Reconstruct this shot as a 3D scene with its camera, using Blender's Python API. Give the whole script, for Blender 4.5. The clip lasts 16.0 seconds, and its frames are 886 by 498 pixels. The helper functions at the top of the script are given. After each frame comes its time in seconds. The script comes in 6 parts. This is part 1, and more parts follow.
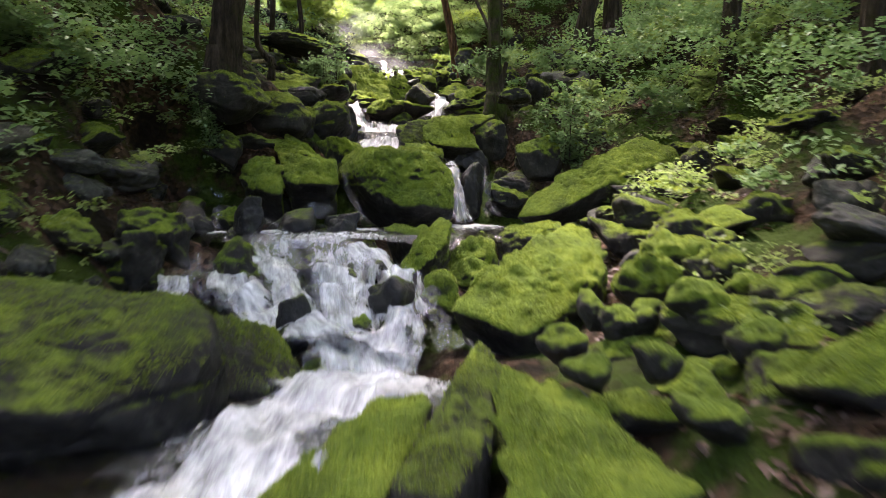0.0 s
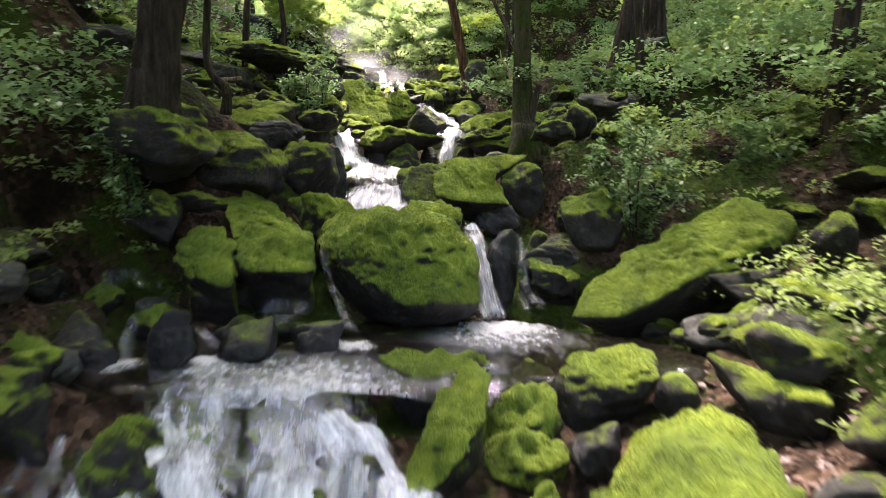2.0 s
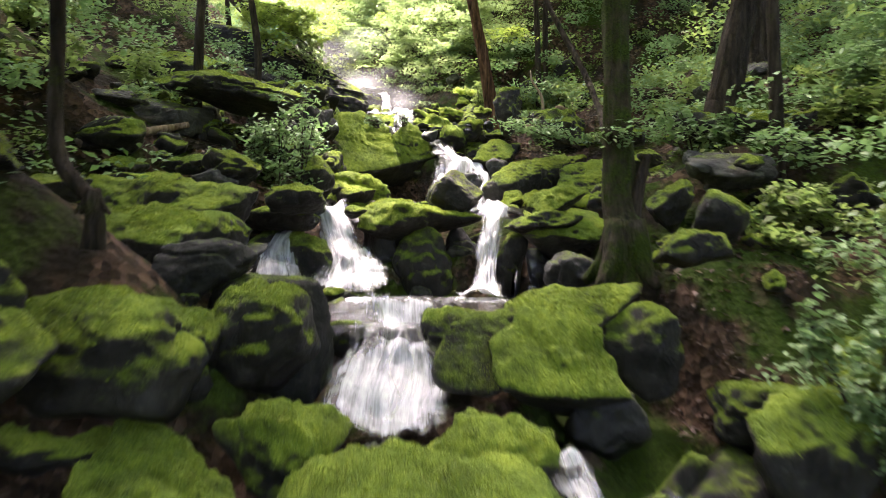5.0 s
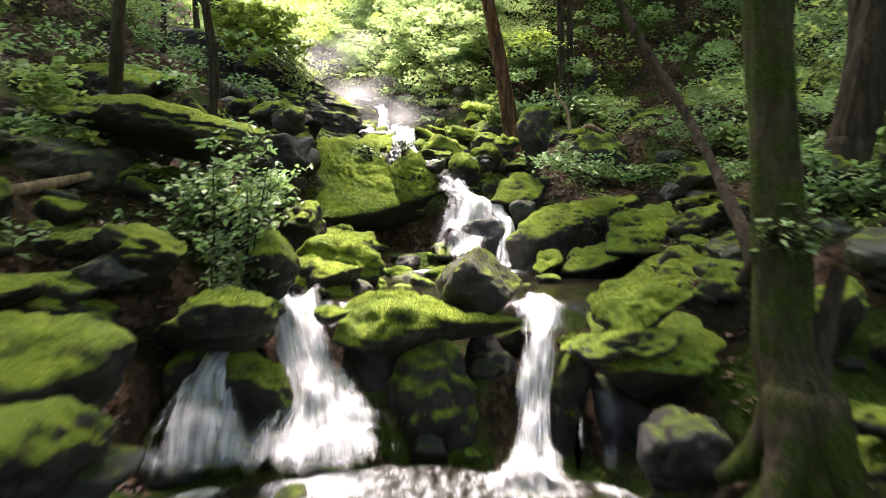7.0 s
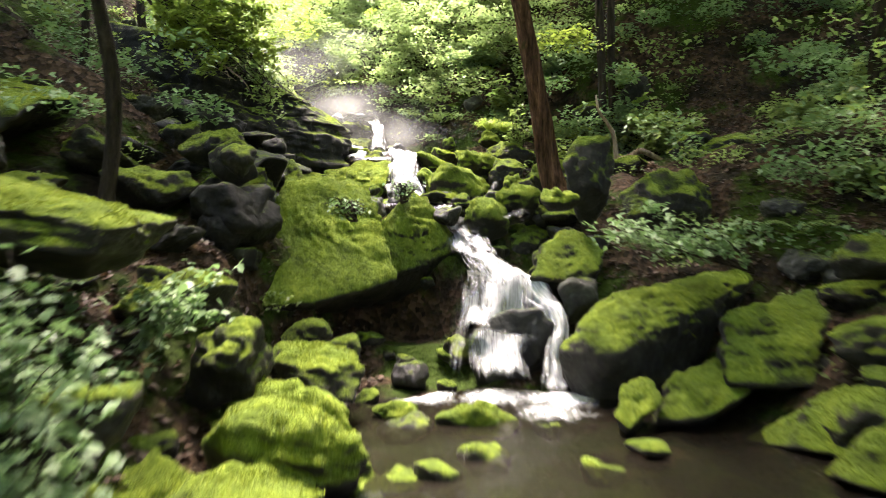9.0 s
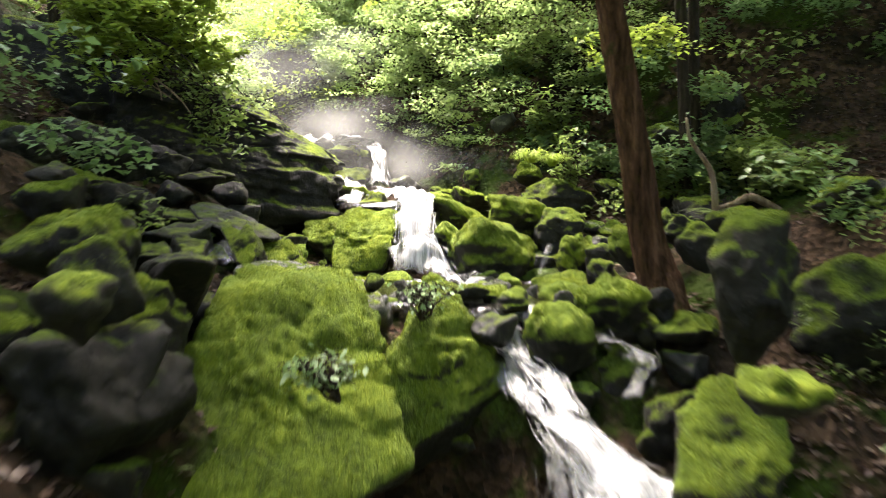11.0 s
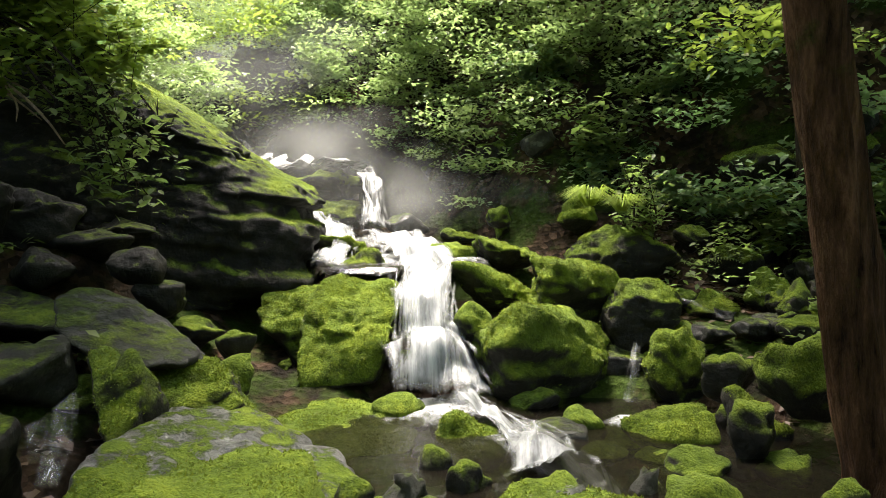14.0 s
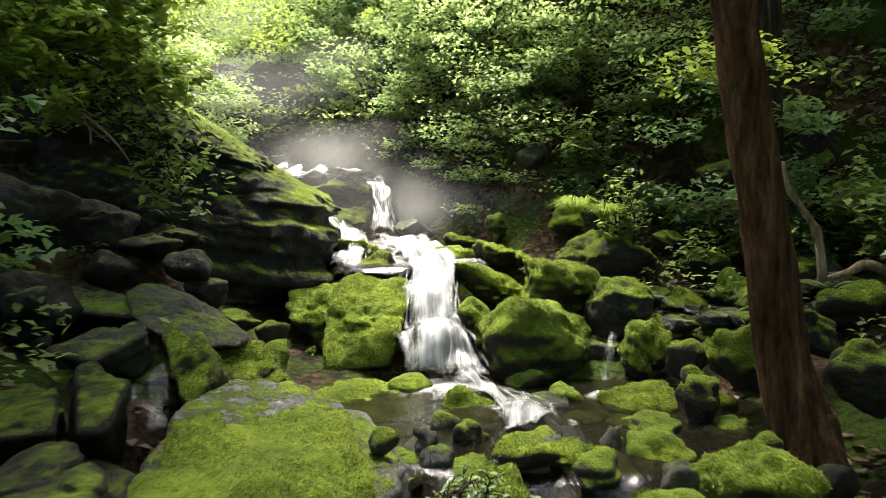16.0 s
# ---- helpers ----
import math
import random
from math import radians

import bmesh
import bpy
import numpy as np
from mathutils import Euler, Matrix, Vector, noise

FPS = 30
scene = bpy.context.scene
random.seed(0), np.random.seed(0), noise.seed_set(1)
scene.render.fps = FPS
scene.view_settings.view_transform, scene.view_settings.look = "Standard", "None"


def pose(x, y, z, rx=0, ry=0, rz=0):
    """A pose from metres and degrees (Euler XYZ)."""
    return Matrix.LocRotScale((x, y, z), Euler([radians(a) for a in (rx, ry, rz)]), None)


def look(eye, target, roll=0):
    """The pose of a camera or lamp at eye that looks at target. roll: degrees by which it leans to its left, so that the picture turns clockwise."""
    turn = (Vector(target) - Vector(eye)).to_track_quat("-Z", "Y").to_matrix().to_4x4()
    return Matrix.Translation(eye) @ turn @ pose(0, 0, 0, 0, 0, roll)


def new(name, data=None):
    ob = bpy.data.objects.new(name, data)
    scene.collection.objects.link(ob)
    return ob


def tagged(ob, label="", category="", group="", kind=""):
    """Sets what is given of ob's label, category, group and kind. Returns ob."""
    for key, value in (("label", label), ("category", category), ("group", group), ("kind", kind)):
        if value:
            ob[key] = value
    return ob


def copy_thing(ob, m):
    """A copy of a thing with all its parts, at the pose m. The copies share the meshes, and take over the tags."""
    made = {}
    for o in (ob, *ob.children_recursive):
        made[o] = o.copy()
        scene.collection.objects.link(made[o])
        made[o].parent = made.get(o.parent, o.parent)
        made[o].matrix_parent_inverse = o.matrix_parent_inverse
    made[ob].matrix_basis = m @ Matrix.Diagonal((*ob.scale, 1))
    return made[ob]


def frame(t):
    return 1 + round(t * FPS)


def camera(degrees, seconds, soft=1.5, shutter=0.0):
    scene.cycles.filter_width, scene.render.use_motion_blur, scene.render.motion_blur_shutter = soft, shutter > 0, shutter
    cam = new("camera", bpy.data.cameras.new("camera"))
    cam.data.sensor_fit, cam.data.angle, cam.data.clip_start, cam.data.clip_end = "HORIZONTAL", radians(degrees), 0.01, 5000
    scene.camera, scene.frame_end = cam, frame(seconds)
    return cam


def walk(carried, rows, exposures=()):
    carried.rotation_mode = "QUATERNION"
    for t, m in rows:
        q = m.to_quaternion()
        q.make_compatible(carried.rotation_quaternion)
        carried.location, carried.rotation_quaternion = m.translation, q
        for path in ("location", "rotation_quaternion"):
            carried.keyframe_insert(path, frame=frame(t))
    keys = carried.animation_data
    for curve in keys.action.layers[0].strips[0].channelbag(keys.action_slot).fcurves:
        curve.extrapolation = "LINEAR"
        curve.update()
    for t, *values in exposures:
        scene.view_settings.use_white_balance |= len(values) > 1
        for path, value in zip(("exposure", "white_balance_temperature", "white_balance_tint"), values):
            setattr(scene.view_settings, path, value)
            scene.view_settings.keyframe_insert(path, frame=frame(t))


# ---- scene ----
cam = camera(70, 16.0, soft=0.8, shutter=0.9)
EYE, TILT, LEAN, TURN = 1.5, -3.0, 0.0, 0.0
ROWS = [
    (0.0, 0.000, 0.000, 0.000, -0.00, 0.00, -0.00),
    (0.5, -0.070, 0.674, 0.264, -0.02, 0.04, -0.02),
    (1.0, -0.121, 1.338, 0.530, -0.01, 0.08, -0.04),
    (1.5, -0.163, 1.979, 0.790, -0.04, 0.16, -0.03),
    (2.0, -0.211, 2.599, 1.045, -0.05, 0.23, 0.00),
    (2.5, -0.264, 3.203, 1.298, -0.06, 0.31, 0.03),
    (3.0, -0.328, 3.788, 1.549, -0.10, 0.36, 0.01),
    (3.5, -0.400, 4.359, 1.793, -0.10, 0.44, 0.02),
    (4.0, -0.491, 4.917, 2.042, -0.12, 0.50, 0.01),
    (6.5, -0.777, 7.840, 3.238, -0.12, 0.63, 0.03),
    (7.0, -0.794, 8.494, 3.474, -0.12, 0.63, 0.03),
    (7.5, -0.818, 9.175, 3.714, -0.15, 0.64, 0.02),
    (8.0, -0.858, 9.877, 3.958, -0.12, 0.63, 0.11),
    (8.5, -0.900, 10.584, 4.215, -0.11, 0.62, 0.15),
    (9.0, -0.959, 11.299, 4.466, -0.12, 0.57, 0.13),
    (11.5, -1.338, 14.912, 5.711, -0.15, 0.59, 0.20),
    (12.0, -1.397, 15.597, 5.951, -0.17, 0.58, 0.21),
    (12.5, -1.441, 16.250, 6.129, -0.17, 0.68, 0.20),
    (13.0, -1.454, 16.537, 6.156, -0.24, 0.68, 0.17),
    (13.5, -1.450, 16.599, 6.167, -0.25, 0.68, 0.17),
    (14.0, -1.452, 16.602, 6.175, -0.30, 0.73, 0.17),
    (14.5, -1.463, 16.530, 6.178, -0.35, 0.75, 0.16),
    (15.0, -1.476, 16.366, 6.193, -0.38, 0.80, 0.14),
    (15.5, -1.489, 16.124, 6.180, -0.40, 0.86, 0.13),
    (16.0, -1.505, 15.861, 6.167, -0.40, 0.94, 0.14),
]
walk(cam, [(t, pose(0, 0, EYE, TILT, LEAN, TURN) @ pose(x, y, z, 90 + pitch, roll, yaw)) for t, x, y, z, yaw, pitch, roll in ROWS],
     exposures=[(0.0, 3.25, 6400, 33), (1.0, 3.02, 6350, 33), (2.5, 3.75, 6350, 32), (4.0, 3.70, 6350, 32), (7.5, 3.52, 6450, 25), (9.0, 3.38, 6550, 22), (11.0, 3.2, 6550, 20),
                (12.0, 2.80, 6500, 18), (14.0, 2.4, 6500, 13), (16.0, 2.45, 6500, 13)])

# ---------------------------------------------------------------- light
SUN_TURN, SUN_HEIGHT = 20.0, 70.0   # degrees left of straight ahead, degrees above the horizon
world = bpy.data.worlds.new("sky")
scene.world = world
world.use_nodes = True
wn = world.node_tree
sky = wn.nodes.new("ShaderNodeTexSky")
sky.sky_type, sky.sun_disc = "NISHITA", False
sky.sun_elevation, sky.sun_rotation = radians(SUN_HEIGHT), radians(-SUN_TURN)
sky.air_density, sky.dust_density, sky.ozone_density = 1.0, 4.0, 1.0
wn.links.new(sky.outputs[0], wn.nodes["Background"].inputs[0])
wn.nodes["Background"].inputs[1].default_value = 0.15
sun = new("sun", bpy.data.lights.new("sun", "SUN"))
sun.data.energy, sun.data.angle, sun.data.color = 4.0, radians(20), (1.0, 0.93, 0.80)
_a, _e = radians(SUN_TURN), radians(SUN_HEIGHT)
SUNWARD = Vector((-math.sin(_a) * math.cos(_e), math.cos(_a) * math.cos(_e), math.sin(_e)))
sun.matrix_world = look(SUNWARD * 60, (0, 0, 0))


# ---------------------------------------------------------------- noise in arrays
def lattice(i, j, k, seed):
    h = (i * 374761393 + j * 668265263 + k * 2147483647 + seed * 974634777) & 0xFFFFFFFF
    h = ((h ^ (h >> 13)) * 1274126177) & 0xFFFFFFFF
    h = ((h ^ (h >> 16)) * 2246822519) & 0xFFFFFFFF
    return ((h ^ (h >> 15)) & 0xFFFFFF) / float(0xFFFFFF) * 2 - 1


def vnoise(p, seed=0):
    """Smooth noise from -1 to 1 at the rows of p."""
    f = np.floor(p)
    w = p - f
    w = w * w * (3 - 2 * w)
    i, j, k = (f[:, n].astype(np.int64) for n in range(3))
    total = 0
    for a in (0, 1):
        for b in (0, 1):
            for c in (0, 1):
                q = (w[:, 0] if a else 1 - w[:, 0]) * (w[:, 1] if b else 1 - w[:, 1]) * (w[:, 2] if c else 1 - w[:, 2])
                total = total + q * lattice(i + a, j + b, k + c, seed)
    return total


def fbm(p, seed=0, octaves=4, gain=0.5):
    total, amp = 0, 1.0
    for n in range(octaves):
        total = total + amp * vnoise(p * 2.0 ** n + 17.3 * n, seed + n)
        amp *= gain
    return total


# ---------------------------------------------------------------- materials
class Mat:
    """Small helper for node materials."""
    def __init__(self, name):
        self.mat = bpy.data.materials.new(name)
        self.mat.use_nodes = True
        self.t = self.mat.node_tree
        self.bsdf = self.t.nodes["Principled BSDF"]
        self.out = self.t.nodes["Material Output"]
        self.coord = self.t.nodes.new("ShaderNodeTexCoord")
        self.geo = self.t.nodes.new("ShaderNodeNewGeometry")

    def node(self, kind, **inputs):
        n = self.t.nodes.new(kind)
        for key, value in inputs.items():
            self.set(n, key.replace("_", " "), value)
        return n

    def set(self, n, key, value):
        sock = n.inputs[int(key[1:])] if key[0] == "i" and key[1:].isdigit() else n.inputs[key]
        if isinstance(value, bpy.types.NodeSocket):
            self.t.links.new(value, sock)
        else:
            sock.default_value = value

    def noise(self, scale, detail=4.0, rough=0.55, vector=None, stretch=None):
        n = self.node("ShaderNodeTexNoise", Scale=scale, Detail=detail, Roughness=rough)
        v = vector or self.coord.outputs["Object"]
        if stretch:
            m = self.node("ShaderNodeMapping", Vector=v, Scale=stretch)
            v = m.outputs[0]
        self.set(n, "Vector", v)
        return n.outputs["Fac"]

    def ramp(self, fac, *stops):
        n = self.node("ShaderNodeValToRGB", Fac=fac)
        e = n.color_ramp.elements
        while len(e) < len(stops):
            e.new(0.5)
        for s, (pos, col) in zip(e, stops):
            s.position = pos
            s.color = (*col, 1) if isinstance(col, tuple) else (col, col, col, 1)
        return n.outputs[0]

    def math(self, op, a, b=0.0, clamp=False):
        n = self.t.nodes.new("ShaderNodeMath")
        n.operation, n.use_clamp = op, clamp
        self.set(n, "i0", a)
        self.set(n, "i1", b)
        return n.outputs[0]

    def mix(self, fac, a, b, mode="MIX"):
        n = self.t.nodes.new("ShaderNodeMix")
        n.data_type, n.blend_type = "RGBA", mode
        for key, value in (("i0", fac), ("i6", a), ("i7", b)):
            self.set(n, key, (*value, 1) if isinstance(value, tuple) and len(value) == 3 else value)
        return n.outputs[2]

    def bump(self, height, strength=0.5, distance=0.02, normal=None):
        n = self.node("ShaderNodeBump", Height=height, Strength=strength, Distance=distance)
        if normal:
            self.set(n, "Normal", normal)
        return n.outputs[0]

    def done(self, **inputs):
        for key, value in inputs.items():
            key = key.replace("_", " ")
            self.set(self.bsdf, key, (*value, 1) if isinstance(value, tuple) and len(value) == 3 else value)
        return self.mat


MOSS_A, MOSS_B, MOSS_C = (0.021, 0.033, 0.006), (0.095, 0.138, 0.011), (0.231, 0.285, 0.027)


def mossy_rock(name, low, high, patch, stone_a, stone_b, stone_c, gloss, spots=0.30):
    """Stone whose upward faces carry moss. low, high: the lean of a face at which moss begins and is full; patch: how ragged it is."""
    m = Mat(name)
    up = m.node("ShaderNodeSeparateXYZ", Vector=m.geo.outputs["Normal"]).outputs["Z"]
    ragged = m.math("MULTIPLY", m.math("SUBTRACT", m.noise(5.0, 8, 0.72), 0.5), patch)
    lean = m.math("ADD", up, ragged)
    cover = m.node("ShaderNodeMapRange", Value=lean, i1=low, i2=high).outputs[0]
    fuzz = m.noise(95, 3, 0.7)
    clump = m.noise(17, 4, 0.6)
    patchy = m.noise(2.6, 3, 0.5)
    shade = m.math("ADD", m.math("MULTIPLY", fuzz, 0.45), m.math("ADD", m.math("MULTIPLY", clump, 0.35), m.math("MULTIPLY", patchy, 0.45)))
    moss = m.ramp(shade, (0.50, MOSS_A), (0.62, MOSS_B), (0.76, MOSS_C))
    tint = m.node("ShaderNodeObjectInfo").outputs["Random"]
    moss = m.mix(m.math("MULTIPLY", tint, 0.30), moss, (0.075, 0.125, 0.018))
    brown = m.ramp(m.noise(6.5, 5, 0.7), (0.60, 0.0), (0.72, 1.0))
    moss = m.mix(m.math("MULTIPLY", brown, 0.35), moss, (0.075, 0.060, 0.020))
    stone = m.ramp(m.noise(7, 8, 0.65), (0.35, stone_a), (0.55, stone_b), (0.72, stone_c))
    lichen = m.ramp(m.noise(11, 6, 0.6), (0.60, 0.0), (0.66, 1.0))
    stone = m.mix(m.math("MULTIPLY", lichen, spots), stone, tuple(min(1, c * 2.2) for c in stone_c))
    damp = m.ramp(m.noise(1.7, 3), (0.35, 1.0), (0.65, 0.5))
    stone = m.mix(1.0, stone, damp, "MULTIPLY")
    grain = m.math("ADD", m.math("MULTIPLY", m.noise(40, 6, 0.7), 0.5), m.noise(8, 6, 0.6))
    pile = m.math("ADD", m.math("MULTIPLY", fuzz, 0.7), m.math("MULTIPLY", clump, 1.4))
    height = m.node("ShaderNodeMix", Factor=cover, A=grain, B=m.math("ADD", pile, 0.6)).outputs[0]
    rough = m.node("ShaderNodeMix", Factor=cover, A=gloss, B=0.95).outputs[0]
    return m.done(Base_Color=m.mix(cover, stone, moss), Roughness=rough, Normal=m.bump(height, 1.0, 0.035),
                  Specular_IOR_Level=m.node("ShaderNodeMix", Factor=cover, A=0.35 if gloss < 0.5 else 0.18, B=0.10).outputs[0], Sheen_Weight=m.math("MULTIPLY", cover, 0.25), Sheen_Tint=(0.6, 0.8, 0.2, 1))


DARK = ((0.012, 0.011, 0.009), (0.035, 0.032, 0.026), (0.075, 0.070, 0.055))
PALE = ((0.025, 0.025, 0.020), (0.070, 0.070, 0.058), (0.160, 0.160, 0.135))
M_MOSS = mossy_rock("thick_moss_on_stone", -0.30, 0.10, 0.9, *DARK, 0.55)
M_HALF = mossy_rock("thin_moss_on_dark_stone", 0.22, 0.66, 1.5, *DARK, 0.50)
M_WET = mossy_rock("wet_dark_stone", 0.72, 1.10, 1.2, (0.006, 0.006, 0.005), (0.018, 0.017, 0.014), (0.040, 0.038, 0.031), 0.40, 0.06)
M_CLIFF = mossy_rock("dark_cliff_stone", 0.52, 0.84, 1.1, (0.006, 0.006, 0.005), (0.018, 0.017, 0.013), (0.040, 0.037, 0.028), 0.6)
# darker stone: the colour stands in for shade on rocks of the banks
M_DARKENED = mossy_rock("shade_darkened_stone", 0.82, 1.12, 1.3, (0.008, 0.008, 0.006), (0.024, 0.023, 0.018), (0.055, 0.052, 0.040), 0.6)
M_MOTTLED = mossy_rock("mottled_mossy_stone", 0.62, 1.12, 2.0, *DARK, 0.5)
M_LICHEN = mossy_rock("moss_streaked_grey_stone", 0.84, 1.02, 2.4, (0.06, 0.06, 0.055), (0.16, 0.16, 0.15), (0.40, 0.40, 0.38), 0.35)
M_GREY = mossy_rock("grey_stone_with_moss", 0.80, 1.25, 2.0, *PALE, 0.60)


def soil():
    m = Mat("leaf_litter_and_soil")
    up = m.node("ShaderNodeSeparateXYZ", Vector=m.geo.outputs["Normal"]).outputs["Z"]
    v = m.node("ShaderNodeTexVoronoi", Vector=m.coord.outputs["Object"], Scale=16.0, Randomness=1.0)
    leaf = m.ramp(m.node("ShaderNodeSeparateXYZ", Vector=v.outputs["Color"]).outputs["X"],
                  (0.0, (0.016, 0.010, 0.007)), (0.35, (0.060, 0.036, 0.022)), (0.6, (0.115, 0.070, 0.045)), (0.85, (0.034, 0.022, 0.014)))
    earth = m.ramp(m.noise(5, 8, 0.7), (0.3, (0.007, 0.006, 0.004)), (0.7, (0.026, 0.019, 0.011)))
    ground = m.mix(m.ramp(m.noise(1.4, 4), (0.42, 0.0), (0.55, 1.0)), earth, leaf)
    moss = m.ramp(m.noise(60, 4, 0.7), (0.35, MOSS_A), (0.7, (0.050, 0.085, 0.010)))
    green = m.ramp(m.math("ADD", m.noise(0.9, 5, 0.65), m.math("MULTIPLY", up, 0.08)), (0.54, 0.0), (0.62, 1.0))
    height = m.math("ADD", v.outputs["Distance"], m.noise(30, 6, 0.7))
    return m.done(Base_Color=m.mix(green, ground, moss), Roughness=0.9, Specular_IOR_Level=0.10, Normal=m.bump(height, 1.0, 0.04))


def bark(name, a, b, c, moss):
    m = Mat(name)
    ridges = m.noise(16, 6, 0.65, stretch=(1, 1, 0.10))
    plates = m.noise(28, 5, 0.7, stretch=(1, 1, 0.3))
    col = m.ramp(m.math("ADD", m.math("MULTIPLY", ridges, 0.7), m.math("MULTIPLY", plates, 0.3)), (0.36, a), (0.52, b), (0.68, c))
    green = m.ramp(m.noise(3, 5, 0.65), (1.0 - moss - 0.08, 0.0), (1.0 - moss + 0.08, 1.0))
    col = m.mix(green, col, m.ramp(m.noise(70, 3, 0.7), (0.35, (0.010, 0.018, 0.003)), (0.75, (0.058, 0.085, 0.010))))
    return m.done(Base_Color=col, Roughness=0.9, Specular_IOR_Level=0.1, Normal=m.bump(m.math("ADD", ridges, m.math("MULTIPLY", plates, 0.4)), 1.0, 0.09))


M_SOIL = soil()
M_BARK = bark("dark_grey_bark", (0.012, 0.010, 0.008), (0.038, 0.029, 0.021), (0.085, 0.066, 0.048), 0.36)
M_RED_BARK = bark("red_brown_bark", (0.014, 0.007, 0.004), (0.095, 0.048, 0.026), (0.240, 0.130, 0.075), 0.30)
M_MOSS_BARK = bark("moss_covered_bark", (0.012, 0.009, 0.006), (0.040, 0.032, 0.020), (0.085, 0.068, 0.042), 0.52)
M_DEADWOOD = bark("bare_dead_wood", (0.110, 0.075, 0.050), (0.260, 0.190, 0.130), (0.420, 0.330, 0.240), 0.20)


def foliage(name, dark, mid, light, through_tint, glow=0.5):
    m = Mat(name)
    pick = m.geo.outputs["Random Per Island"]
    col = m.ramp(pick, (0.0, dark), (0.45, mid), (0.9, light))
    col = m.mix(0.35, col, m.ramp(m.noise(2.2, 3), (0.35, dark), (0.65, light)))
    m.done(Base_Color=col, Roughness=0.5, Specular_IOR_Level=0.35)
    tr = m.node("ShaderNodeBsdfTranslucent", Color=m.mix(0.6, col, (*through_tint, 1)))
    mixed = m.node("ShaderNodeMixShader", i0=glow, i1=m.bsdf.outputs[0], i2=tr.outputs[0])
    m.t.links.new(mixed.outputs[0], m.out.inputs[0])
    return m.mat


M_SHOOTS = foliage("moss_shoots", (0.038, 0.060, 0.008), (0.116, 0.165, 0.014), (0.244, 0.300, 0.029), (0.27, 0.34, 0.03), 0.3)
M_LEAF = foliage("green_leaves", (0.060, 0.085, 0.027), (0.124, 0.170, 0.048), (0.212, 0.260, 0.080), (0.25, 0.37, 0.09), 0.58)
# M_LEAF made brighter: strong sun through the leaves is put into the colour
M_LEAF_BRIGHT = foliage("sun_toned_green_leaves", (0.134, 0.185, 0.066), (0.190, 0.250, 0.096), (0.262, 0.320, 0.130), (0.30, 0.43, 0.14), 0.55)
M_LEAF_COOL = foliage("cool_green_leaves", (0.090, 0.150, 0.060), (0.150, 0.240, 0.100), (0.230, 0.330, 0.150), (0.16, 0.29, 0.08), 0.4)
M_LEAF_YELLOW = foliage("yellow_green_leaves", (0.090, 0.140, 0.015), (0.170, 0.245, 0.025), (0.280, 0.350, 0.045), (0.34, 0.46, 0.08), 0.55)
M_LEAF_DEAD = foliage("dead_leaves", (0.030, 0.016, 0.009), (0.080, 0.044, 0.026), (0.150, 0.100, 0.072), (0.10, 0.05, 0.02), 0.15)


def white_water(name, cover, tumble=False):
    """Falling water: white threads with clear gaps, drawn out along the fall."""
    m = Mat(name)
    uv = m.coord.outputs["UV"]
    threads = m.noise(5, 6, 0.65, uv, (1.3, 0.75, 1) if tumble else (1.7, 0.26, 1))
    fine = m.noise(16, 5, 0.65, uv, (1.5, 0.40, 1) if tumble else (2.0, 0.10, 1))
    clots = m.noise(3 if tumble else 5, 5, 0.7, uv, (1, 0.8, 1))
    s = m.math("ADD", m.math("MULTIPLY", threads, 0.50), m.math("ADD", m.math("MULTIPLY", fine, 0.28), m.math("MULTIPLY", clots, 0.40)))
    at = m.node("ShaderNodeAttribute")
    at.attribute_name = "body"
    s = m.math("ADD", s, m.math("MULTIPLY", m.math("SUBTRACT", at.outputs["Fac"], 0.5), 0.7))
    alpha = m.node("ShaderNodeMapRange", Value=s, i1=0.58 - cover, i2=1.02 - cover).outputs[0]
    lo, hi = ((0.34, 0.35, 0.36), (0.74, 0.75, 0.75)) if tumble else ((0.14, 0.15, 0.16), (0.42, 0.43, 0.43))
    col = m.ramp(m.math("ADD", m.math("MULTIPLY", threads, 0.6), m.math("MULTIPLY", clots, 0.4)), (0.38, lo), (0.62, hi))
    return m.done(Base_Color=col, Roughness=0.35, Alpha=alpha, Normal=m.bump(m.math("ADD", threads, fine), 0.4, 0.03), Specular_IOR_Level=0.5)


M_FALL = white_water("falling_white_water", 0.14)
M_TUMBLE = white_water("tumbling_white_water", 0.05, True)
M_VEIL = white_water("veil_of_falling_water", 0.05)
M_THIN = white_water("thin_falling_water", -0.06)


def pool_water(name, deep):
    """Stream water: dark and clear, with foam where the attribute says that it churns."""
    m = Mat(name)
    pos = m.coord.outputs["Object"]
    ripple = m.math("ADD", m.noise(9, 5, 0.6, pos, (1, 0.55, 1)), m.math("MULTIPLY", m.noise(30, 4, 0.6, pos, (1, 0.5, 1)), 0.4))
    at = m.node("ShaderNodeAttribute")
    at.attribute_name = "body"
    froth = m.math("ADD", m.math("MULTIPLY", m.noise(14, 6, 0.72, pos, (1, 0.45, 1)), 1.0), m.math("SUBTRACT", at.outputs["Fac"], 0.98))
    foam = m.node("ShaderNodeMapRange", Value=froth, i1=0.02, i2=0.60).outputs[0]
    col = m.mix(foam, deep, (0.60, 0.62, 0.62))
    return m.done(Base_Color=col, Roughness=m.node("ShaderNodeMix", Factor=foam, A=0.06, B=0.5).outputs[0], Normal=m.bump(ripple, 0.35, 0.04),
                  Specular_IOR_Level=0.5, Alpha=m.node("ShaderNodeMix", Factor=foam, A=0.72, B=1.0).outputs[0])


M_POOL = pool_water("dark_stream_water", (0.012, 0.010, 0.007))


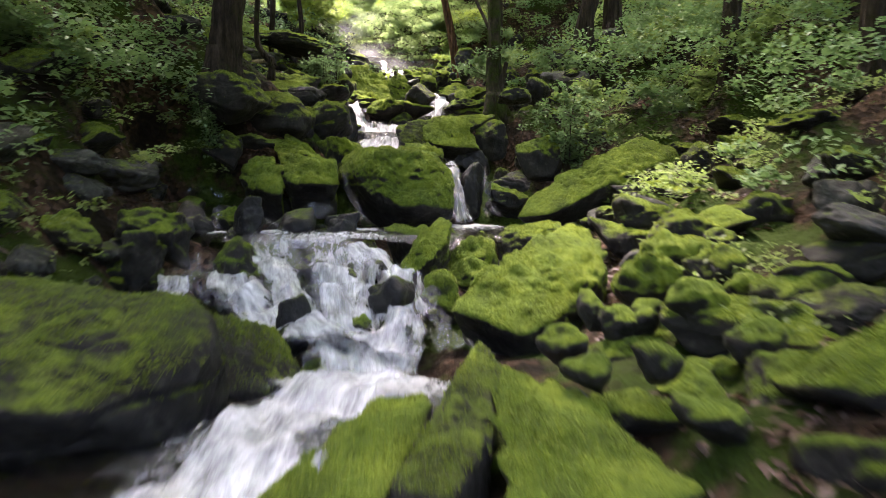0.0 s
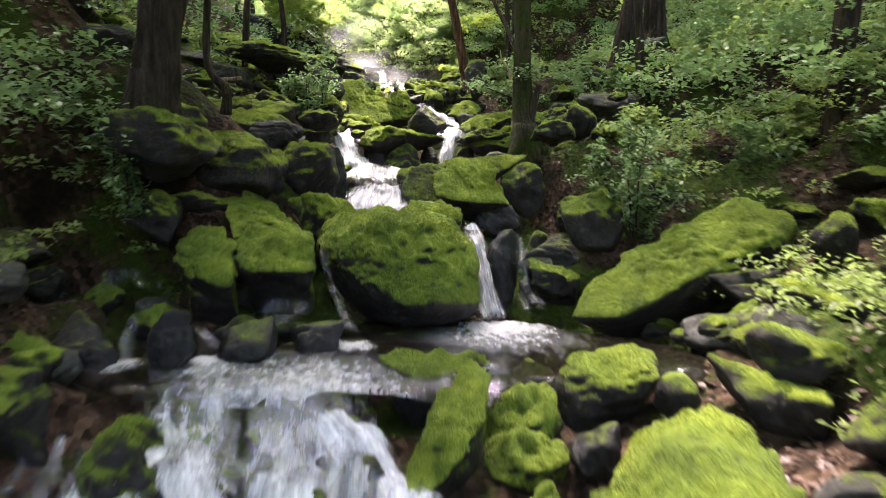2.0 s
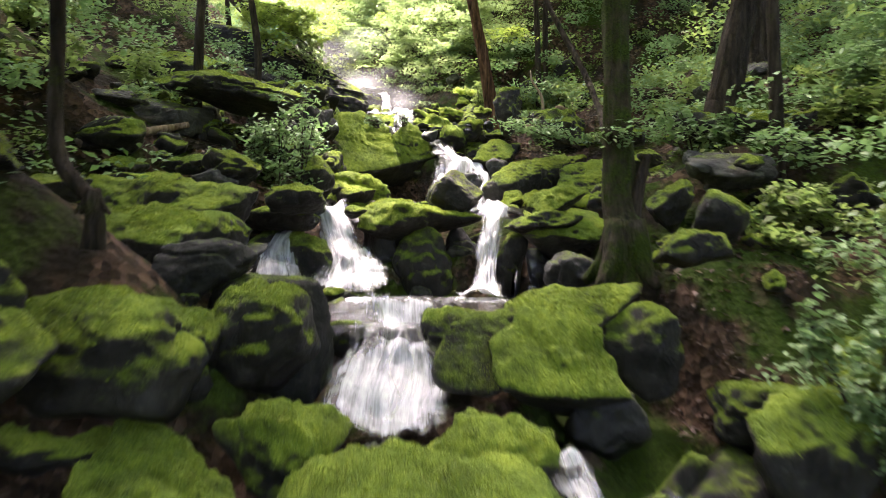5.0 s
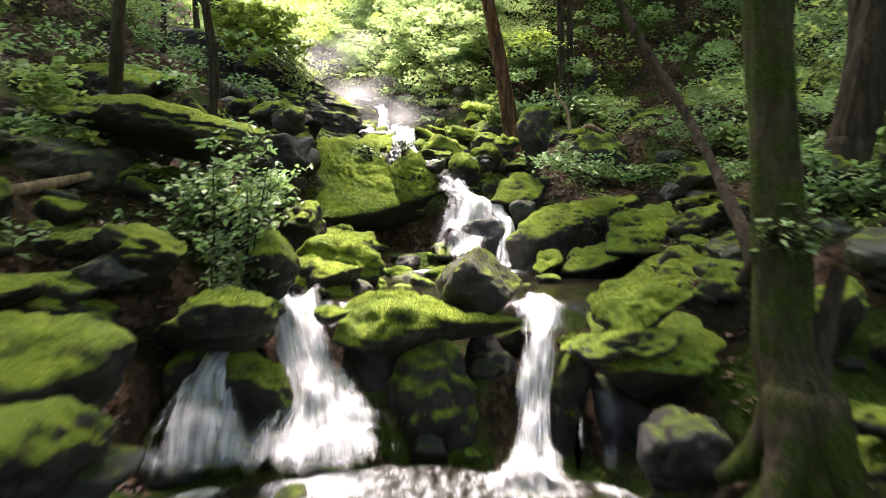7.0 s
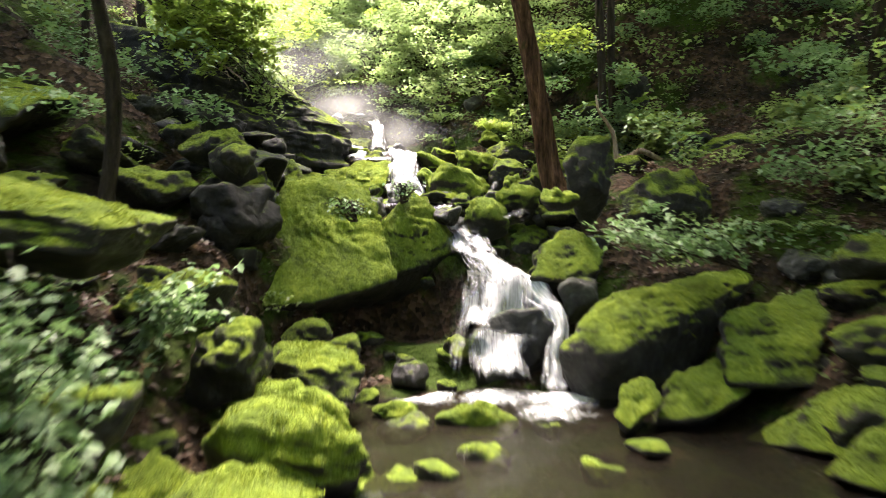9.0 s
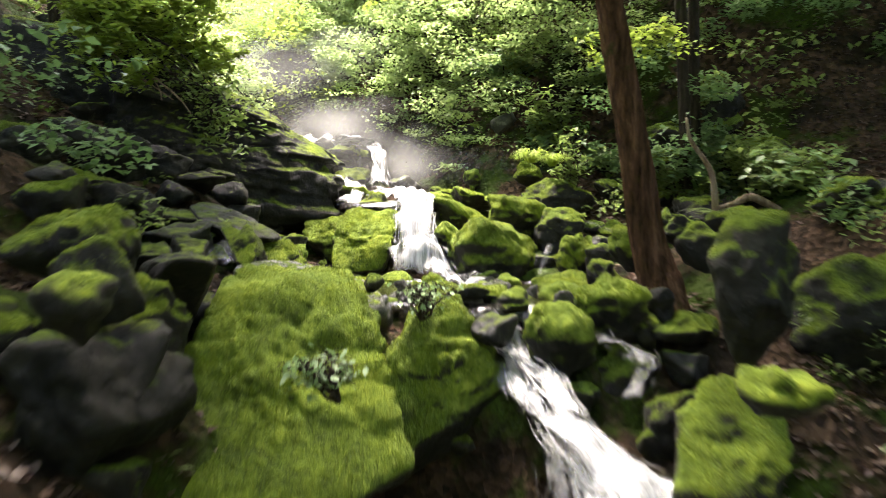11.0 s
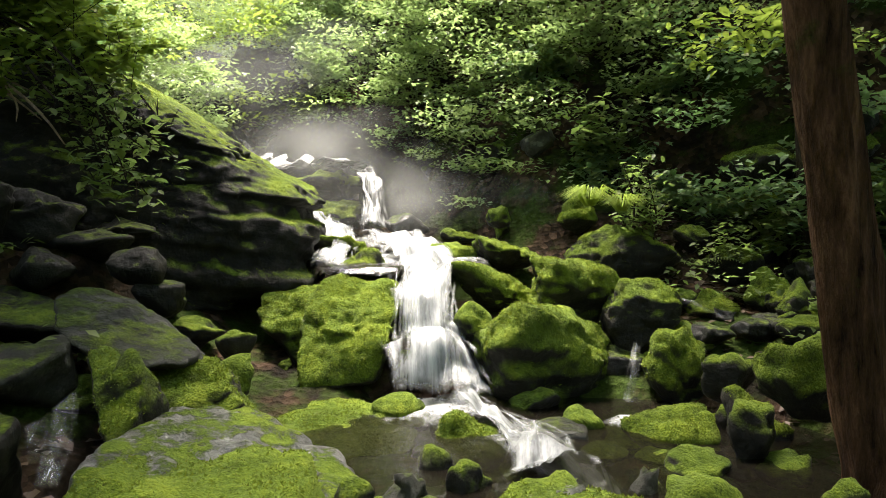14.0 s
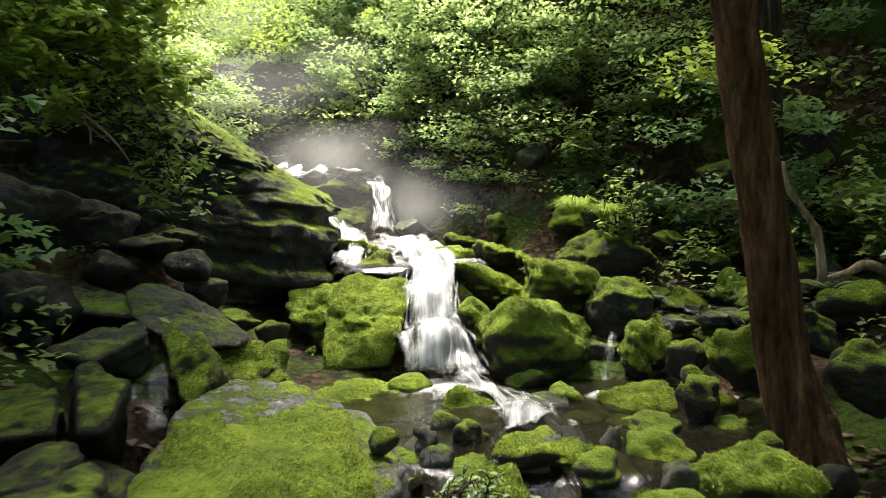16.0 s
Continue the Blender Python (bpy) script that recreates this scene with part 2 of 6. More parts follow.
def water_drops():
    m = Mat("fine_water_drops")
    m.done(Base_Color=(0.90, 0.92, 0.88), Roughness=0.9, Specular_IOR_Level=0.0)
    tr = m.node("ShaderNodeBsdfTranslucent", Color=(0.90, 0.92, 0.88, 1))
    lit = m.node("ShaderNodeMixShader", i0=0.3, i1=m.bsdf.outputs[0], i2=tr.outputs[0])
    clear = m.node("ShaderNodeBsdfTransparent")
    at = m.node("ShaderNodeAttribute")
    at.attribute_name = "body"
    thick = m.math("MULTIPLY", at.outputs["Fac"], 0.030)
    mixed = m.node("ShaderNodeMixShader", i0=thick, i1=clear.outputs[0], i2=lit.outputs[0])
    m.t.links.new(mixed.outputs[0], m.out.inputs[0])
    return m.mat


M_SPRAY = water_drops()


# ---------------------------------------------------------------- mesh helpers
def mesh_object(name, verts, faces, material, parent=None, smooth=True, label="", uv=None, body=None):
    me = bpy.data.meshes.new(name)
    me.from_pydata([tuple(v) for v in verts] if not isinstance(verts, np.ndarray) else verts.tolist(), [], faces if isinstance(faces, list) else faces.tolist())
    me.materials.append(material)
    if smooth:
        me.polygons.foreach_set("use_smooth", np.ones(len(me.polygons), dtype=bool))
    if uv is not None:
        layer = me.uv_layers.new(name="UVMap")
        idx = np.empty(len(me.loops), dtype=np.int32)
        me.loops.foreach_get("vertex_index", idx)
        layer.data.foreach_set("uv", np.asarray(uv, dtype=np.float32)[idx].ravel())
    if body is not None:
        a = me.attributes.new("body", "FLOAT", "POINT")
        a.data.foreach_set("value", np.asarray(body, dtype=np.float32))
    me.update()
    ob = new(name, me)
    if parent:
        ob.parent = parent
    if label:
        tagged(ob, label)
    return ob


def spline(points, steps):
    """Rows on a smooth curve through the points (all columns), evenly in the parameter."""
    p = np.array(points, dtype=float)
    if len(p) == 2:
        return p[0] + (p[1] - p[0]) * np.linspace(0, 1, steps)[:, None]
    q = np.vstack([2 * p[0] - p[1], p, 2 * p[-1] - p[-2]])
    out = []
    for u in np.linspace(0, len(p) - 1 - 1e-6, steps):
        i = int(u)
        t = u - i
        a, b, c, d = q[i:i + 4]
        out.append(0.5 * (2 * b + (c - a) * t + (2 * a - 5 * b + 4 * c - d) * t * t + (3 * b - a - 3 * c + d) * t ** 3))
    return np.array(out)


def tube_arrays(points, sides=10, steps=24, rough=0.0, seed=0):
    """A tapered tube round (x, y, z, radius) rows."""
    s = spline(points, steps)
    way = np.gradient(s[:, :3], axis=0)
    way /= np.linalg.norm(way, axis=1)[:, None] + 1e-9
    ref = np.where(np.abs(way[:, 2:3]) < 0.9, np.array([[0, 0, 1.0]]), np.array([[1.0, 0, 0]]))
    if abs(way[:, 2].mean()) > 0.6:
        ref = np.tile(np.array([[1.0, 0, 0]]), (steps, 1))
    a = np.cross(way, ref)
    a /= np.linalg.norm(a, axis=1)[:, None] + 1e-9
    b = np.cross(way, a)
    ang = np.linspace(0, 2 * np.pi, sides, endpoint=False)
    rad = np.maximum(s[:, 3], 0.002)
    ring = np.cos(ang)[None, :, None] * a[:, None] + np.sin(ang)[None, :, None] * b[:, None]
    v = s[:, None, :3] + ring * rad[:, None, None]
    v = v.reshape(-1, 3)
    if rough:
        n = fbm(v * np.array([5, 5, 1.6]), seed, 3)
        v += ring.reshape(-1, 3) * (n * rough * np.repeat(rad, sides))[:, None]
        if sides > 20:
            turn = np.tile(np.stack([np.cos(ang), np.sin(ang)], 1), (steps, 1)) * 4.5
            furrow = np.abs(fbm(np.column_stack([turn, v[:, 2] * 1.1]), seed + 3, 3))
            v += ring.reshape(-1, 3) * ((furrow - 0.35) * 0.22 * np.repeat(rad, sides))[:, None]
    f = []
    for i in range(steps - 1):
        for j in range(sides):
            k = (j + 1) % sides
            f.append((i * sides + j, i * sides + k, (i + 1) * sides + k, (i + 1) * sides + j))
    f.append(tuple(range(sides))[::-1])
    f.append(tuple((steps - 1) * sides + j for j in range(sides)))
    return v, f


def join(parts):
    verts, faces, off = [], [], 0
    for v, f in parts:
        verts.append(v)
        faces.extend(tuple(i + off for i in q) for q in f)
        off += len(v)
    return np.vstack(verts), faces


def leaves(centres, size, rng, droop=0.35, upward=0.6, plain=False):
    """Folded pointed leaves, one at each centre."""
    n = len(centres)
    size = size * rng.uniform(0.6, 1.25, n)
    yaw = rng.uniform(0, 2 * np.pi, n)
    d = np.stack([np.cos(yaw), np.sin(yaw), rng.normal(-droop, 0.35, n)], 1)
    d /= np.linalg.norm(d, axis=1)[:, None]
    up = np.stack([rng.normal(0, 0.45, n), rng.normal(0, 0.45, n), np.full(n, upward + 0.4)], 1)
    side = np.cross(d, up)
    side /= np.linalg.norm(side, axis=1)[:, None] + 1e-9
    nor = np.cross(side, d)
    L, W = size[:, None], size[:, None] * 0.27
    base = centres - d * L * 0.5
    if plain:
        v = np.stack([base, base + d * L * 0.45 + side * W * 1.15 + nor * L * 0.08, base + d * L - nor * L * 0.06, base + d * L * 0.45 - side * W * 1.15 + nor * L * 0.08], 1).reshape(-1, 3)
        o = (np.arange(n) * 4)[:, None]
        return v, np.stack([o + np.array([[0, 2, 1]]), o + np.array([[0, 3, 2]])], 1).reshape(-1, 3)
    a1, a2 = base + d * L * 0.28 + nor * L * 0.05, base + d * L * 0.66 + nor * L * 0.03
    v = np.stack([base, a1 + side * W * 0.95, a2 + side * W * 0.85, base + d * L - nor * L * 0.08, a2 - side * W * 0.85, a1 - side * W * 0.95], 1).reshape(-1, 3)
    o = (np.arange(n) * 6)[:, None]
    return v, np.stack([o + np.array([[0, 3, 2, 1]]), o + np.array([[0, 5, 4, 3]])], 1).reshape(-1, 4)


# ---------------------------------------------------------------- boulders
def ball(level):
    bm = bmesh.new()
    bmesh.ops.create_icosphere(bm, subdivisions=level, radius=1.0)
    v = np.array([p.co[:] for p in bm.verts])
    f = [tuple(q.index for q in p.verts) for p in bm.faces]
    bm.free()
    return v, f


BALLS = {n: ball(n) for n in (3, 4, 5, 6, 7)}
FEET = []
TREE_FEET = [(-3.1, 9.01, 3.35, 0.5), (-2.61, 9.73, 3.75, 0.3), (0.97, 11.71, 3.3, 0.5), (0.59, 19.64, 5.42, 0.5), (1.87, 22.6, 6.5, 0.3), (2.09, 22.8, 6.6, 0.3), (3.06, 13.15, 4.1, 0.3),
             (3.05, 14.73, 5.0, 0.5), (-3.97, 14.81, 5.0, 0.3), (-5.92, 20.35, 7.2, 0.3), (-5.96, 22.38, 7.9, 0.3), (4.28, 16.26, 6.0, 0.5)]
MOSS = (M_MOSS, "mossy_boulder", "boulder thickly covered in bright green moss beside the stream", "boulder")
HALF = (M_HALF, "boulder", "dark boulder with green moss on its upper faces", "boulder")
WET = (M_WET, "wet_rock", "dark wet rock standing in the running water", "rock")
CLIFF = (M_CLIFF, "cliff_rock", "huge dark overhanging rock with moss along its top edge", "rock")
LICHEN = (M_LICHEN, "mossy_slab", "broad mossy rock slab streaked with wet grey stone", "boulder")
DARKENED = (M_DARKENED, "dark_rock", "dark angular rock, its stone darkened in place of shade", "rock")
MOTTLED = (M_MOTTLED, "mottled_boulder", "wet dark boulder with worn patches of olive moss", "boulder")
RIDGE = (M_MOTTLED, "stone_ridge", "narrow wet stone ridge streaked with moss at the water", "rock")
GREY = (M_GREY, "stone_slab", "angular grey stone slab with lichen and thin moss", "rock")


def pelt(ob, q, f, seed, lean):
    """Fine upright shoots that make the moss shaggy."""
    rng = np.random.default_rng(seed + 5000)
    a, b, c = q[f[:, 0]], q[f[:, 1]], q[f[:, 2]]
    n = np.cross(b - a, c - a)
    area = np.linalg.norm(n, axis=1) / 2
    n /= (area * 2)[:, None] + 1e-12
    grow = area * np.clip((n[:, 2] - lean) * 3, 0, 1) * np.clip(0.4 + vnoise((a + b + c) / 3 * 5, seed), 0.05, 1)
    count = int(min(14000, grow.sum() * 10000))
    if count < 20:
        return
    k = rng.choice(len(f), count, p=grow / grow.sum())
    r1, r2 = np.sqrt(rng.uniform(0, 1, (count, 1))), rng.uniform(0, 1, (count, 1))
    p = a[k] * (1 - r1) + b[k] * r1 * (1 - r2) + c[k] * r1 * r2
    d = n[k] + rng.normal(0, 0.55, (count, 3))
    d /= np.linalg.norm(d, axis=1)[:, None]
    side = np.cross(d, rng.normal(0, 1, (count, 3)))
    side /= np.linalg.norm(side, axis=1)[:, None] + 1e-9
    L = rng.uniform(0.006, 0.016, (count, 1))
    v = np.stack([p - side * L * 0.45 - d * 0.003, p + side * L * 0.45 - d * 0.003, p + d * L], 1).reshape(-1, 3)
    mesh_object("moss", v, np.arange(count * 3).reshape(-1, 3), M_SHOOTS, ob)["kind"] = "stuff"


def hull_planes(points):
    """Outward unit normals and distances from the middle of the faces of the convex body round the points, and that middle."""
    bm = bmesh.new()
    for p in points:
        bm.verts.new(p)
    bmesh.ops.convex_hull(bm, input=bm.verts)
    mid = np.mean([v.co[:] for v in bm.verts if v.link_faces], axis=0)
    bm.normal_update()
    n = np.array([f.normal[:] for f in bm.faces if f.calc_area() > 1e-5])
    c = np.array([f.calc_center_median()[:] for f in bm.faces if f.calc_area() > 1e-5])
    bm.free()
    d = ((c - mid) * n).sum(1)
    n, d = np.where(d[:, None] < 0, -n, n), np.abs(d)
    return n, np.maximum(d, 0.02), mid


def rounded_body(v, n, d, sharp):
    """The directions v pushed out to a body of flat faces with worn edges."""
    c = np.clip(v @ n.T, 0, None) / d
    return v * (c ** sharp).sum(1)[:, None] ** (-1.0 / sharp)


def weathered(q, out, kind, seed):
    """Chips, cracks and moss cushions on a body; out: the way outward."""
    q = q + out * (0.030 * fbm(q * 2.3, seed + 40, 3) + 0.018 * fbm(q * 7.0, seed + 50, 3))[:, None]
    if kind[0] in (M_MOSS, M_HALF, M_LICHEN):
        pile = np.clip(out[:, 2] * 1.1 + 0.55, 0.1, 1) * (1.0 if kind[0] is M_MOSS else 0.7)
        cushion = 0.085 * np.abs(vnoise(q * 4.5, seed + 90)) + 0.060 * np.abs(vnoise(q * 10.0, seed + 91)) + 0.016 * vnoise(q * 24.0, seed + 92)
        q = q + out * (pile * cushion)[:, None]
    else:
        crack = np.clip(1 - np.abs(vnoise(q * np.array([2.0, 2.0, 3.2]), seed + 93)) / 0.07, 0, 1)
        q = q + out * (0.012 * vnoise(q * 20.0, seed + 90) - 0.030 * crack)[:, None]
    if kind is CLIFF:
        bed = (q[:, 2] + 0.20 * q[:, 0] + 0.22 * vnoise(q * 0.8, seed + 7) + 0.05 * vnoise(q * 4.1, seed + 6)) * 5.2
        low = np.floor(bed)
        ledge = [vnoise(np.stack([k * 3.7, k * 1.9 + q[:, 0] * 0.5, q[:, 1] * 0.5], 1), seed + 8) for k in (low, low + 1)]
        blend = np.clip(((bed - low) - 0.78) / 0.22, 0, 1)
        jut = ledge[0] * (1 - blend) + ledge[1] * blend
        q = q + out * np.array([1, 1, 0.25]) * ((0.16 * jut + 0.10 * fbm(q * 2.6, seed + 9, 4)) * (1 - 0.5 * np.clip(out[:, 2], 0, 1)))[:, None]
    return q


def finish_rock(q, f, kind, seed, place, size):
    material, name, label, category = kind
    ob = mesh_object(name, q, f, material)
    ob.location = place
    if kind in (MOSS, HALF, CLIFF, RIDGE, MOTTLED) and size > 0.42 and place[1] < 24.5:
        pelt(ob, q, np.array(f), seed, -0.15 if kind is MOSS else 0.45 if kind is CLIFF else 0.25)
    big = "large " if size > 1.1 else "small " if size < 0.4 else ""
    tagged(ob, big + label, category, "stones of the stream")
    return ob


def block(points, kind, seed, sharp=14):
    """An angular boulder between the given corners."""
    n, d, mid = hull_planes(points)
    p = np.array(points)
    ext = np.ptp(p, axis=0)
    v, f = BALLS[7 if kind is CLIFF else 6 if ext.max() > 0.9 else 5]
    aim = v * ext
    aim /= np.linalg.norm(aim, axis=1)[:, None]
    q = rounded_body(aim, n, d, sharp)
    # the worn body keeps the corners' full extent
    q *= (ext / np.ptp(q, axis=0)) ** 0.85
    q += (p.max(0) + p.min(0)) / 2 - mid - (q.max(0) + q.min(0)) / 2
    out = aim
    q = weathered(q, out, kind, seed)
    FEET.append((mid[0], mid[1], p[:, 2].min() + 0.06, max(ext[0], ext[1])))
    return finish_rock(q, f, kind, seed, tuple(mid), ext.max())


def rock(x, y, z, w, d, h, kind, seed, lean=0.0):
    """A weathered boulder of that width, depth and height about its middle: flat broken faces, worn edges."""
    size = max(w, d, h)
    v, f = BALLS[6 if size > 1.5 else 5 if size > 0.55 else 4 if size > 0.26 else 3]
    rng = np.random.default_rng(seed * 7 + 3)
    normals, reach = [], []
    for base in ((1, 0, 0), (-1, 0, 0), (0, 1, 0), (0, -1, 0), (0, 0, 1), (0, 0, -1)):
        n = np.array(base) + rng.normal(0, 0.42, 3)
        normals.append(n / np.linalg.norm(n))
        reach.append(rng.uniform(0.74, 1.0))
    for _ in range(12):
        n = rng.normal(size=3) * np.array([1, 1, 0.8])
        normals.append(n / np.linalg.norm(n))
        reach.append(rng.uniform(0.62, 0.98))
    soft = 11 if kind is MOSS else 20
    p = rounded_body(v, np.array(normals), np.array(reach), soft)
    p[:, :2] *= (1 - 0.20 * np.clip(-p[:, 2] - 0.1, 0, 1))[:, None]
    p = p + v * (0.06 * fbm(p * 1.6, seed, 3))[:, None]
    q = weathered(p * np.array([w, d, h]) / 2, v, kind, seed)
    c, s = math.cos(radians(lean)), math.sin(radians(lean))
    q = q @ np.array([[c, 0, -s], [0, 1, 0], [s, 0, c]])
    lo, hi = q.min(0), q.max(0)
    q = (q - (lo + hi) / 2)
    q *= np.array([w, d, h]) / (hi - lo)
    FEET.append((x, y, z - h * 0.36, max(w, d)))
    return finish_rock(q, f, kind, seed, (x, y, z), size)


# -- boulders: the great ones by their corners, the rest by width, depth and height
block([(-3.27, 3.50, 1.23), (-1.64, 3.70, 0.99), (-1.30, 3.50, 0.98), (-1.21, 3.20, 0.76), (-1.36, 3.00, 0.38), (-1.68, 2.70, 0.61), (-2.46, 2.60, 0.71), (-2.60, 3.90, 0.00), (-1.30, 3.90, 0.00), (-1.40, 3.30, 0.10), (-2.60, 3.00, 0.10)], MOTTLED, 1, 16)
block([(-1.44, 3.90, 0.89), (-1.33, 4.10, 0.73), (-0.97, 4.20, 0.45), (-1.00, 3.90, 0.42), (-1.30, 3.60, 0.47), (-1.20, 4.50, 0.70), (-1.20, 4.20, 0.10), (-0.85, 4.10, 0.10)], MOTTLED, 2, 14)
block([(0.20, 3.40, 0.83), (0.30, 3.10, 0.70), (0.04, 2.95, 0.65), (-0.18, 2.15, 0.56), (0.03, 2.10, 0.53), (0.24, 2.70, 0.63), (0.25, 3.30, 0.20), (-0.10, 2.20, 0.10), (0.10, 2.20, 0.10)], RIDGE, 3, 14)
block([(0.31, 3.10, 0.70), (0.58, 3.10, 0.64), (1.01, 2.50, 0.41), (0.60, 2.20, 0.46), (0.24, 2.15, 0.48), (0.25, 2.60, 0.61), (0.45, 3.10, 0.20), (1.10, 2.60, 0.20), (0.40, 2.30, 0.15)], MOSS, 4, 16)
block([(-0.10, 3.00, 0.63), (-0.26, 3.00, 0.61), (-0.53, 2.60, 0.49), (-0.65, 2.20, 0.49), (-0.22, 2.10, 0.53), (-0.09, 2.60, 0.61), (-0.10, 3.00, 0.10), (-0.70, 2.20, 0.10)], HALF, 5, 14)
block([(0.09, 5.00, 0.77), (0.31, 5.25, 0.90), (1.20, 5.90, 1.40), (1.38, 5.60, 1.21), (1.35, 5.30, 1.08), (0.94, 4.85, 0.73), (0.59, 4.65, 0.60), (0.95, 6.20, 1.10), (0.30, 5.50, 0.20), (1.30, 5.90, 0.30), (1.25, 5.30, 0.30), (0.70, 5.05, 0.20)], MOSS, 6, 20)
block([(-0.07, 6.75, 1.45), (0.06, 6.60, 1.44), (0.00, 6.30, 1.22), (-0.20, 6.00, 1.01), (-0.41, 5.85, 0.92), (-0.45, 6.00, 0.96), (-0.19, 6.35, 1.17), (0.05, 6.70, 0.80), (-0.35, 6.10, 0.70)], MOSS, 24, 12)
block([(1.00, 8.55, 1.48), (1.27, 8.85, 1.78), (2.04, 9.00, 2.22), (2.81, 9.10, 2.58), (3.30, 9.00, 2.34), (3.04, 8.70, 2.20), (2.14, 8.40, 1.89), (1.45, 8.30, 1.54), (1.60, 9.30, 1.30), (3.20, 9.50, 1.90), (3.30, 9.10, 1.70), (1.60, 8.90, 1.20)], MOSS, 56, 20)
block([(-1.50, 9.30, 2.20), (-1.34, 9.50, 2.47), (-0.32, 9.70, 2.45), (-0.06, 9.50, 2.30), (-0.94, 8.70, 2.30), (-0.33, 8.75, 2.37), (0.16, 8.90, 2.00), (0.16, 8.75, 1.51), (-1.29, 8.90, 2.02), (-0.57, 8.35, 1.62), (-0.93, 8.55, 1.84), (-0.19, 8.40, 1.63), (-1.20, 9.40, 1.35), (0.00, 9.40, 1.35), (-0.50, 8.80, 1.30)], MOSS, 53, 13)
block([(-2.39, 9.10, 2.50), (-2.33, 9.30, 2.65), (-2.13, 9.50, 2.59), (-1.73, 9.40, 2.28), (-1.64, 9.00, 2.17), (-2.21, 8.80, 2.21), (-2.20, 9.40, 1.70), (-1.60, 9.40, 1.70)], MOSS, 51, 15)
block([(-2.14, 8.60, 2.09), (-2.11, 8.80, 2.28), (-1.58, 8.80, 2.26), (-1.43, 8.60, 1.97), (-1.54, 8.40, 1.91), (-1.94, 8.40, 1.92), (-2.10, 8.90, 1.45), (-1.50, 8.90, 1.45)], MOSS, 52, 15)
block([(-2.72, 8.70, 2.11), (-2.71, 8.90, 2.27), (-2.39, 8.90, 2.28), (-2.20, 8.60, 2.09), (-2.16, 8.40, 1.77), (-2.57, 8.50, 1.86), (-2.70, 8.90, 1.30), (-2.20, 8.90, 1.30)], MOSS, 50, 14)
block([(-0.30, 10.30, 2.91), (-0.06, 10.50, 3.11), (0.24, 10.55, 3.11), (0.39, 10.40, 2.88), (0.54, 10.20, 2.60), (0.10, 10.10, 2.58), (-0.27, 10.10, 2.66), (0.15, 10.70, 2.30), (0.60, 10.60, 2.30)], MOSS, 60, 15)
block([(-0.74, 10.30, 2.78), (-0.57, 10.40, 3.02), (-0.01, 10.80, 3.12), (0.90, 11.05, 3.25), (0.90, 10.93, 3.18), (0.25, 10.85, 3.10), (-0.31, 10.20, 2.60), (-0.67, 10.20, 2.61), (0.30, 11.00, 2.90), (-0.20, 10.70, 2.50)], HALF, 107, 14)
block([(-2.72, 19.60, 5.80), (-2.00, 19.50, 5.82), (-2.66, 18.30, 5.79), (-2.18, 18.70, 5.84), (-1.81, 18.60, 5.62), (-2.63, 17.35, 4.56), (-2.03, 17.70, 4.62), (-1.47, 18.15, 4.80), (-2.75, 18.40, 4.30), (-1.70, 18.80, 4.40), (-2.60, 19.80, 4.40)], MOSS, 31, 18)
block([(-1.62, 18.40, 5.29), (-1.38, 18.85, 5.70), (-1.30, 19.10, 5.71), (-0.73, 19.15, 5.09), (-1.19, 18.60, 4.89), (-1.88, 18.00, 4.68), (-1.88, 18.10, 4.83), (-1.50, 19.60, 5.45), (-1.10, 19.80, 5.20), (-1.70, 18.90, 4.40), (-1.00, 19.40, 4.50)], MOSS, 33, 24)
block([(-2.60, 22.65, 6.95), (-3.55, 22.25, 7.45), (-4.90, 22.00, 8.32), (-6.60, 22.20, 8.75), (-2.90, 24.20, 7.15), (-5.00, 24.80, 8.50), (-6.80, 24.80, 8.90), (-2.52, 22.20, 6.25), (-3.60, 21.75, 6.10), (-5.40, 21.30, 6.20), (-6.90, 21.50, 6.60), (-2.80, 23.80, 6.10)], CLIFF, 708, 22)
rock(-0.02, 5.65, 0.69, 0.36, 0.30, 0.67, MOSS, 7)
rock(1.76, 3.00, 0.57, 0.60, 0.48, 0.56, HALF, 8)
rock(1.56, 3.51, 0.61, 0.19, 0.16, 0.22, MOSS, 9)
rock(1.75, 3.52, 0.68, 0.23, 0.19, 0.26, MOSS, 10)
rock(2.29, 4.12, 0.99, 0.55, 0.46, 0.40, HALF, 11)
rock(1.26, 4.31, 0.55, 0.64, 0.53, 0.40, HALF, 12)
rock(0.96, 3.07, 0.52, 0.49, 0.40, 0.19, HALF, 13)
rock(1.21, 2.70, 0.63, 0.11, 0.15, 0.18, GREY, 14)
rock(-1.26, 5.22, 0.53, 0.27, 0.23, 0.39, WET, 15)
rock(-0.54, 5.53, 0.69, 0.25, 0.21, 0.46, WET, 16)
rock(-2.96, 5.94, 0.92, 0.67, 0.55, 0.70, HALF, 17)
rock(-3.22, 7.16, 1.27, 0.64, 0.53, 0.64, HALF, 18)
rock(-2.81, 4.53, 0.63, 0.29, 0.24, 0.28, HALF, 19)
rock(1.14, 2.64, 0.62, 0.34, 0.28, 0.25, HALF, 20)
rock(1.49, 2.24, 0.57, 0.35, 0.28, 0.33, HALF, 21)
rock(-0.86, 7.07, 0.96, 0.37, 0.30, 0.63, HALF, 22)
rock(-0.27, 7.40, 1.06, 0.86, 0.71, 0.70, HALF, 23)
rock(0.34, 6.92, 0.99, 0.55, 0.46, 0.60, MOSS, 25)
rock(0.32, 6.62, 0.81, 0.58, 0.48, 0.55, MOSS, 26)
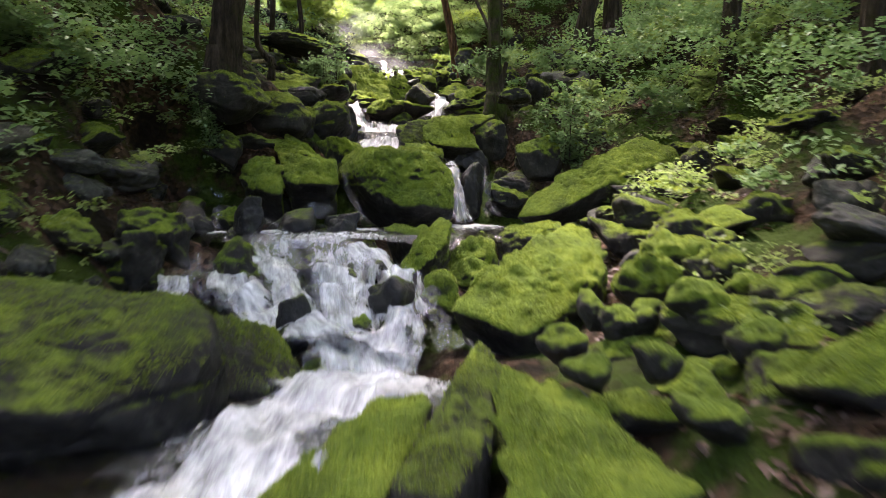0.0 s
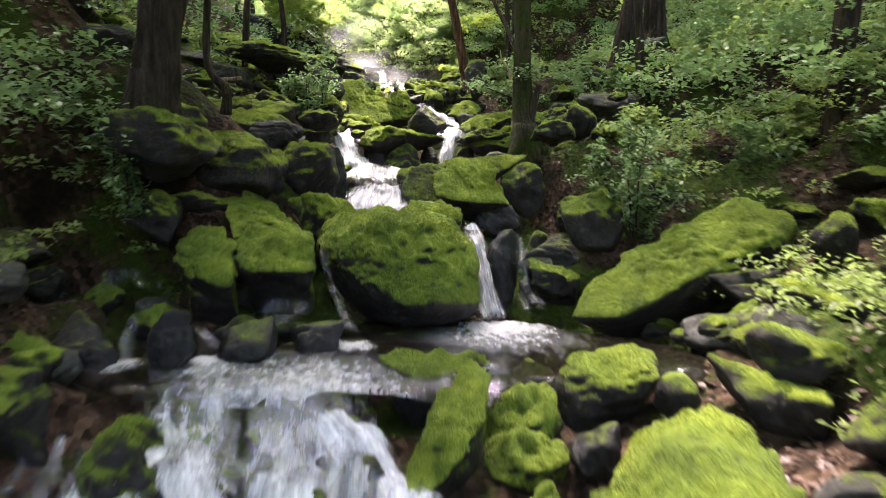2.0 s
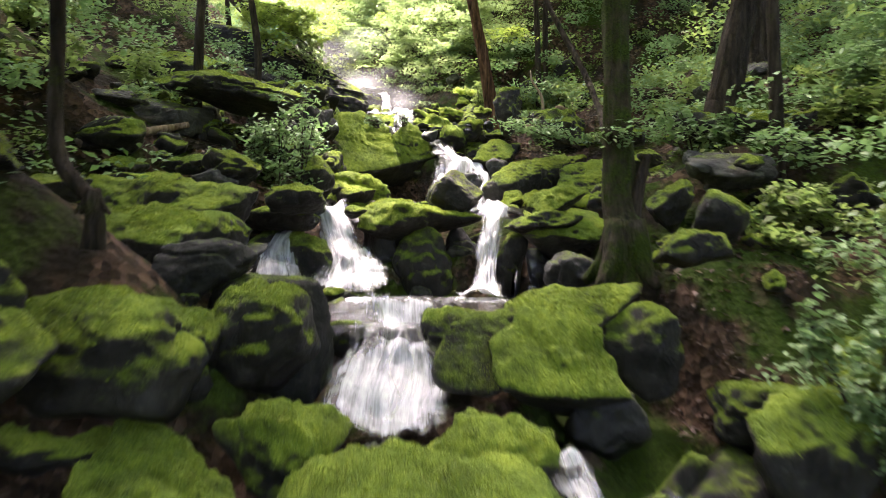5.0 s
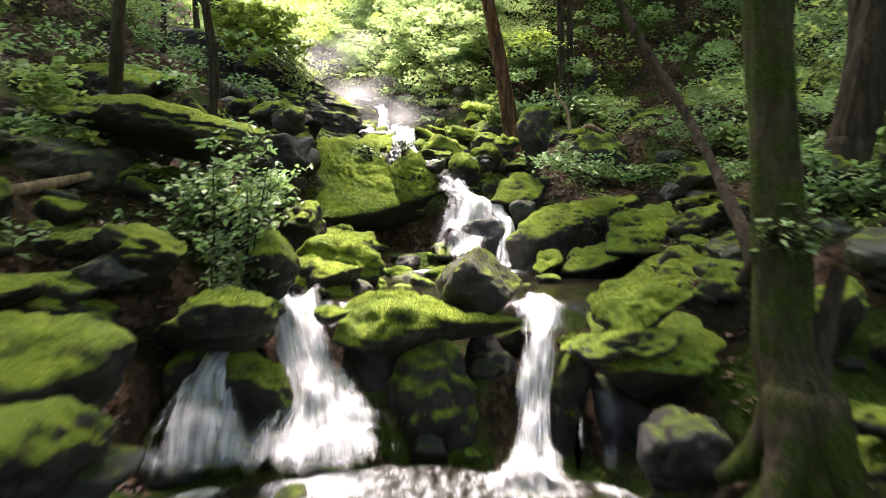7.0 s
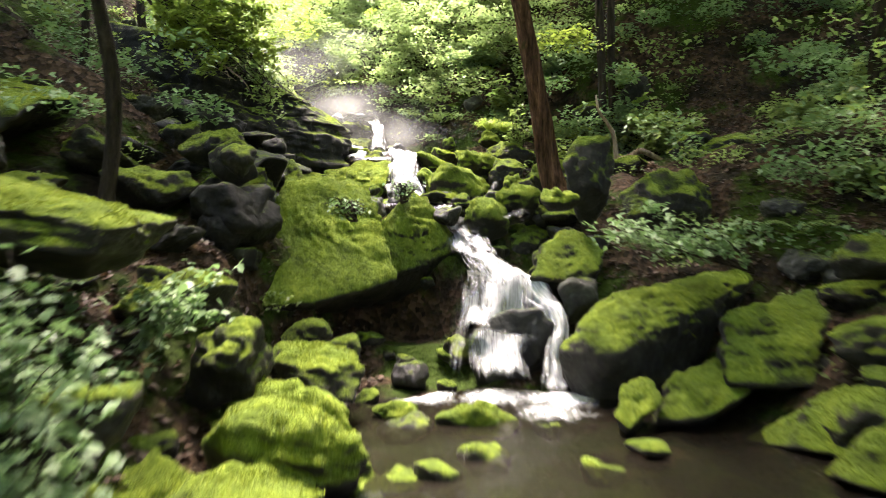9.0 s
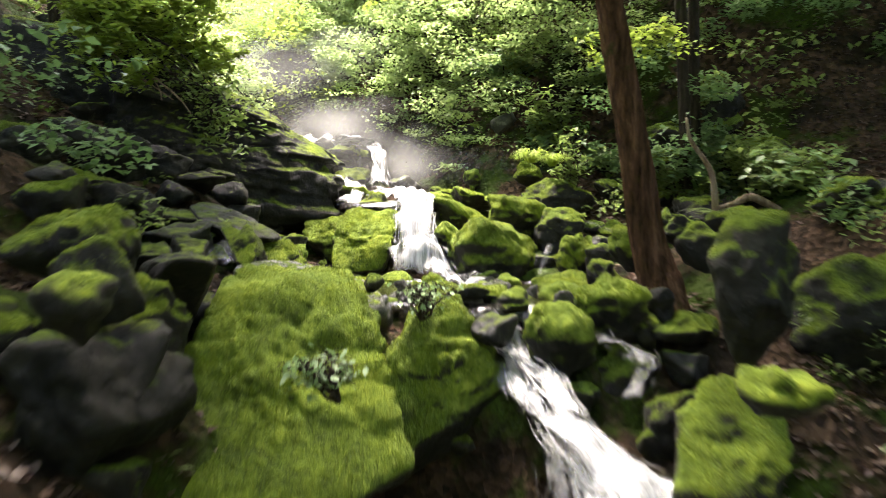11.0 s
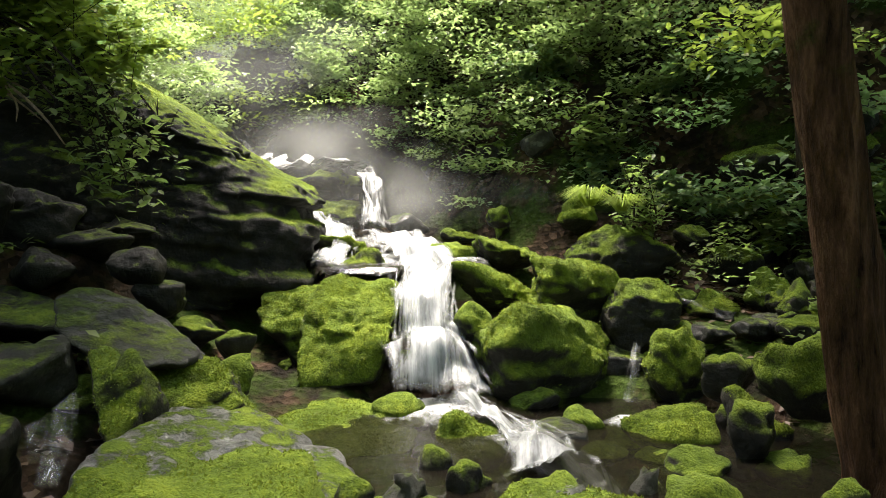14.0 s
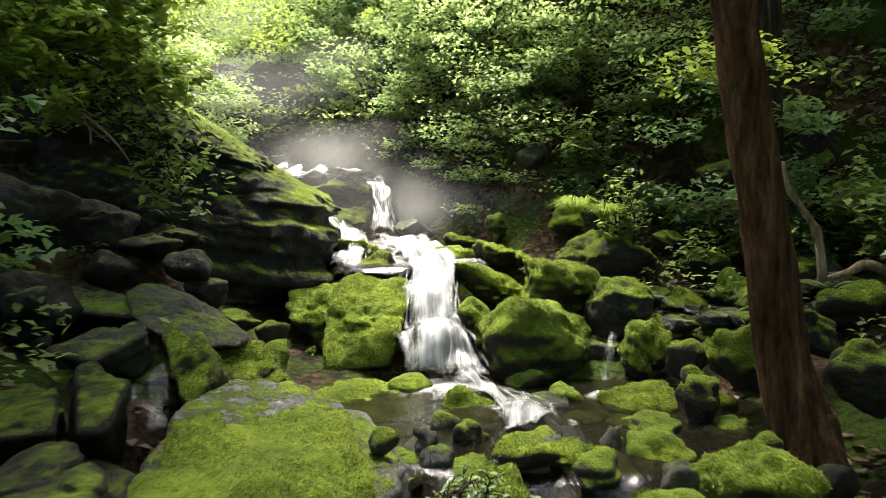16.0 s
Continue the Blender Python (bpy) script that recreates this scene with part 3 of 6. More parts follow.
rock(0.75, 6.56, 0.96, 0.33, 0.27, 0.35, WET, 27)
rock(0.36, 6.03, 0.79, 0.23, 0.19, 0.36, MOSS, 28)
rock(-0.52, 6.72, 0.87, 0.17, 0.15, 0.24, MOSS, 29)
rock(0.99, 7.19, 1.14, 0.79, 0.65, 0.62, HALF, 30)
rock(1.38, 6.87, 1.19, 0.31, 0.26, 0.37, HALF, 31)
rock(2.58, 7.46, 1.44, 1.03, 0.83, 0.67, GREY, 32)
rock(1.95, 6.67, 1.16, 0.73, 0.60, 0.68, HALF, 33)
rock(2.22, 5.77, 1.33, 0.71, 0.58, 0.47, HALF, 34)
rock(1.85, 5.11, 1.18, 0.51, 0.41, 0.44, MOSS, 35)
rock(1.56, 4.72, 1.00, 0.58, 0.47, 0.48, MOSS, 36)
rock(1.74, 5.57, 1.07, 0.35, 0.29, 0.28, GREY, 37)
rock(2.07, 7.71, 1.44, 0.41, 0.34, 0.38, HALF, 38)
rock(-2.03, 6.29, 0.82, 0.46, 0.38, 0.85, HALF, 39)
rock(-2.84, 6.16, 1.28, 0.65, 0.53, 0.62, HALF, 40)
rock(-2.63, 5.48, 1.08, 0.36, 0.30, 0.61, HALF, 41)
rock(-2.93, 7.44, 1.41, 0.54, 0.44, 0.59, WET, 42)
rock(-2.29, 7.42, 1.44, 0.44, 0.36, 0.59, WET, 43)
rock(-1.79, 7.63, 1.38, 0.50, 0.42, 0.46, WET, 44)
rock(-1.24, 7.91, 1.36, 0.42, 0.35, 0.40, WET, 45)
rock(0.49, 7.48, 1.21, 0.34, 0.29, 0.23, HALF, 46)
rock(3.60, 7.73, 1.88, 0.82, 0.67, 0.47, HALF, 47, lean=-15)
rock(3.36, 8.38, 2.23, 0.51, 0.43, 0.49, HALF, 48)
rock(4.05, 8.81, 2.42, 0.60, 0.50, 0.38, MOSS, 49, lean=12)
rock(-1.54, 9.74, 2.42, 0.72, 0.60, 0.57, MOSS, 54, lean=10)
rock(0.41, 9.44, 1.81, 0.46, 0.38, 0.97, WET, 55)
rock(1.08, 10.24, 1.75, 0.84, 0.70, 1.04, HALF, 57)
rock(1.58, 10.37, 2.35, 0.86, 0.71, 0.66, HALF, 58)
rock(0.99, 9.69, 1.65, 0.69, 0.57, 0.50, WET, 59)
rock(-0.48, 10.95, 2.78, 0.66, 0.55, 0.61, HALF, 61)
rock(-0.35, 9.74, 2.42, 0.72, 0.60, 0.41, MOSS, 62, lean=12)
rock(-2.61, 9.74, 2.82, 1.27, 0.85, 1.09, HALF, 63)
rock(-1.85, 10.62, 2.89, 0.93, 0.77, 0.92, DARKENED, 64, lean=10)
rock(-2.87, 11.04, 3.57, 1.31, 1.07, 0.61, HALF, 65)
rock(-2.23, 10.47, 3.37, 0.64, 0.53, 0.48, DARKENED, 66, lean=-12)
rock(2.42, 10.32, 2.67, 1.01, 0.83, 0.65, HALF, 67)
rock(3.84, 10.54, 2.59, 1.10, 0.90, 0.45, HALF, 68, lean=-12)
rock(4.90, 11.33, 3.12, 0.92, 0.76, 0.58, HALF, 69)
rock(3.65, 12.84, 3.98, 0.76, 0.64, 0.49, HALF, 70)
rock(-2.82, 8.43, 1.40, 0.51, 0.43, 0.48, HALF, 71)
rock(-2.40, 7.70, 1.22, 0.40, 0.33, 0.32, WET, 72)
rock(-2.07, 8.34, 1.34, 0.55, 0.46, 0.37, WET, 73)
rock(-1.30, 8.10, 1.38, 0.39, 0.33, 0.30, WET, 74)
rock(-0.45, 8.74, 1.24, 1.31, 0.92, 0.22, WET, 75)
rock(2.75, 7.98, 1.71, 0.63, 0.52, 0.39, HALF, 76)
rock(2.03, 7.70, 1.51, 0.36, 0.30, 0.23, HALF, 77)
rock(2.19, 7.46, 1.53, 0.15, 0.15, 0.22, HALF, 78)
rock(1.80, 7.95, 1.41, 0.17, 0.15, 0.15, HALF, 79)
rock(-4.33, 11.51, 3.75, 1.53, 1.24, 0.50, HALF, 80)
rock(-2.66, 9.76, 2.89, 1.37, 0.90, 0.88, HALF, 81)
rock(-2.67, 9.48, 2.55, 0.88, 0.71, 0.35, HALF, 82)
rock(1.46, 9.84, 2.37, 0.74, 0.61, 0.76, HALF, 83)
rock(1.09, 10.14, 1.91, 0.84, 0.69, 0.69, WET, 84)
rock(0.98, 9.48, 1.75, 0.61, 0.50, 0.49, HALF, 85)
rock(0.45, 12.95, 3.70, 0.86, 0.71, 0.31, HALF, 86)
rock(1.77, 11.84, 3.24, 0.94, 0.77, 0.74, HALF, 87, lean=30)
rock(2.40, 12.81, 3.65, 0.74, 0.61, 0.54, HALF, 88)
rock(-2.36, 13.52, 3.82, 0.74, 0.61, 0.30, HALF, 89)
rock(-1.90, 14.35, 4.02, 0.81, 0.67, 0.42, HALF, 90)
rock(-4.33, 13.36, 4.68, 0.72, 0.60, 0.41, HALF, 91)
rock(-4.18, 14.45, 5.05, 0.97, 0.81, 0.56, GREY, 92, lean=-10)
rock(-2.99, 13.32, 4.28, 0.64, 0.54, 0.49, HALF, 93)
rock(-0.90, 13.66, 3.74, 1.45, 1.10, 0.52, MOSS, 94)
rock(-0.86, 13.33, 3.10, 0.70, 0.41, 1.18, HALF, 95)
rock(-1.35, 13.63, 3.07, 0.53, 0.44, 1.22, WET, 96)
rock(-0.39, 13.73, 3.05, 0.54, 0.45, 1.24, WET, 97)
rock(-2.10, 13.15, 3.23, 0.57, 0.47, 0.81, HALF, 98)
rock(0.13, 13.20, 3.11, 0.38, 0.32, 0.99, HALF, 99)
rock(-0.49, 13.66, 4.02, 0.68, 0.57, 0.63, MOTTLED, 100, lean=18)
rock(0.68, 13.08, 3.59, 1.03, 0.83, 0.58, MOSS, 101, lean=10)
rock(0.92, 14.13, 3.90, 0.74, 0.61, 0.33, MOSS, 102)
rock(-2.98, 11.73, 3.73, 1.55, 1.00, 0.80, HALF, 103)
rock(-2.63, 11.37, 3.32, 1.09, 0.52, 0.56, GREY, 104, lean=-10)
rock(-2.47, 13.26, 3.77, 0.91, 0.74, 0.32, HALF, 105)
rock(-2.49, 13.41, 3.32, 0.81, 0.67, 0.88, HALF, 106)
rock(0.30, 11.73, 3.02, 0.54, 0.44, 0.31, HALF, 108)
rock(0.63, 12.25, 3.16, 0.59, 0.48, 0.54, WET, 109)
rock(0.57, 13.25, 3.05, 0.59, 0.49, 0.74, WET, 110)
rock(1.22, 10.86, 3.52, 0.59, 0.48, 0.29, HALF, 111)
rock(1.44, 11.80, 3.52, 0.33, 0.27, 0.17, HALF, 112)
rock(1.77, 12.87, 3.88, 0.53, 0.44, 0.58, HALF, 113)
rock(1.69, 11.45, 3.74, 0.46, 0.38, 0.50, HALF, 114)
rock(-1.81, 15.20, 3.99, 1.03, 0.85, 0.50, MOSS, 115, lean=15)
rock(-2.43, 14.61, 3.97, 0.64, 0.53, 0.53, HALF, 116)
rock(-1.58, 11.55, 3.09, 0.21, 0.18, 0.14, MOSS, 117)
rock(2.57, 12.75, 4.34, 0.35, 0.29, 0.20, HALF, 118)
rock(-4.93, 14.64, 5.03, 0.95, 0.78, 0.60, HALF, 119, lean=-10)
rock(-3.96, 13.90, 4.61, 0.49, 0.41, 0.28, HALF, 120)
rock(-4.19, 13.11, 4.31, 0.57, 0.47, 0.27, HALF, 121)
rock(-3.53, 13.52, 4.33, 0.62, 0.51, 0.32, HALF, 122, lean=12)
rock(-3.14, 13.20, 4.17, 0.58, 0.48, 0.28, GREY, 123)
rock(-3.57, 12.52, 4.12, 0.68, 0.56, 0.20, HALF, 124)
rock(-4.37, 15.91, 5.45, 0.72, 0.60, 0.66, HALF, 125, lean=20)
rock(-2.91, 17.44, 5.44, 0.86, 0.71, 0.59, DARKENED, 126, lean=20)
rock(-3.69, 17.45, 5.61, 0.86, 0.71, 0.59, HALF, 127)
rock(-5.76, 15.37, 5.88, 0.47, 0.39, 0.27, HALF, 128)
rock(-1.78, 14.91, 4.10, 0.88, 0.51, 0.63, MOSS, 129, lean=26)
rock(-1.84, 14.31, 3.99, 0.64, 0.52, 0.51, MOSS, 130, lean=15)
rock(-2.07, 13.37, 4.22, 0.43, 0.35, 0.51, HALF, 131, lean=30)
rock(-2.15, 12.70, 3.95, 0.63, 0.51, 0.34, HALF, 132)
rock(-1.63, 13.41, 3.83, 0.28, 0.23, 0.16, HALF, 133)
rock(-1.31, 16.31, 3.90, 0.38, 0.22, 0.22, MOSS, 134)
rock(-0.70, 16.19, 3.89, 0.64, 0.31, 0.30, MOSS, 135, lean=6)
rock(0.93, 14.20, 3.89, 0.62, 0.50, 0.39, MOSS, 143)
rock(0.58, 13.01, 3.89, 0.69, 0.56, 0.45, MOSS, 144, lean=-12)
rock(2.36, 16.34, 5.10, 0.53, 0.44, 0.37, HALF, 145)
rock(1.76, 14.12, 4.10, 0.68, 0.55, 0.26, HALF, 146)
rock(0.49, 19.63, 5.07, 0.89, 0.74, 0.61, HALF, 147)
rock(-0.28, 19.76, 5.16, 0.58, 0.48, 0.62, HALF, 148)
rock(-3.48, 14.98, 5.41, 2.09, 1.52, 0.70, HALF, 149, lean=20)
rock(-1.98, 16.28, 4.24, 0.89, 0.73, 0.45, HALF, 150)
rock(-0.30, 17.42, 4.10, 0.75, 0.44, 0.96, WET, 151)
rock(0.36, 15.52, 3.92, 0.29, 0.25, 0.11, HALF, 152)
rock(-3.08, 17.96, 5.59, 0.91, 0.75, 0.73, HALF, 153, lean=-20)
rock(-2.89, 17.39, 5.41, 0.65, 0.54, 0.67, DARKENED, 154)
rock(-2.53, 14.12, 4.49, 0.58, 0.48, 0.42, HALF, 155)
rock(-5.19, 17.65, 6.39, 1.54, 1.24, 0.77, HALF, 156)
rock(-0.43, 18.92, 5.39, 0.53, 0.43, 0.54, MOSS, 159)
rock(-0.09, 19.05, 5.58, 0.58, 0.47, 0.51, MOSS, 160)
rock(0.04, 16.91, 5.56, 0.31, 0.26, 0.21, MOSS, 161)
rock(0.47, 19.02, 5.45, 0.59, 0.48, 0.25, HALF, 162)
rock(0.22, 19.00, 5.43, 0.27, 0.23, 0.35, HALF, 163)
rock(0.18, 19.11, 5.41, 0.32, 0.27, 0.28, HALF, 164)
rock(-0.44, 19.24, 5.39, 0.45, 0.37, 0.19, HALF, 165)
rock(-0.62, 19.55, 5.50, 0.46, 0.38, 0.29, HALF, 166, lean=-10)
rock(0.60, 18.29, 5.80, 0.56, 0.46, 0.98, HALF, 701)
rock(-3.22, 17.92, 6.10, 0.62, 0.50, 0.44, HALF, 168)
rock(-4.00, 18.90, 6.38, 0.46, 0.38, 0.37, HALF, 169)
rock(-3.90, 19.86, 6.39, 0.31, 0.26, 0.20, GREY, 170)
rock(-2.69, 16.93, 5.89, 0.31, 0.26, 0.30, HALF, 171)
rock(-2.92, 17.52, 5.93, 0.47, 0.23, 0.46, HALF, 172, lean=-30)
rock(-0.89, 19.00, 5.44, 0.35, 0.29, 0.25, WET, 173)
rock(-3.60, 21.39, 6.01, 0.53, 0.43, 0.70, GREY, 174, lean=-40)
rock(-0.71, 21.41, 5.80, 1.06, 0.85, 0.94, MOSS, 177, lean=6)
rock(-1.01, 22.15, 6.25, 0.71, 0.58, 0.51, MOSS, 178)
rock(-0.37, 21.96, 6.23, 0.75, 0.61, 0.63, MOSS, 179, lean=15)
rock(0.08, 21.72, 6.06, 0.59, 0.49, 0.65, HALF, 180, lean=15)
rock(-1.21, 21.55, 6.04, 0.31, 0.26, 0.38, MOSS, 181)
rock(-2.11, 22.40, 6.41, 0.45, 0.38, 0.37, HALF, 182)
rock(-2.39, 23.05, 6.50, 0.63, 0.52, 0.40, MOSS, 183)
rock(-1.32, 22.92, 6.49, 0.50, 0.41, 0.28, MOSS, 184)
rock(-0.83, 22.87, 6.52, 0.70, 0.58, 0.34, MOSS, 185)
rock(-2.88, 24.87, 7.27, 0.96, 0.79, 0.42, HALF, 186)
rock(-2.67, 24.46, 6.90, 0.59, 0.49, 0.39, MOSS, 187)
rock(-3.09, 24.74, 6.97, 0.49, 0.41, 0.48, HALF, 188)
rock(-1.81, 23.94, 6.74, 0.51, 0.43, 0.36, WET, 189)
rock(-0.82, 23.68, 6.80, 0.27, 0.22, 0.39, MOSS, 190)
rock(-0.07, 23.22, 6.87, 0.43, 0.36, 0.36, MOSS, 191)
rock(0.13, 21.15, 5.80, 0.39, 0.33, 0.60, MOSS, 192, lean=-20)
rock(0.33, 20.74, 5.83, 0.35, 0.29, 0.36, HALF, 193)
rock(0.50, 20.28, 5.98, 0.48, 0.39, 0.49, MOSS, 194, lean=-12)
rock(0.35, 20.43, 5.61, 0.33, 0.28, 0.52, HALF, 195, lean=-15)
rock(-0.57, 20.63, 5.58, 0.35, 0.29, 0.28, MOSS, 196)
rock(-0.14, 20.48, 5.61, 0.55, 0.45, 0.30, MOSS, 197)
rock(0.23, 20.59, 5.61, 0.13, 0.15, 0.25, HALF, 198)
rock(-1.26, 20.45, 5.55, 0.45, 0.37, 0.39, MOSS, 199, lean=8)
rock(-2.77, 20.75, 5.83, 0.37, 0.31, 0.35, MOSS, 206, lean=30)
rock(-2.79, 21.03, 5.96, 0.26, 0.22, 0.30, HALF, 207)
rock(-3.13, 21.27, 6.04, 0.41, 0.34, 0.25, HALF, 208)
rock(-4.08, 20.89, 6.27, 0.47, 0.38, 0.29, DARKENED, 210)
rock(0.85, 22.19, 6.11, 0.46, 0.38, 0.27, MOSS, 212)
rock(1.24, 22.71, 6.42, 0.48, 0.40, 0.39, HALF, 213, lean=15)
rock(1.67, 22.88, 6.53, 0.35, 0.29, 0.31, HALF, 214)
rock(1.30, 22.18, 6.23, 0.39, 0.32, 0.41, MOSS, 215, lean=-25)
rock(1.26, 21.66, 6.09, 0.37, 0.31, 0.59, HALF, 216, lean=-25)
rock(0.23, 22.84, 6.47, 1.01, 0.82, 0.64, HALF, 217)
rock(0.92, 22.89, 6.65, 0.36, 0.30, 0.28, HALF, 218)
rock(0.57, 21.54, 5.97, 0.31, 0.26, 0.19, WET, 219)
rock(0.87, 21.54, 6.01, 0.29, 0.24, 0.19, WET, 220)
rock(0.32, 21.31, 5.89, 0.20, 0.17, 0.18, HALF, 221)
rock(-0.50, 19.79, 5.58, 0.17, 0.15, 0.18, GREY, 222, lean=20)
rock(-0.20, 19.91, 5.58, 0.32, 0.27, 0.25, HALF, 223)
rock(-0.99, 19.37, 5.66, 0.51, 0.41, 0.19, HALF, 224)
rock(-1.57, 19.49, 5.67, 0.16, 0.15, 0.19, GREY, 225, lean=-40)
rock(-1.48, 19.99, 5.58, 0.18, 0.15, 0.26, HALF, 226)
rock(-1.78, 19.29, 5.75, 0.16, 0.15, 0.16, HALF, 227)
rock(0.10, 20.08, 5.52, 0.17, 0.15, 0.08, GREY, 228)
rock(0.25, 20.01, 5.56, 0.29, 0.25, 0.18, HALF, 229)
rock(-0.56, 20.31, 5.54, 0.28, 0.23, 0.12, HALF, 230)
rock(-0.31, 20.20, 5.56, 0.24, 0.20, 0.09, HALF, 231)
rock(-5.02, 27.13, 8.02, 1.00, 0.83, 0.99, HALF, 234, lean=25)
rock(-4.44, 27.55, 7.89, 0.71, 0.59, 0.54, HALF, 235)
rock(-3.51, 25.95, 7.61, 0.36, 0.30, 0.37, HALF, 236)
rock(-3.86, 21.34, 6.64, 0.55, 0.46, 0.27, DARKENED, 237)
rock(-3.48, 21.19, 6.50, 0.38, 0.32, 0.31, DARKENED, 238)
rock(-4.03, 20.99, 6.52, 0.40, 0.33, 0.29, DARKENED, 239)
rock(-3.34, 21.17, 6.31, 0.34, 0.29, 0.24, DARKENED, 240)
rock(-3.89, 21.74, 6.76, 0.56, 0.46, 0.20, DARKENED, 241)
rock(-1.77, 24.96, 7.16, 0.50, 0.42, 0.49, HALF, 242)
rock(-1.56, 26.00, 7.59, 0.57, 0.47, 0.74, HALF, 243)
rock(-1.23, 23.91, 6.67, 0.44, 0.37, 0.18, HALF, 244)
rock(1.19, 23.95, 7.01, 0.50, 0.42, 0.51, HALF, 245, lean=-30)
rock(-3.18, 9.18, 3.31, 1.19, 0.57, 0.58, HALF, 246)
rock(-1.16, 4.93, 0.64, 0.28, 0.23, 0.50, WET, 247)
rock(-0.43, 5.27, 0.78, 0.40, 0.33, 0.45, WET, 248)
rock(-1.95, 5.99, 0.88, 0.46, 0.38, 0.86, HALF, 249)
rock(-0.90, 5.84, 0.87, 0.24, 0.20, 0.28, WET, 250)
rock(-1.34, 6.14, 0.88, 0.26, 0.22, 0.30, WET, 251)
rock(0.44, 18.56, 4.83, 0.93, 0.55, 0.80, HALF, 253)
rock(0.34, 17.49, 4.62, 0.41, 0.34, 0.46, GREY, 254)
rock(0.13, 19.07, 5.07, 0.64, 0.53, 0.58, HALF, 255)
rock(-0.38, 17.42, 4.05, 0.60, 0.30, 0.72, WET, 256)
rock(2.18, 15.96, 4.51, 0.71, 0.59, 0.48, HALF, 258, lean=-12)
rock(2.38, 15.27, 4.30, 0.84, 0.69, 0.48, HALF, 259, lean=-15)
rock(2.55, 16.75, 4.75, 0.63, 0.52, 0.32, HALF, 260)
rock(1.37, 13.46, 4.03, 0.43, 0.35, 0.32, HALF, 261)
rock(1.23, 13.82, 3.95, 0.31, 0.26, 0.21, HALF, 262)
rock(1.59, 17.46, 4.70, 0.69, 0.58, 0.43, HALF, 263, lean=-15)
rock(3.12, 15.95, 4.70, 0.63, 0.52, 0.42, HALF, 264)
rock(-2.92, 8.80, 3.10, 1.01, 0.68, 0.69, HALF, 265)
rock(0.81, 10.82, 2.77, 0.57, 0.48, 0.72, HALF, 266)
rock(0.48, 10.41, 2.33, 0.61, 0.51, 0.51, WET, 267)
rock(-1.46, 11.09, 2.75, 0.42, 0.35, 0.42, HALF, 268)
rock(-1.83, 16.87, 4.28, 0.39, 0.32, 0.28, HALF, 269)
rock(-2.17, 17.19, 4.34, 0.46, 0.38, 0.35, HALF, 270)
rock(-1.25, 17.24, 3.95, 0.36, 0.30, 0.30, WET, 271)
rock(-1.95, 15.48, 4.05, 0.89, 0.43, 0.73, MOSS, 272, lean=24)
rock(-1.92, 14.51, 3.95, 0.68, 0.55, 0.54, MOSS, 273, lean=18)
rock(-2.14, 13.67, 4.16, 0.47, 0.38, 0.60, HALF, 274, lean=20)
rock(0.29, 17.25, 4.05, 0.39, 0.32, 0.60, WET, 275)
rock(1.99, 5.33, 1.16, 0.57, 0.47, 0.37, HALF, 277)
rock(2.02, 4.70, 1.10, 0.45, 0.37, 0.42, HALF, 278)
rock(1.08, 4.43, 0.83, 0.25, 0.21, 0.30, HALF, 279)
rock(1.35, 4.24, 0.81, 0.29, 0.24, 0.27, HALF, 280)
rock(1.60, 3.97, 0.93, 0.38, 0.31, 0.38, MOSS, 281)
rock(2.10, 6.74, 1.54, 0.53, 0.44, 0.39, HALF, 282)
rock(2.91, 5.95, 1.45, 0.58, 0.47, 0.57, HALF, 283)
rock(-2.59, 9.65, 2.95, 1.30, 0.86, 0.83, HALF, 284)
rock(-1.82, 10.14, 2.95, 0.74, 0.50, 0.79, HALF, 285)
rock(-3.08, 8.99, 2.42, 0.53, 0.44, 0.56, HALF, 286)
rock(-4.71, 21.02, 6.84, 0.87, 0.71, 0.89, DARKENED, 287, lean=12)
rock(-4.35, 21.40, 6.80, 0.79, 0.64, 0.56, DARKENED, 288, lean=10)
rock(-4.01, 20.02, 6.33, 0.55, 0.46, 0.47, DARKENED, 289)
rock(-2.32, 15.51, 4.48, 0.54, 0.44, 0.58, HALF, 290, lean=15)
rock(-2.82, 16.17, 4.74, 0.71, 0.58, 0.62, HALF, 291, lean=10)
rock(1.71, 19.12, 5.53, 1.15, 0.94, 0.93, HALF, 292, lean=-15)
rock(-1.24, 5.79, 0.71, 0.28, 0.23, 0.32, WET, 293)
rock(-1.52, 5.48, 0.66, 0.26, 0.22, 0.32, WET, 294)
rock(-0.66, 5.06, 0.56, 0.22, 0.18, 0.31, HALF, 295)
rock(-0.30, 5.01, 0.52, 0.23, 0.19, 0.29, WET, 296)
rock(-0.93, 6.27, 0.93, 0.35, 0.30, 0.28, WET, 297)
rock(-1.31, 6.55, 1.03, 0.28, 0.24, 0.21, HALF, 298)
rock(-0.61, 6.14, 0.92, 0.26, 0.22, 0.30, WET, 299)
rock(0.68, 3.64, 0.74, 0.29, 0.24, 0.28, HALF, 300)
rock(1.21, 4.25, 0.77, 0.32, 0.27, 0.26, HALF, 301)
rock(2.17, 4.48, 0.95, 0.41, 0.34, 0.35, MOSS, 302)
rock(1.03, 3.03, 0.79, 0.26, 0.21, 0.22, HALF, 303)
rock(0.69, 3.03, 0.74, 0.26, 0.21, 0.20, HALF, 304)
rock(1.67, 3.35, 0.83, 0.31, 0.26, 0.28, HALF, 305)
rock(0.97, 20.36, 6.11, 0.36, 0.30, 0.35, HALF, 306)
rock(0.80, 19.56, 6.01, 0.38, 0.32, 0.42, HALF, 307)
rock(1.78, 21.21, 6.20, 0.54, 0.45, 0.36, HALF, 308, lean=-12)
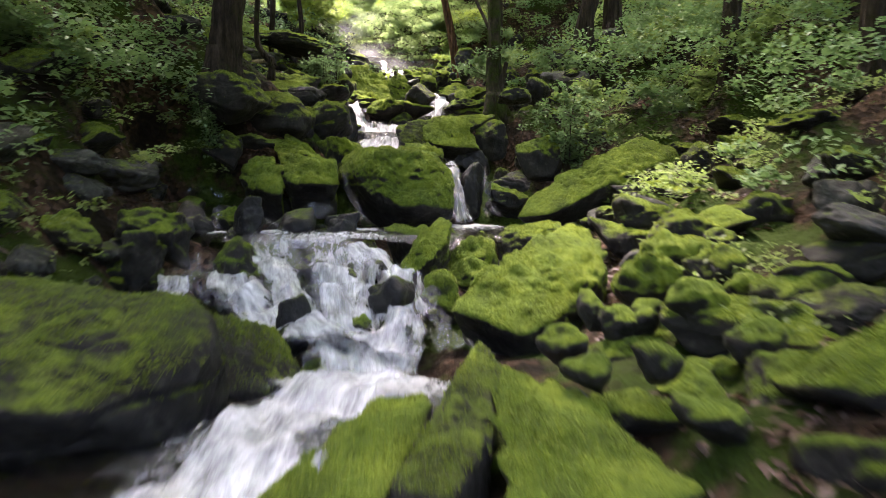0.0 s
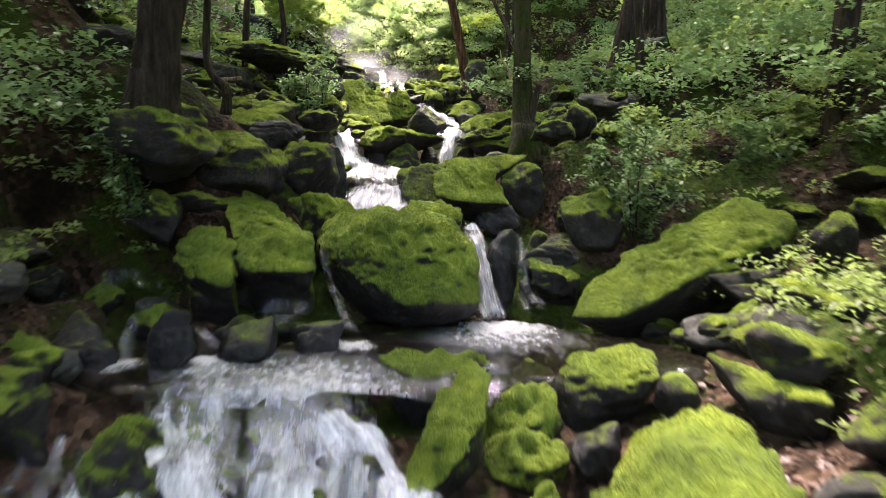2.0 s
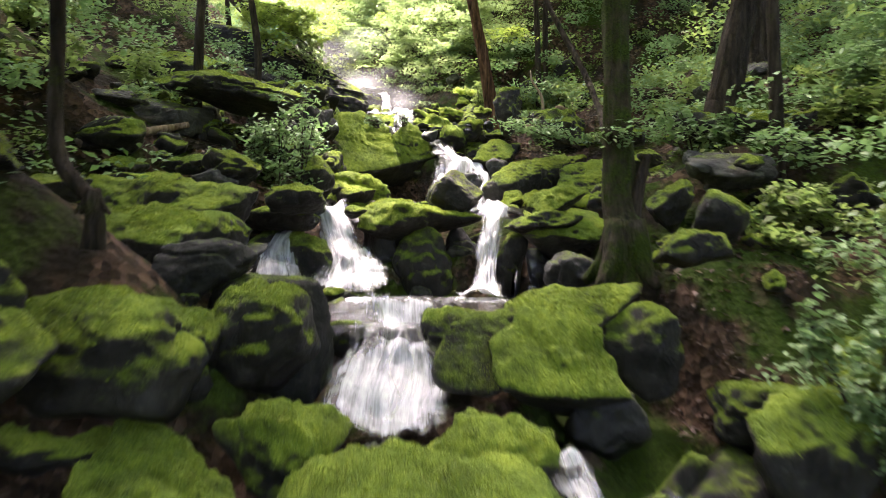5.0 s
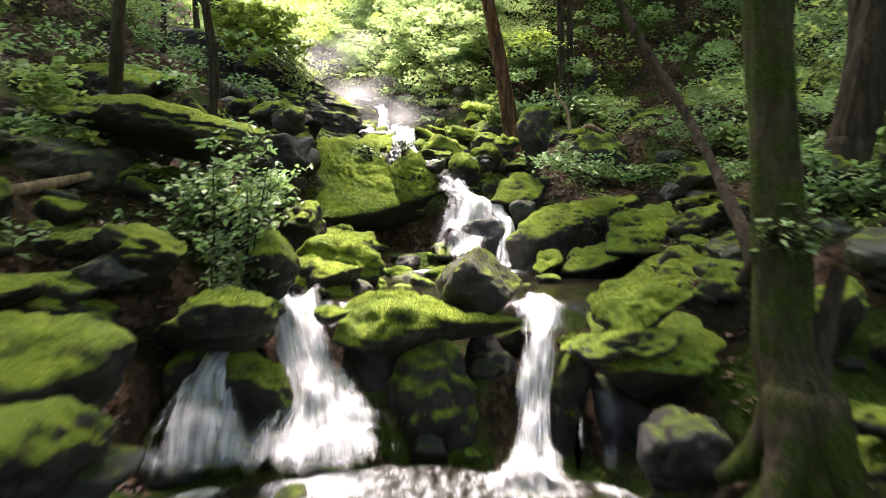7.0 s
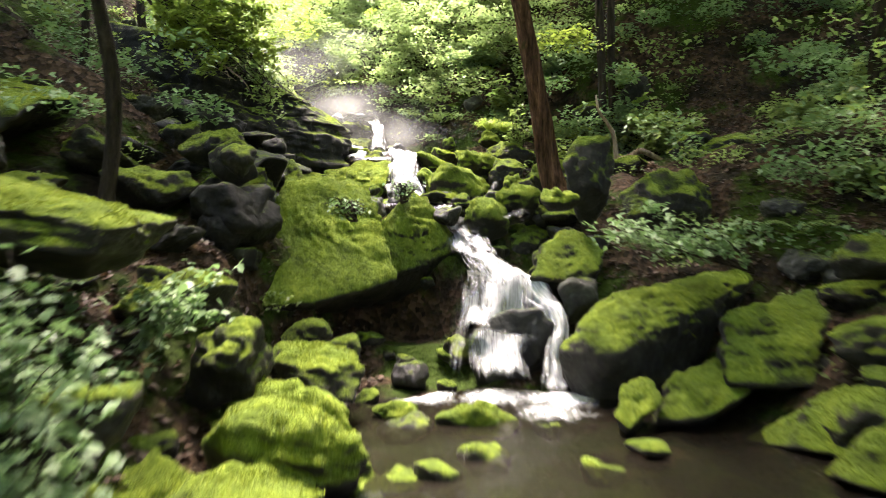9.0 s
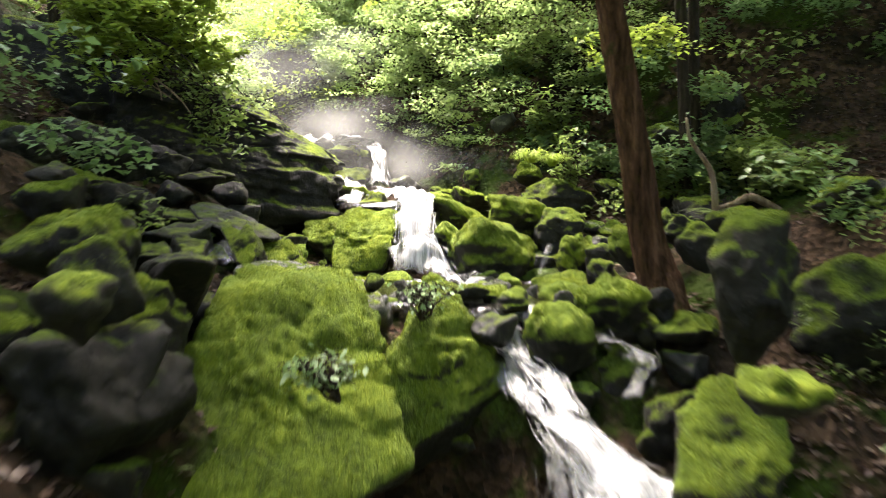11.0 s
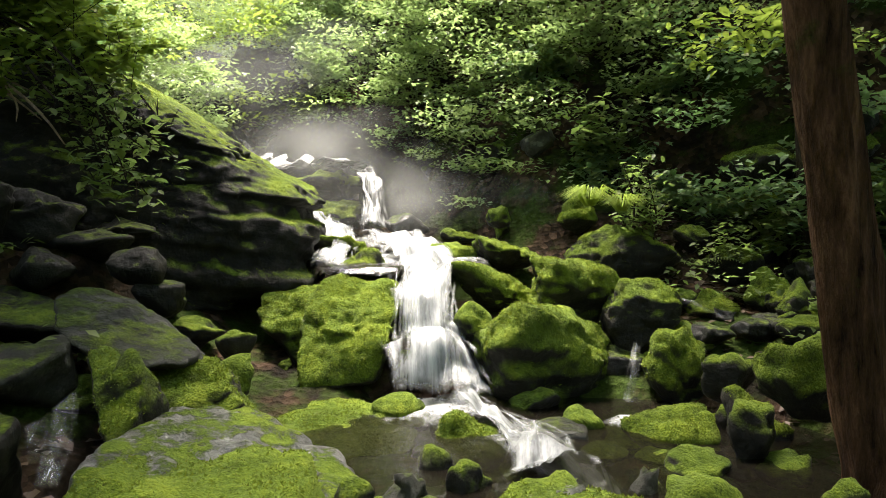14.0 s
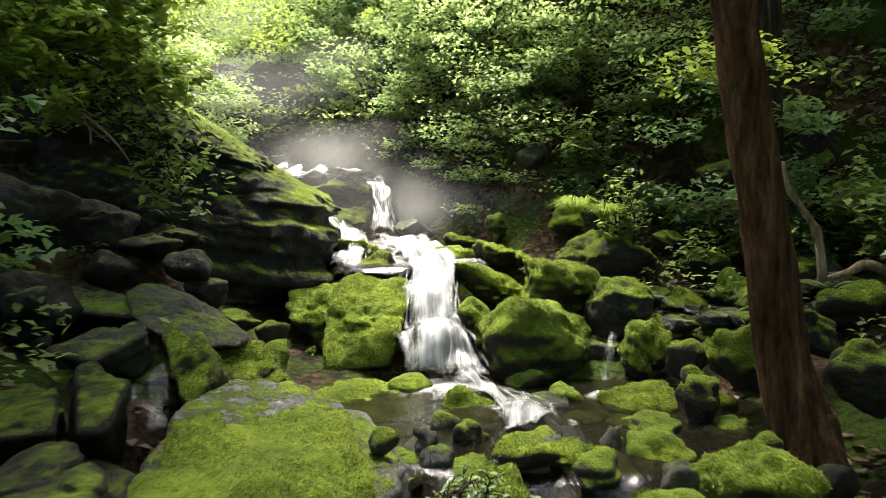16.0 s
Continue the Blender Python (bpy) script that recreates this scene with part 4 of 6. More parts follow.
rock(-3.47, 19.15, 5.87, 0.38, 0.31, 0.34, HALF, 309, lean=12)
rock(-3.66, 19.74, 5.94, 0.32, 0.27, 0.22, HALF, 310)
block([(-3.68, 20.60, 6.36), (-3.62, 20.80, 6.43), (-3.40, 20.80, 6.37), (-2.78, 20.40, 6.13), (-2.76, 20.20, 6.08), (-3.04, 20.00, 6.11), (-3.44, 20.20, 6.26), (-3.50, 20.90, 5.90), (-2.80, 20.90, 5.80)], GREY, 203, 20)
block([(-4.30, 20.50, 6.28), (-4.32, 20.70, 6.44), (-3.78, 20.70, 6.35), (-3.51, 20.30, 6.24), (-3.84, 20.20, 6.29), (-4.20, 20.80, 6.10), (-3.60, 20.80, 6.00)], DARKENED, 204, 20)
block([(-3.16, 20.00, 6.15), (-3.11, 20.10, 6.16), (-2.87, 19.90, 6.08), (-2.82, 19.70, 5.88), (-2.87, 19.60, 5.84), (-2.95, 20.10, 5.70), (-2.75, 20.10, 5.60)], HALF, 205, 20)
block([(-3.05, 20.30, 6.03), (-2.94, 20.40, 6.06), (-2.71, 20.40, 6.06), (-2.53, 20.20, 5.89), (-2.56, 20.10, 5.84), (-2.89, 19.95, 5.85), (-2.70, 20.50, 5.60), (-2.40, 20.50, 5.60)], HALF, 209, 18)
block([(-3.83, 19.90, 6.13), (-3.55, 20.00, 6.18), (-3.34, 20.10, 6.25), (-3.23, 19.90, 6.20), (-3.40, 19.60, 6.08), (-3.63, 19.60, 6.13), (-3.70, 20.20, 5.80), (-3.30, 20.20, 5.80)], GREY, 211, 20)
block([(-3.31, 19.30, 6.13), (-3.28, 19.40, 6.14), (-3.00, 19.20, 6.08), (-2.92, 18.80, 5.97), (-3.02, 18.80, 5.96), (-3.50, 19.50, 5.50), (-3.20, 19.50, 5.50)], DARKENED, 206, 20)
block([(-3.60, 19.10, 6.05), (-3.52, 19.30, 6.08), (-3.26, 19.10, 6.10), (-3.06, 18.70, 6.00), (-3.25, 18.60, 6.00), (-4.00, 19.40, 5.50), (-3.50, 19.40, 5.40)], DARKENED, 207, 20)
block([(-3.06, 18.30, 5.97), (-3.01, 18.60, 6.02), (-2.64, 18.30, 5.98), (-2.53, 18.00, 6.00), (-2.72, 17.90, 6.02), (-3.80, 18.70, 5.00), (-3.20, 18.70, 5.00)], DARKENED, 208, 20)
block([(-4.00, 20.00, 6.21), (-3.89, 20.00, 6.23), (-3.84, 19.95, 6.13), (-3.92, 19.90, 6.11), (-4.06, 20.15, 6.12), (-3.94, 20.10, 6.17)], GREY, 210, 16)
block([(-2.69, 18.70, 5.69), (-2.81, 19.20, 5.84), (-2.80, 19.90, 5.88), (-2.55, 20.20, 5.85), (-2.12, 20.00, 5.72), (-1.73, 19.40, 5.65), (-1.83, 18.80, 5.64), (-2.90, 19.60, 5.00), (-1.60, 19.80, 5.00), (-2.60, 20.30, 5.20)], LICHEN, 252, 12)
block([(-2.41, 21.85, 6.28), (-2.22, 22.00, 6.34), (-1.78, 21.80, 6.30), (-1.83, 21.35, 5.95), (-1.90, 21.25, 5.69), (-2.40, 21.20, 5.65), (-2.44, 21.30, 5.80), (-2.40, 22.10, 5.60), (-1.80, 22.10, 5.60)], MOSS, 175, 16)
block([(-2.87, 21.90, 6.08), (-2.68, 22.10, 6.24), (-2.38, 22.10, 6.29), (-2.38, 21.70, 6.03), (-2.63, 21.60, 6.00), (-2.42, 21.60, 5.61), (-2.78, 21.70, 6.02), (-2.70, 22.20, 5.70), (-2.20, 22.20, 5.70)], MOSS, 176, 14)
block([(-2.47, 20.80, 5.60), (-2.06, 21.00, 5.64), (-1.65, 20.70, 5.56), (-1.67, 20.45, 5.49), (-2.09, 20.30, 5.53), (-2.37, 20.50, 5.58), (-2.20, 20.90, 5.40), (-1.70, 20.90, 5.40)], MOSS, 201, 12)
block([(-3.01, 20.60, 5.68), (-2.66, 20.80, 5.67), (-2.10, 20.50, 5.57), (-2.13, 20.30, 5.56), (-2.58, 20.20, 5.67), (-2.60, 20.80, 5.50), (-2.20, 20.70, 5.50)], HALF, 202, 12)
block([(-1.87, 20.90, 5.60), (-1.75, 21.00, 5.64), (-1.56, 20.90, 5.59), (-1.57, 20.75, 5.57), (-1.84, 20.70, 5.57), (-1.70, 21.00, 5.50)], MOSS, 200, 12)
rock(-1.06, 19.42, 5.60, 0.41, 0.33, 0.30, LICHEN, 401, lean=-2)
rock(-0.75, 19.26, 5.59, 0.29, 0.23, 0.28, HALF, 402, lean=6)
rock(-0.32, 19.53, 5.59, 0.36, 0.29, 0.28, MOSS, 403, lean=4)
rock(-0.38, 19.09, 5.59, 0.24, 0.20, 0.27, GREY, 404, lean=11)
rock(-0.54, 19.69, 5.58, 0.14, 0.11, 0.25, GREY, 405, lean=-5)
rock(0.15, 20.11, 5.67, 0.26, 0.21, 0.43, HALF, 406, lean=8)
rock(0.21, 19.47, 5.59, 0.22, 0.17, 0.28, HALF, 407, lean=-9)
rock(-0.08, 19.03, 5.59, 0.27, 0.22, 0.28, DARKENED, 408, lean=-5)
rock(-1.65, 19.62, 5.56, 0.24, 0.19, 0.21, GREY, 409, lean=-11)
rock(-1.51, 19.41, 5.57, 0.20, 0.16, 0.23, WET, 410, lean=-4)
rock(-1.32, 19.74, 5.59, 0.22, 0.17, 0.28, HALF, 411, lean=-9)
rock(-1.79, 19.17, 5.57, 0.26, 0.21, 0.24, LICHEN, 412, lean=10)
rock(0.29, 19.02, 5.60, 0.25, 0.20, 0.30, DARKENED, 413, lean=-7)
block([(0.02, 16.80, 4.30), (0.61, 17.10, 4.68), (1.42, 17.30, 4.88), (1.55, 17.10, 4.72), (0.79, 16.70, 4.43), (0.45, 16.50, 4.33), (0.30, 17.40, 3.90), (1.30, 17.40, 4.20), (1.10, 16.90, 3.80), (0.25, 16.80, 3.70)], HALF, 136, 18)
block([(1.25, 16.40, 4.39), (1.39, 16.60, 4.59), (2.13, 16.80, 4.77), (2.06, 16.50, 4.61), (1.74, 16.10, 4.17), (1.17, 16.10, 4.19), (1.30, 16.90, 3.90), (1.90, 16.80, 4.00)], HALF, 138, 20)
block([(0.59, 16.00, 3.94), (0.74, 16.20, 4.10), (1.20, 16.50, 4.26), (1.44, 16.30, 4.11), (0.84, 15.90, 3.98), (0.70, 16.50, 3.70), (1.20, 16.50, 3.80)], HALF, 140, 18)
block([(0.25, 15.90, 4.02), (0.43, 16.10, 4.17), (0.59, 16.20, 4.21), (0.57, 16.00, 4.07), (0.33, 15.80, 3.97), (0.40, 16.20, 3.70)], MOSS, 139, 16)
block([(1.32, 15.50, 3.94), (1.52, 15.70, 4.11), (2.02, 16.00, 4.24), (2.36, 15.90, 4.19), (1.62, 15.30, 3.93), (1.20, 16.00, 3.80), (1.80, 16.00, 3.90)], HALF, 141, 18)
block([(1.28, 15.00, 3.94), (1.64, 15.20, 4.09), (2.10, 15.40, 4.18), (2.09, 15.10, 3.96), (1.64, 14.70, 3.86), (1.40, 15.40, 3.80), (1.80, 15.30, 3.80)], HALF, 142, 18)
block([(0.04, 17.90, 4.99), (0.28, 18.20, 5.21), (0.56, 18.30, 5.26), (0.72, 18.10, 5.05), (0.45, 17.70, 4.78), (-0.12, 17.60, 4.82), (0.20, 18.30, 4.40), (0.60, 18.20, 4.40)], HALF, 137, 16)
# -- end of boulders


# ---------------------------------------------------------------- falling water
RUNS = []


def fall(points, material=None, name="waterfall", dense=1.0, lead=4):
    """Falling or running white water along (x, y, z, width) rows: a thin sheet and bundles of threads that run down over it."""
    material = material or M_FALL
    RUNS.append(points)
    seed = int(abs(points[0][0] * 131 + points[0][1] * 17)) + 3
    rng = np.random.default_rng(seed)
    steps, sides = 10 * len(points), 24
    s = spline(points, steps)
    run = np.concatenate([[0], np.cumsum(np.linalg.norm(np.diff(s[:, :3], axis=0), axis=1))])
    way = np.gradient(s[:, :3], axis=0)
    across = np.stack([way[:, 1], -way[:, 0], np.zeros(steps)], 1)
    across *= np.where(across[:, :1] < 0, -1, 1)
    across /= np.linalg.norm(across, axis=1)[:, None] + 1e-9
    across = across * 0.4 + np.array([[1.0, 0, 0]]) * 0.6
    across /= np.linalg.norm(across, axis=1)[:, None]
    out = np.cross(across, way)
    out /= np.linalg.norm(out, axis=1)[:, None] + 1e-9
    out *= np.where(out[:, 2:3] < 0, -1, 1)
    ws = np.maximum(s[:, 3], 0.03) * 1.25
    origin = np.array(points[0][:3])
    root = new(name)
    root.location = origin
    ends = np.clip(np.minimum((np.arange(steps) + 1) / lead, (steps - np.arange(steps)) / 5), 0, 1)
    u = np.linspace(-1.15, 1.15, sides)
    flat = (s[:, None, :3] + across[:, None] * (u[None, :, None] * ws[:, None, None] / 2)).reshape(-1, 3)
    lift = (np.clip(1 - u ** 2, -0.3, 1)[None, :] * np.minimum(0.07, ws * 0.2)[:, None]).ravel() + 0.07 * fbm(np.stack([flat[:, 0] * 6, np.repeat(run, sides) * 2.6, flat[:, 1] * 2], 1), seed, 3)
    if material is not M_THIN:
        lift = lift + 0.15 * np.abs(vnoise(np.stack([flat[:, 0] * 3.1, flat[:, 1] * 2.2, flat[:, 2] * 1.5], 1), 71)) * np.repeat(np.minimum(1, ws / 0.7), sides)
    flat = flat + np.repeat(out, sides, 0) * lift[:, None] - origin
    i = np.arange(steps * sides).reshape(steps, sides)
    f = np.stack([i[:-1, :-1], i[:-1, 1:], i[1:, 1:], i[1:, :-1]], -1).reshape(-1, 4)
    ragged = 1 - np.abs(np.tile(u, steps)) + 0.30 * fbm(np.stack([np.tile(u, steps) * 3, np.repeat(run, sides) * 3.5, np.full(steps * sides, seed * 1.0)], 1), seed + 9, 3)
    body = np.clip(ragged * 1.7, 0, 1) * np.repeat(ends, sides) * (0.66 if material is M_THIN else 0.86)
    uv = np.stack([np.tile(u, steps) * np.repeat(ws, sides) + seed * 1.7, np.repeat(run, sides)], 1)
    mesh_object("sheet", flat, f, material, root, uv=uv, body=body)
    bundles = 5
    per = max(3, int(dense * (13 if material is M_FALL else 5 if material is M_TUMBLE else 10) * ws.mean() ** 0.8 / bundles) + 1)
    for b in range(bundles):
        verts, faces, uvs, bodies, off = [], [], [], [], 0
        for k in range(per):
            a0 = rng.uniform(-1, 1)
            first = lead // 2 + int(rng.uniform(0, 0.35) ** 1.3 * steps) if rng.uniform() < 0.6 else lead // 2
            last = steps - int(rng.uniform(0, 0.25) * steps) if rng.uniform() < 0.5 else steps
            if last - first < 6:
                continue
            n = np.arange(first, last)
            m = len(n)
            drift = a0 + 0.24 * vnoise(np.stack([run[n] * 2.6, np.full(m, k * 7.7 + b * 31), np.zeros(m)], 1), seed) + 0.10 * (n - first) / steps * rng.normal()
            wide = (0.010 + 0.034 * rng.uniform() ** 2) * (1 + 0.5 * vnoise(np.stack([run[n] * 5, np.full(m, k * 3.1 + b), np.ones(m)], 1), seed + 2)) * (0.6 + 0.9 * (n - first) / max(1, m))
            mid = s[n, :3] + across[n] * (np.clip(drift * 0.85, -0.92, 0.92) * ws[n] / 2)[:, None]
            up = np.minimum(0.08, ws[n] * 0.22) * np.clip(1 - drift ** 2, 0, 1) + rng.uniform(0.0, 0.05) + 0.02 * vnoise(np.stack([run[n] * 6, np.full(m, k * 1.3), np.full(m, b * 5.0)], 1), seed + 5)
            mid = mid + out[n] * up[:, None] - origin
            tri = np.stack([mid - across[n] * wide[:, None], mid + out[n] * (wide * 0.3)[:, None], mid + across[n] * wide[:, None]], 1).reshape(-1, 3)
            verts.append(tri)
            q = np.arange(m * 3).reshape(m, 3) + off
            faces.append(np.stack([q[:-1, :-1], q[:-1, 1:], q[1:, 1:], q[1:, :-1]], -1).reshape(-1, 4))
            off += m * 3
            fade = np.clip(np.minimum((np.arange(m) + 0.5) / 5, (m - np.arange(m)) / 6), 0, 1)
            bodies.append(np.repeat(fade, 3) * np.tile([0.0, 0.52, 0.0], m))
            uvs.append(np.stack([np.tile([-0.03, 0.0, 0.03], m) + a0 * 3 + k, np.repeat(run[n], 3) + rng.uniform(0, 5)], 1))
        if verts:
            mesh_object("strand", np.vstack(verts), np.vstack(faces), material, root, uv=np.vstack(uvs), body=np.concatenate(bodies))["kind"] = "stuff"
    return tagged(root, "white water rushing down between mossy boulders" if material is not M_THIN else "thin veil of water trickling over dark rock", "waterfall", "falls of the stream")


fall([(-1.31, 7.30, 1.33, 1.70), (-1.24, 6.95, 1.29, 1.60), (-1.17, 6.59, 1.12, 1.32), (-1.07, 6.08, 0.96, 1.28), (-0.98, 5.32, 0.70, 1.43), (-0.89, 4.80, 0.47, 1.51)], M_THIN, "trickle", lead=26)
fall([(-1.76, 5.98, 0.89, 0.33), (-1.96, 5.57, 0.70, 0.42), (-2.28, 5.36, 0.64, 0.22), (-2.62, 5.16, 0.56, 0.21)], M_THIN, "trickle")
fall([(-2.14, 6.08, 1.02, 0.38), (-2.07, 5.88, 0.88, 0.41), (-1.96, 5.56, 0.68, 0.46)], M_THIN, "trickle")
fall([(-2.61, 5.98, 0.89, 0.12), (-2.53, 5.77, 0.74, 0.16), (-2.40, 5.46, 0.62, 0.22)], M_THIN, "trickle")
fall([(-2.06, 7.25, 1.31, 0.84), (-1.92, 6.95, 1.23, 0.74), (-1.59, 6.08, 0.91, 0.49), (-1.25, 5.26, 0.66, 0.43), (-0.76, 4.55, 0.40, 0.70)], M_TUMBLE, lead=26)
fall([(-1.19, 7.25, 1.31, 0.84), (-1.14, 6.95, 1.23, 0.74), (-1.00, 6.08, 0.94, 0.71), (-0.89, 5.37, 0.69, 0.53), (-0.70, 4.75, 0.40, 0.64), (-0.58, 4.14, 0.31, 0.83)], M_TUMBLE, lead=26)
fall([(-0.34, 5.93, 0.94, 0.32), (-0.35, 5.47, 0.73, 0.34), (-0.42, 4.95, 0.48, 0.45), (-0.48, 4.24, 0.32, 0.65)], M_TUMBLE)
fall([(-2.19, 6.38, 1.00, 0.34), (-2.02, 5.87, 0.78, 0.26), (-1.71, 5.36, 0.60, 0.29)])
fall([(-0.75, 6.28, 1.01, 0.34), (-0.69, 5.77, 0.79, 0.21), (-0.61, 5.06, 0.51, 0.32), (-0.55, 4.55, 0.36, 0.49)])
fall([(-2.60, 6.39, 1.09, 0.74), (-2.45, 5.88, 0.88, 0.74), (-2.19, 5.36, 0.64, 0.58)], M_THIN, "trickle")
fall([(-1.83, 6.30, 1.04, 0.40), (-1.94, 5.90, 0.83, 0.50), (-1.67, 5.40, 0.69, 0.60), (-1.13, 4.90, 0.56, 0.70), (-0.76, 4.50, 0.48, 0.70)], M_TUMBLE)
fall([(-0.94, 6.60, 1.13, 0.35), (-0.56, 6.10, 0.91, 0.40), (-0.34, 5.50, 0.70, 0.40), (-0.38, 4.80, 0.53, 0.50), (-0.46, 4.40, 0.44, 0.60)], M_TUMBLE)
fall([(-2.51, 5.90, 0.91, 0.30), (-2.38, 5.50, 0.78, 0.25), (-2.40, 5.10, 0.68, 0.30), (-2.51, 4.80, 0.66, 0.30)], M_TUMBLE)
fall([(-0.53, 4.05, 0.45, 0.81), (-0.70, 3.45, 0.45, 0.94), (-0.81, 2.85, 0.42, 0.85), (-0.82, 2.35, 0.43, 0.71), (-0.77, 1.85, 0.45, 0.56)], M_TUMBLE)
fall([(-0.22, 5.58, 0.91, 0.20), (-0.02, 4.76, 0.65, 0.51), (0.06, 4.05, 0.52, 0.44)], M_THIN, "trickle")
fall([(0.09, 9.96, 2.32, 0.22), (0.12, 9.80, 2.23, 0.22), (0.18, 9.49, 2.01, 0.19), (0.24, 9.17, 1.67, 0.19), (0.30, 8.95, 1.34, 0.31)])
fall([(0.55, 9.65, 2.25, 0.29), (0.62, 9.33, 1.91, 0.16), (0.70, 9.17, 1.56, 0.27), (0.76, 8.91, 1.40, 0.36)], M_THIN, "trickle")
fall([(-1.44, 9.05, 2.26, 0.07), (-1.31, 8.63, 1.90, 0.13), (-1.14, 8.32, 1.58, 0.18), (-0.96, 8.00, 1.34, 0.21)], M_THIN, "trickle")
fall([(-1.63, 8.62, 1.66, 0.58), (-1.60, 8.31, 1.48, 0.50), (-1.60, 8.00, 1.34, 0.39)], M_THIN, "trickle")
fall([(-2.83, 8.01, 1.55, 0.17), (-2.77, 7.76, 1.41, 0.20), (-2.67, 7.39, 1.20, 0.41)], M_THIN, "trickle")
fall([(-2.42, 8.11, 1.46, 0.26), (-2.12, 7.81, 1.39, 0.21), (-1.94, 7.50, 1.26, 0.31)], M_THIN, "trickle")
fall([(-3.33, 8.93, 1.83, 0.81), (-3.17, 8.62, 1.66, 0.87)], M_THIN, "trickle")
fall([(-1.01, 11.29, 2.99, 0.92), (-0.98, 10.88, 2.82, 0.61), (-0.98, 10.57, 2.61, 0.81), (-1.02, 10.26, 2.43, 0.95), (-1.01, 9.96, 2.32, 0.68)])
fall([(-2.09, 14.10, 3.91, 0.48), (-1.98, 13.74, 3.79, 0.51), (-1.80, 13.37, 3.48, 0.45), (-1.68, 13.11, 3.25, 0.53), (-1.61, 12.90, 3.10, 0.79), (-1.51, 12.49, 2.93, 1.07)])
fall([(-2.21, 13.84, 3.80, 0.22), (-2.34, 13.28, 3.54, 0.25), (-2.42, 13.01, 3.32, 0.38), (-2.38, 12.75, 3.14, 0.50), (-2.32, 12.49, 2.94, 0.60)])
fall([(0.01, 13.74, 3.86, 0.40), (-0.03, 13.44, 3.78, 0.38), (-0.13, 13.12, 3.49, 0.26), (-0.18, 12.91, 3.20, 0.28), (-0.23, 12.64, 2.94, 0.40), (-0.27, 12.29, 2.89, 0.78)])
fall([(0.39, 13.12, 3.52, 0.10), (0.32, 12.81, 3.22, 0.15), (0.24, 12.49, 2.95, 0.17)], M_THIN, "trickle")
fall([(0.17, 13.01, 3.22, 0.04), (0.10, 12.69, 2.90, 0.05)], M_THIN, "trickle")
fall([(-0.83, 19.63, 5.43, 0.22), (-0.73, 19.12, 5.19, 0.30), (-0.65, 18.61, 5.04, 0.32), (-0.39, 18.00, 4.81, 0.46)])
fall([(-0.68, 18.61, 5.07, 0.23), (-0.44, 18.10, 4.87, 0.41), (-0.11, 17.69, 4.64, 0.39), (0.11, 17.38, 4.41, 0.21), (0.07, 17.11, 4.13, 0.18), (0.05, 16.85, 3.89, 0.29)])
fall([(-0.66, 18.41, 5.02, 0.25), (-0.66, 17.79, 4.71, 0.28), (-0.78, 17.37, 4.33, 0.21), (-0.87, 16.95, 3.96, 0.20)], M_THIN, "trickle")
fall([(-0.39, 18.00, 4.81, 0.58), (-0.34, 17.58, 4.57, 0.82), (-0.42, 17.32, 4.29, 0.68)], M_VEIL)
fall([(-0.45, 17.27, 4.35, 0.62), (-0.46, 17.11, 4.13, 0.56), (-0.46, 16.86, 3.90, 0.62)], M_VEIL)
fall([(-0.97, 20.34, 5.60, 0.44), (-0.73, 19.83, 5.38, 0.40), (-0.76, 19.22, 5.22, 0.31), (-0.58, 18.72, 5.14, 0.24), (-0.56, 18.21, 4.96, 0.39)])
fall([(-0.09, 19.13, 5.40, 0.19), (-0.16, 18.53, 5.37, 0.26), (-0.17, 17.83, 5.42, 0.16), (-0.46, 17.23, 5.37, 0.15)], M_THIN, "trickle")
fall([(-1.58, 22.29, 6.43, 0.48), (-1.57, 21.98, 6.36, 0.48), (-1.59, 21.62, 6.14, 0.47), (-1.58, 21.46, 5.95, 0.53), (-1.54, 21.26, 5.89, 0.59), (-1.52, 21.05, 5.63, 0.71)])
fall([(-1.51, 21.75, 6.13, 0.20), (-1.39, 21.55, 5.94, 0.25), (-1.23, 21.40, 5.70, 0.25), (-1.17, 21.20, 5.58, 0.30)])
fall([(-1.30, 20.85, 5.65, 0.29), (-1.08, 20.54, 5.62, 0.17), (-0.95, 20.14, 5.63, 0.29), (-1.00, 19.64, 5.65, 0.45)])
fall([(-0.09, 21.21, 5.98, 0.09), (-0.19, 21.00, 5.81, 0.13), (-0.31, 20.74, 5.61, 0.16)], M_THIN, "trickle")
fall([(-2.37, 24.64, 7.41, 0.21), (-2.25, 24.44, 7.30, 0.24), (-2.18, 24.12, 6.95, 0.26), (-2.13, 23.90, 6.69, 0.38)])
fall([(-4.27, 26.26, 7.71, 0.58), (-3.59, 25.55, 7.54, 0.92), (-2.94, 24.94, 7.44, 0.86), (-2.39, 24.54, 7.40, 0.41)])
fall([(-3.30, 25.23, 7.16, 0.22), (-3.04, 24.52, 6.93, 0.27), (-2.79, 23.90, 6.70, 0.38)])
fall([(-5.41, 28.42, 8.83, 0.14), (-4.72, 27.19, 8.21, 0.22), (-3.98, 25.96, 7.68, 0.29), (-3.62, 25.35, 7.43, 0.33), (-3.51, 25.03, 7.16, 0.29)], M_THIN, "trickle")
fall([(-2.00, 23.80, 6.65, 0.68), (-1.84, 23.20, 6.54, 0.84), (-1.65, 22.49, 6.44, 0.60), (-1.55, 22.09, 6.38, 0.42)])
fall([(-2.65, 24.01, 6.76, 0.38), (-2.44, 23.10, 6.60, 0.33), (-2.41, 22.28, 6.36, 0.34)])
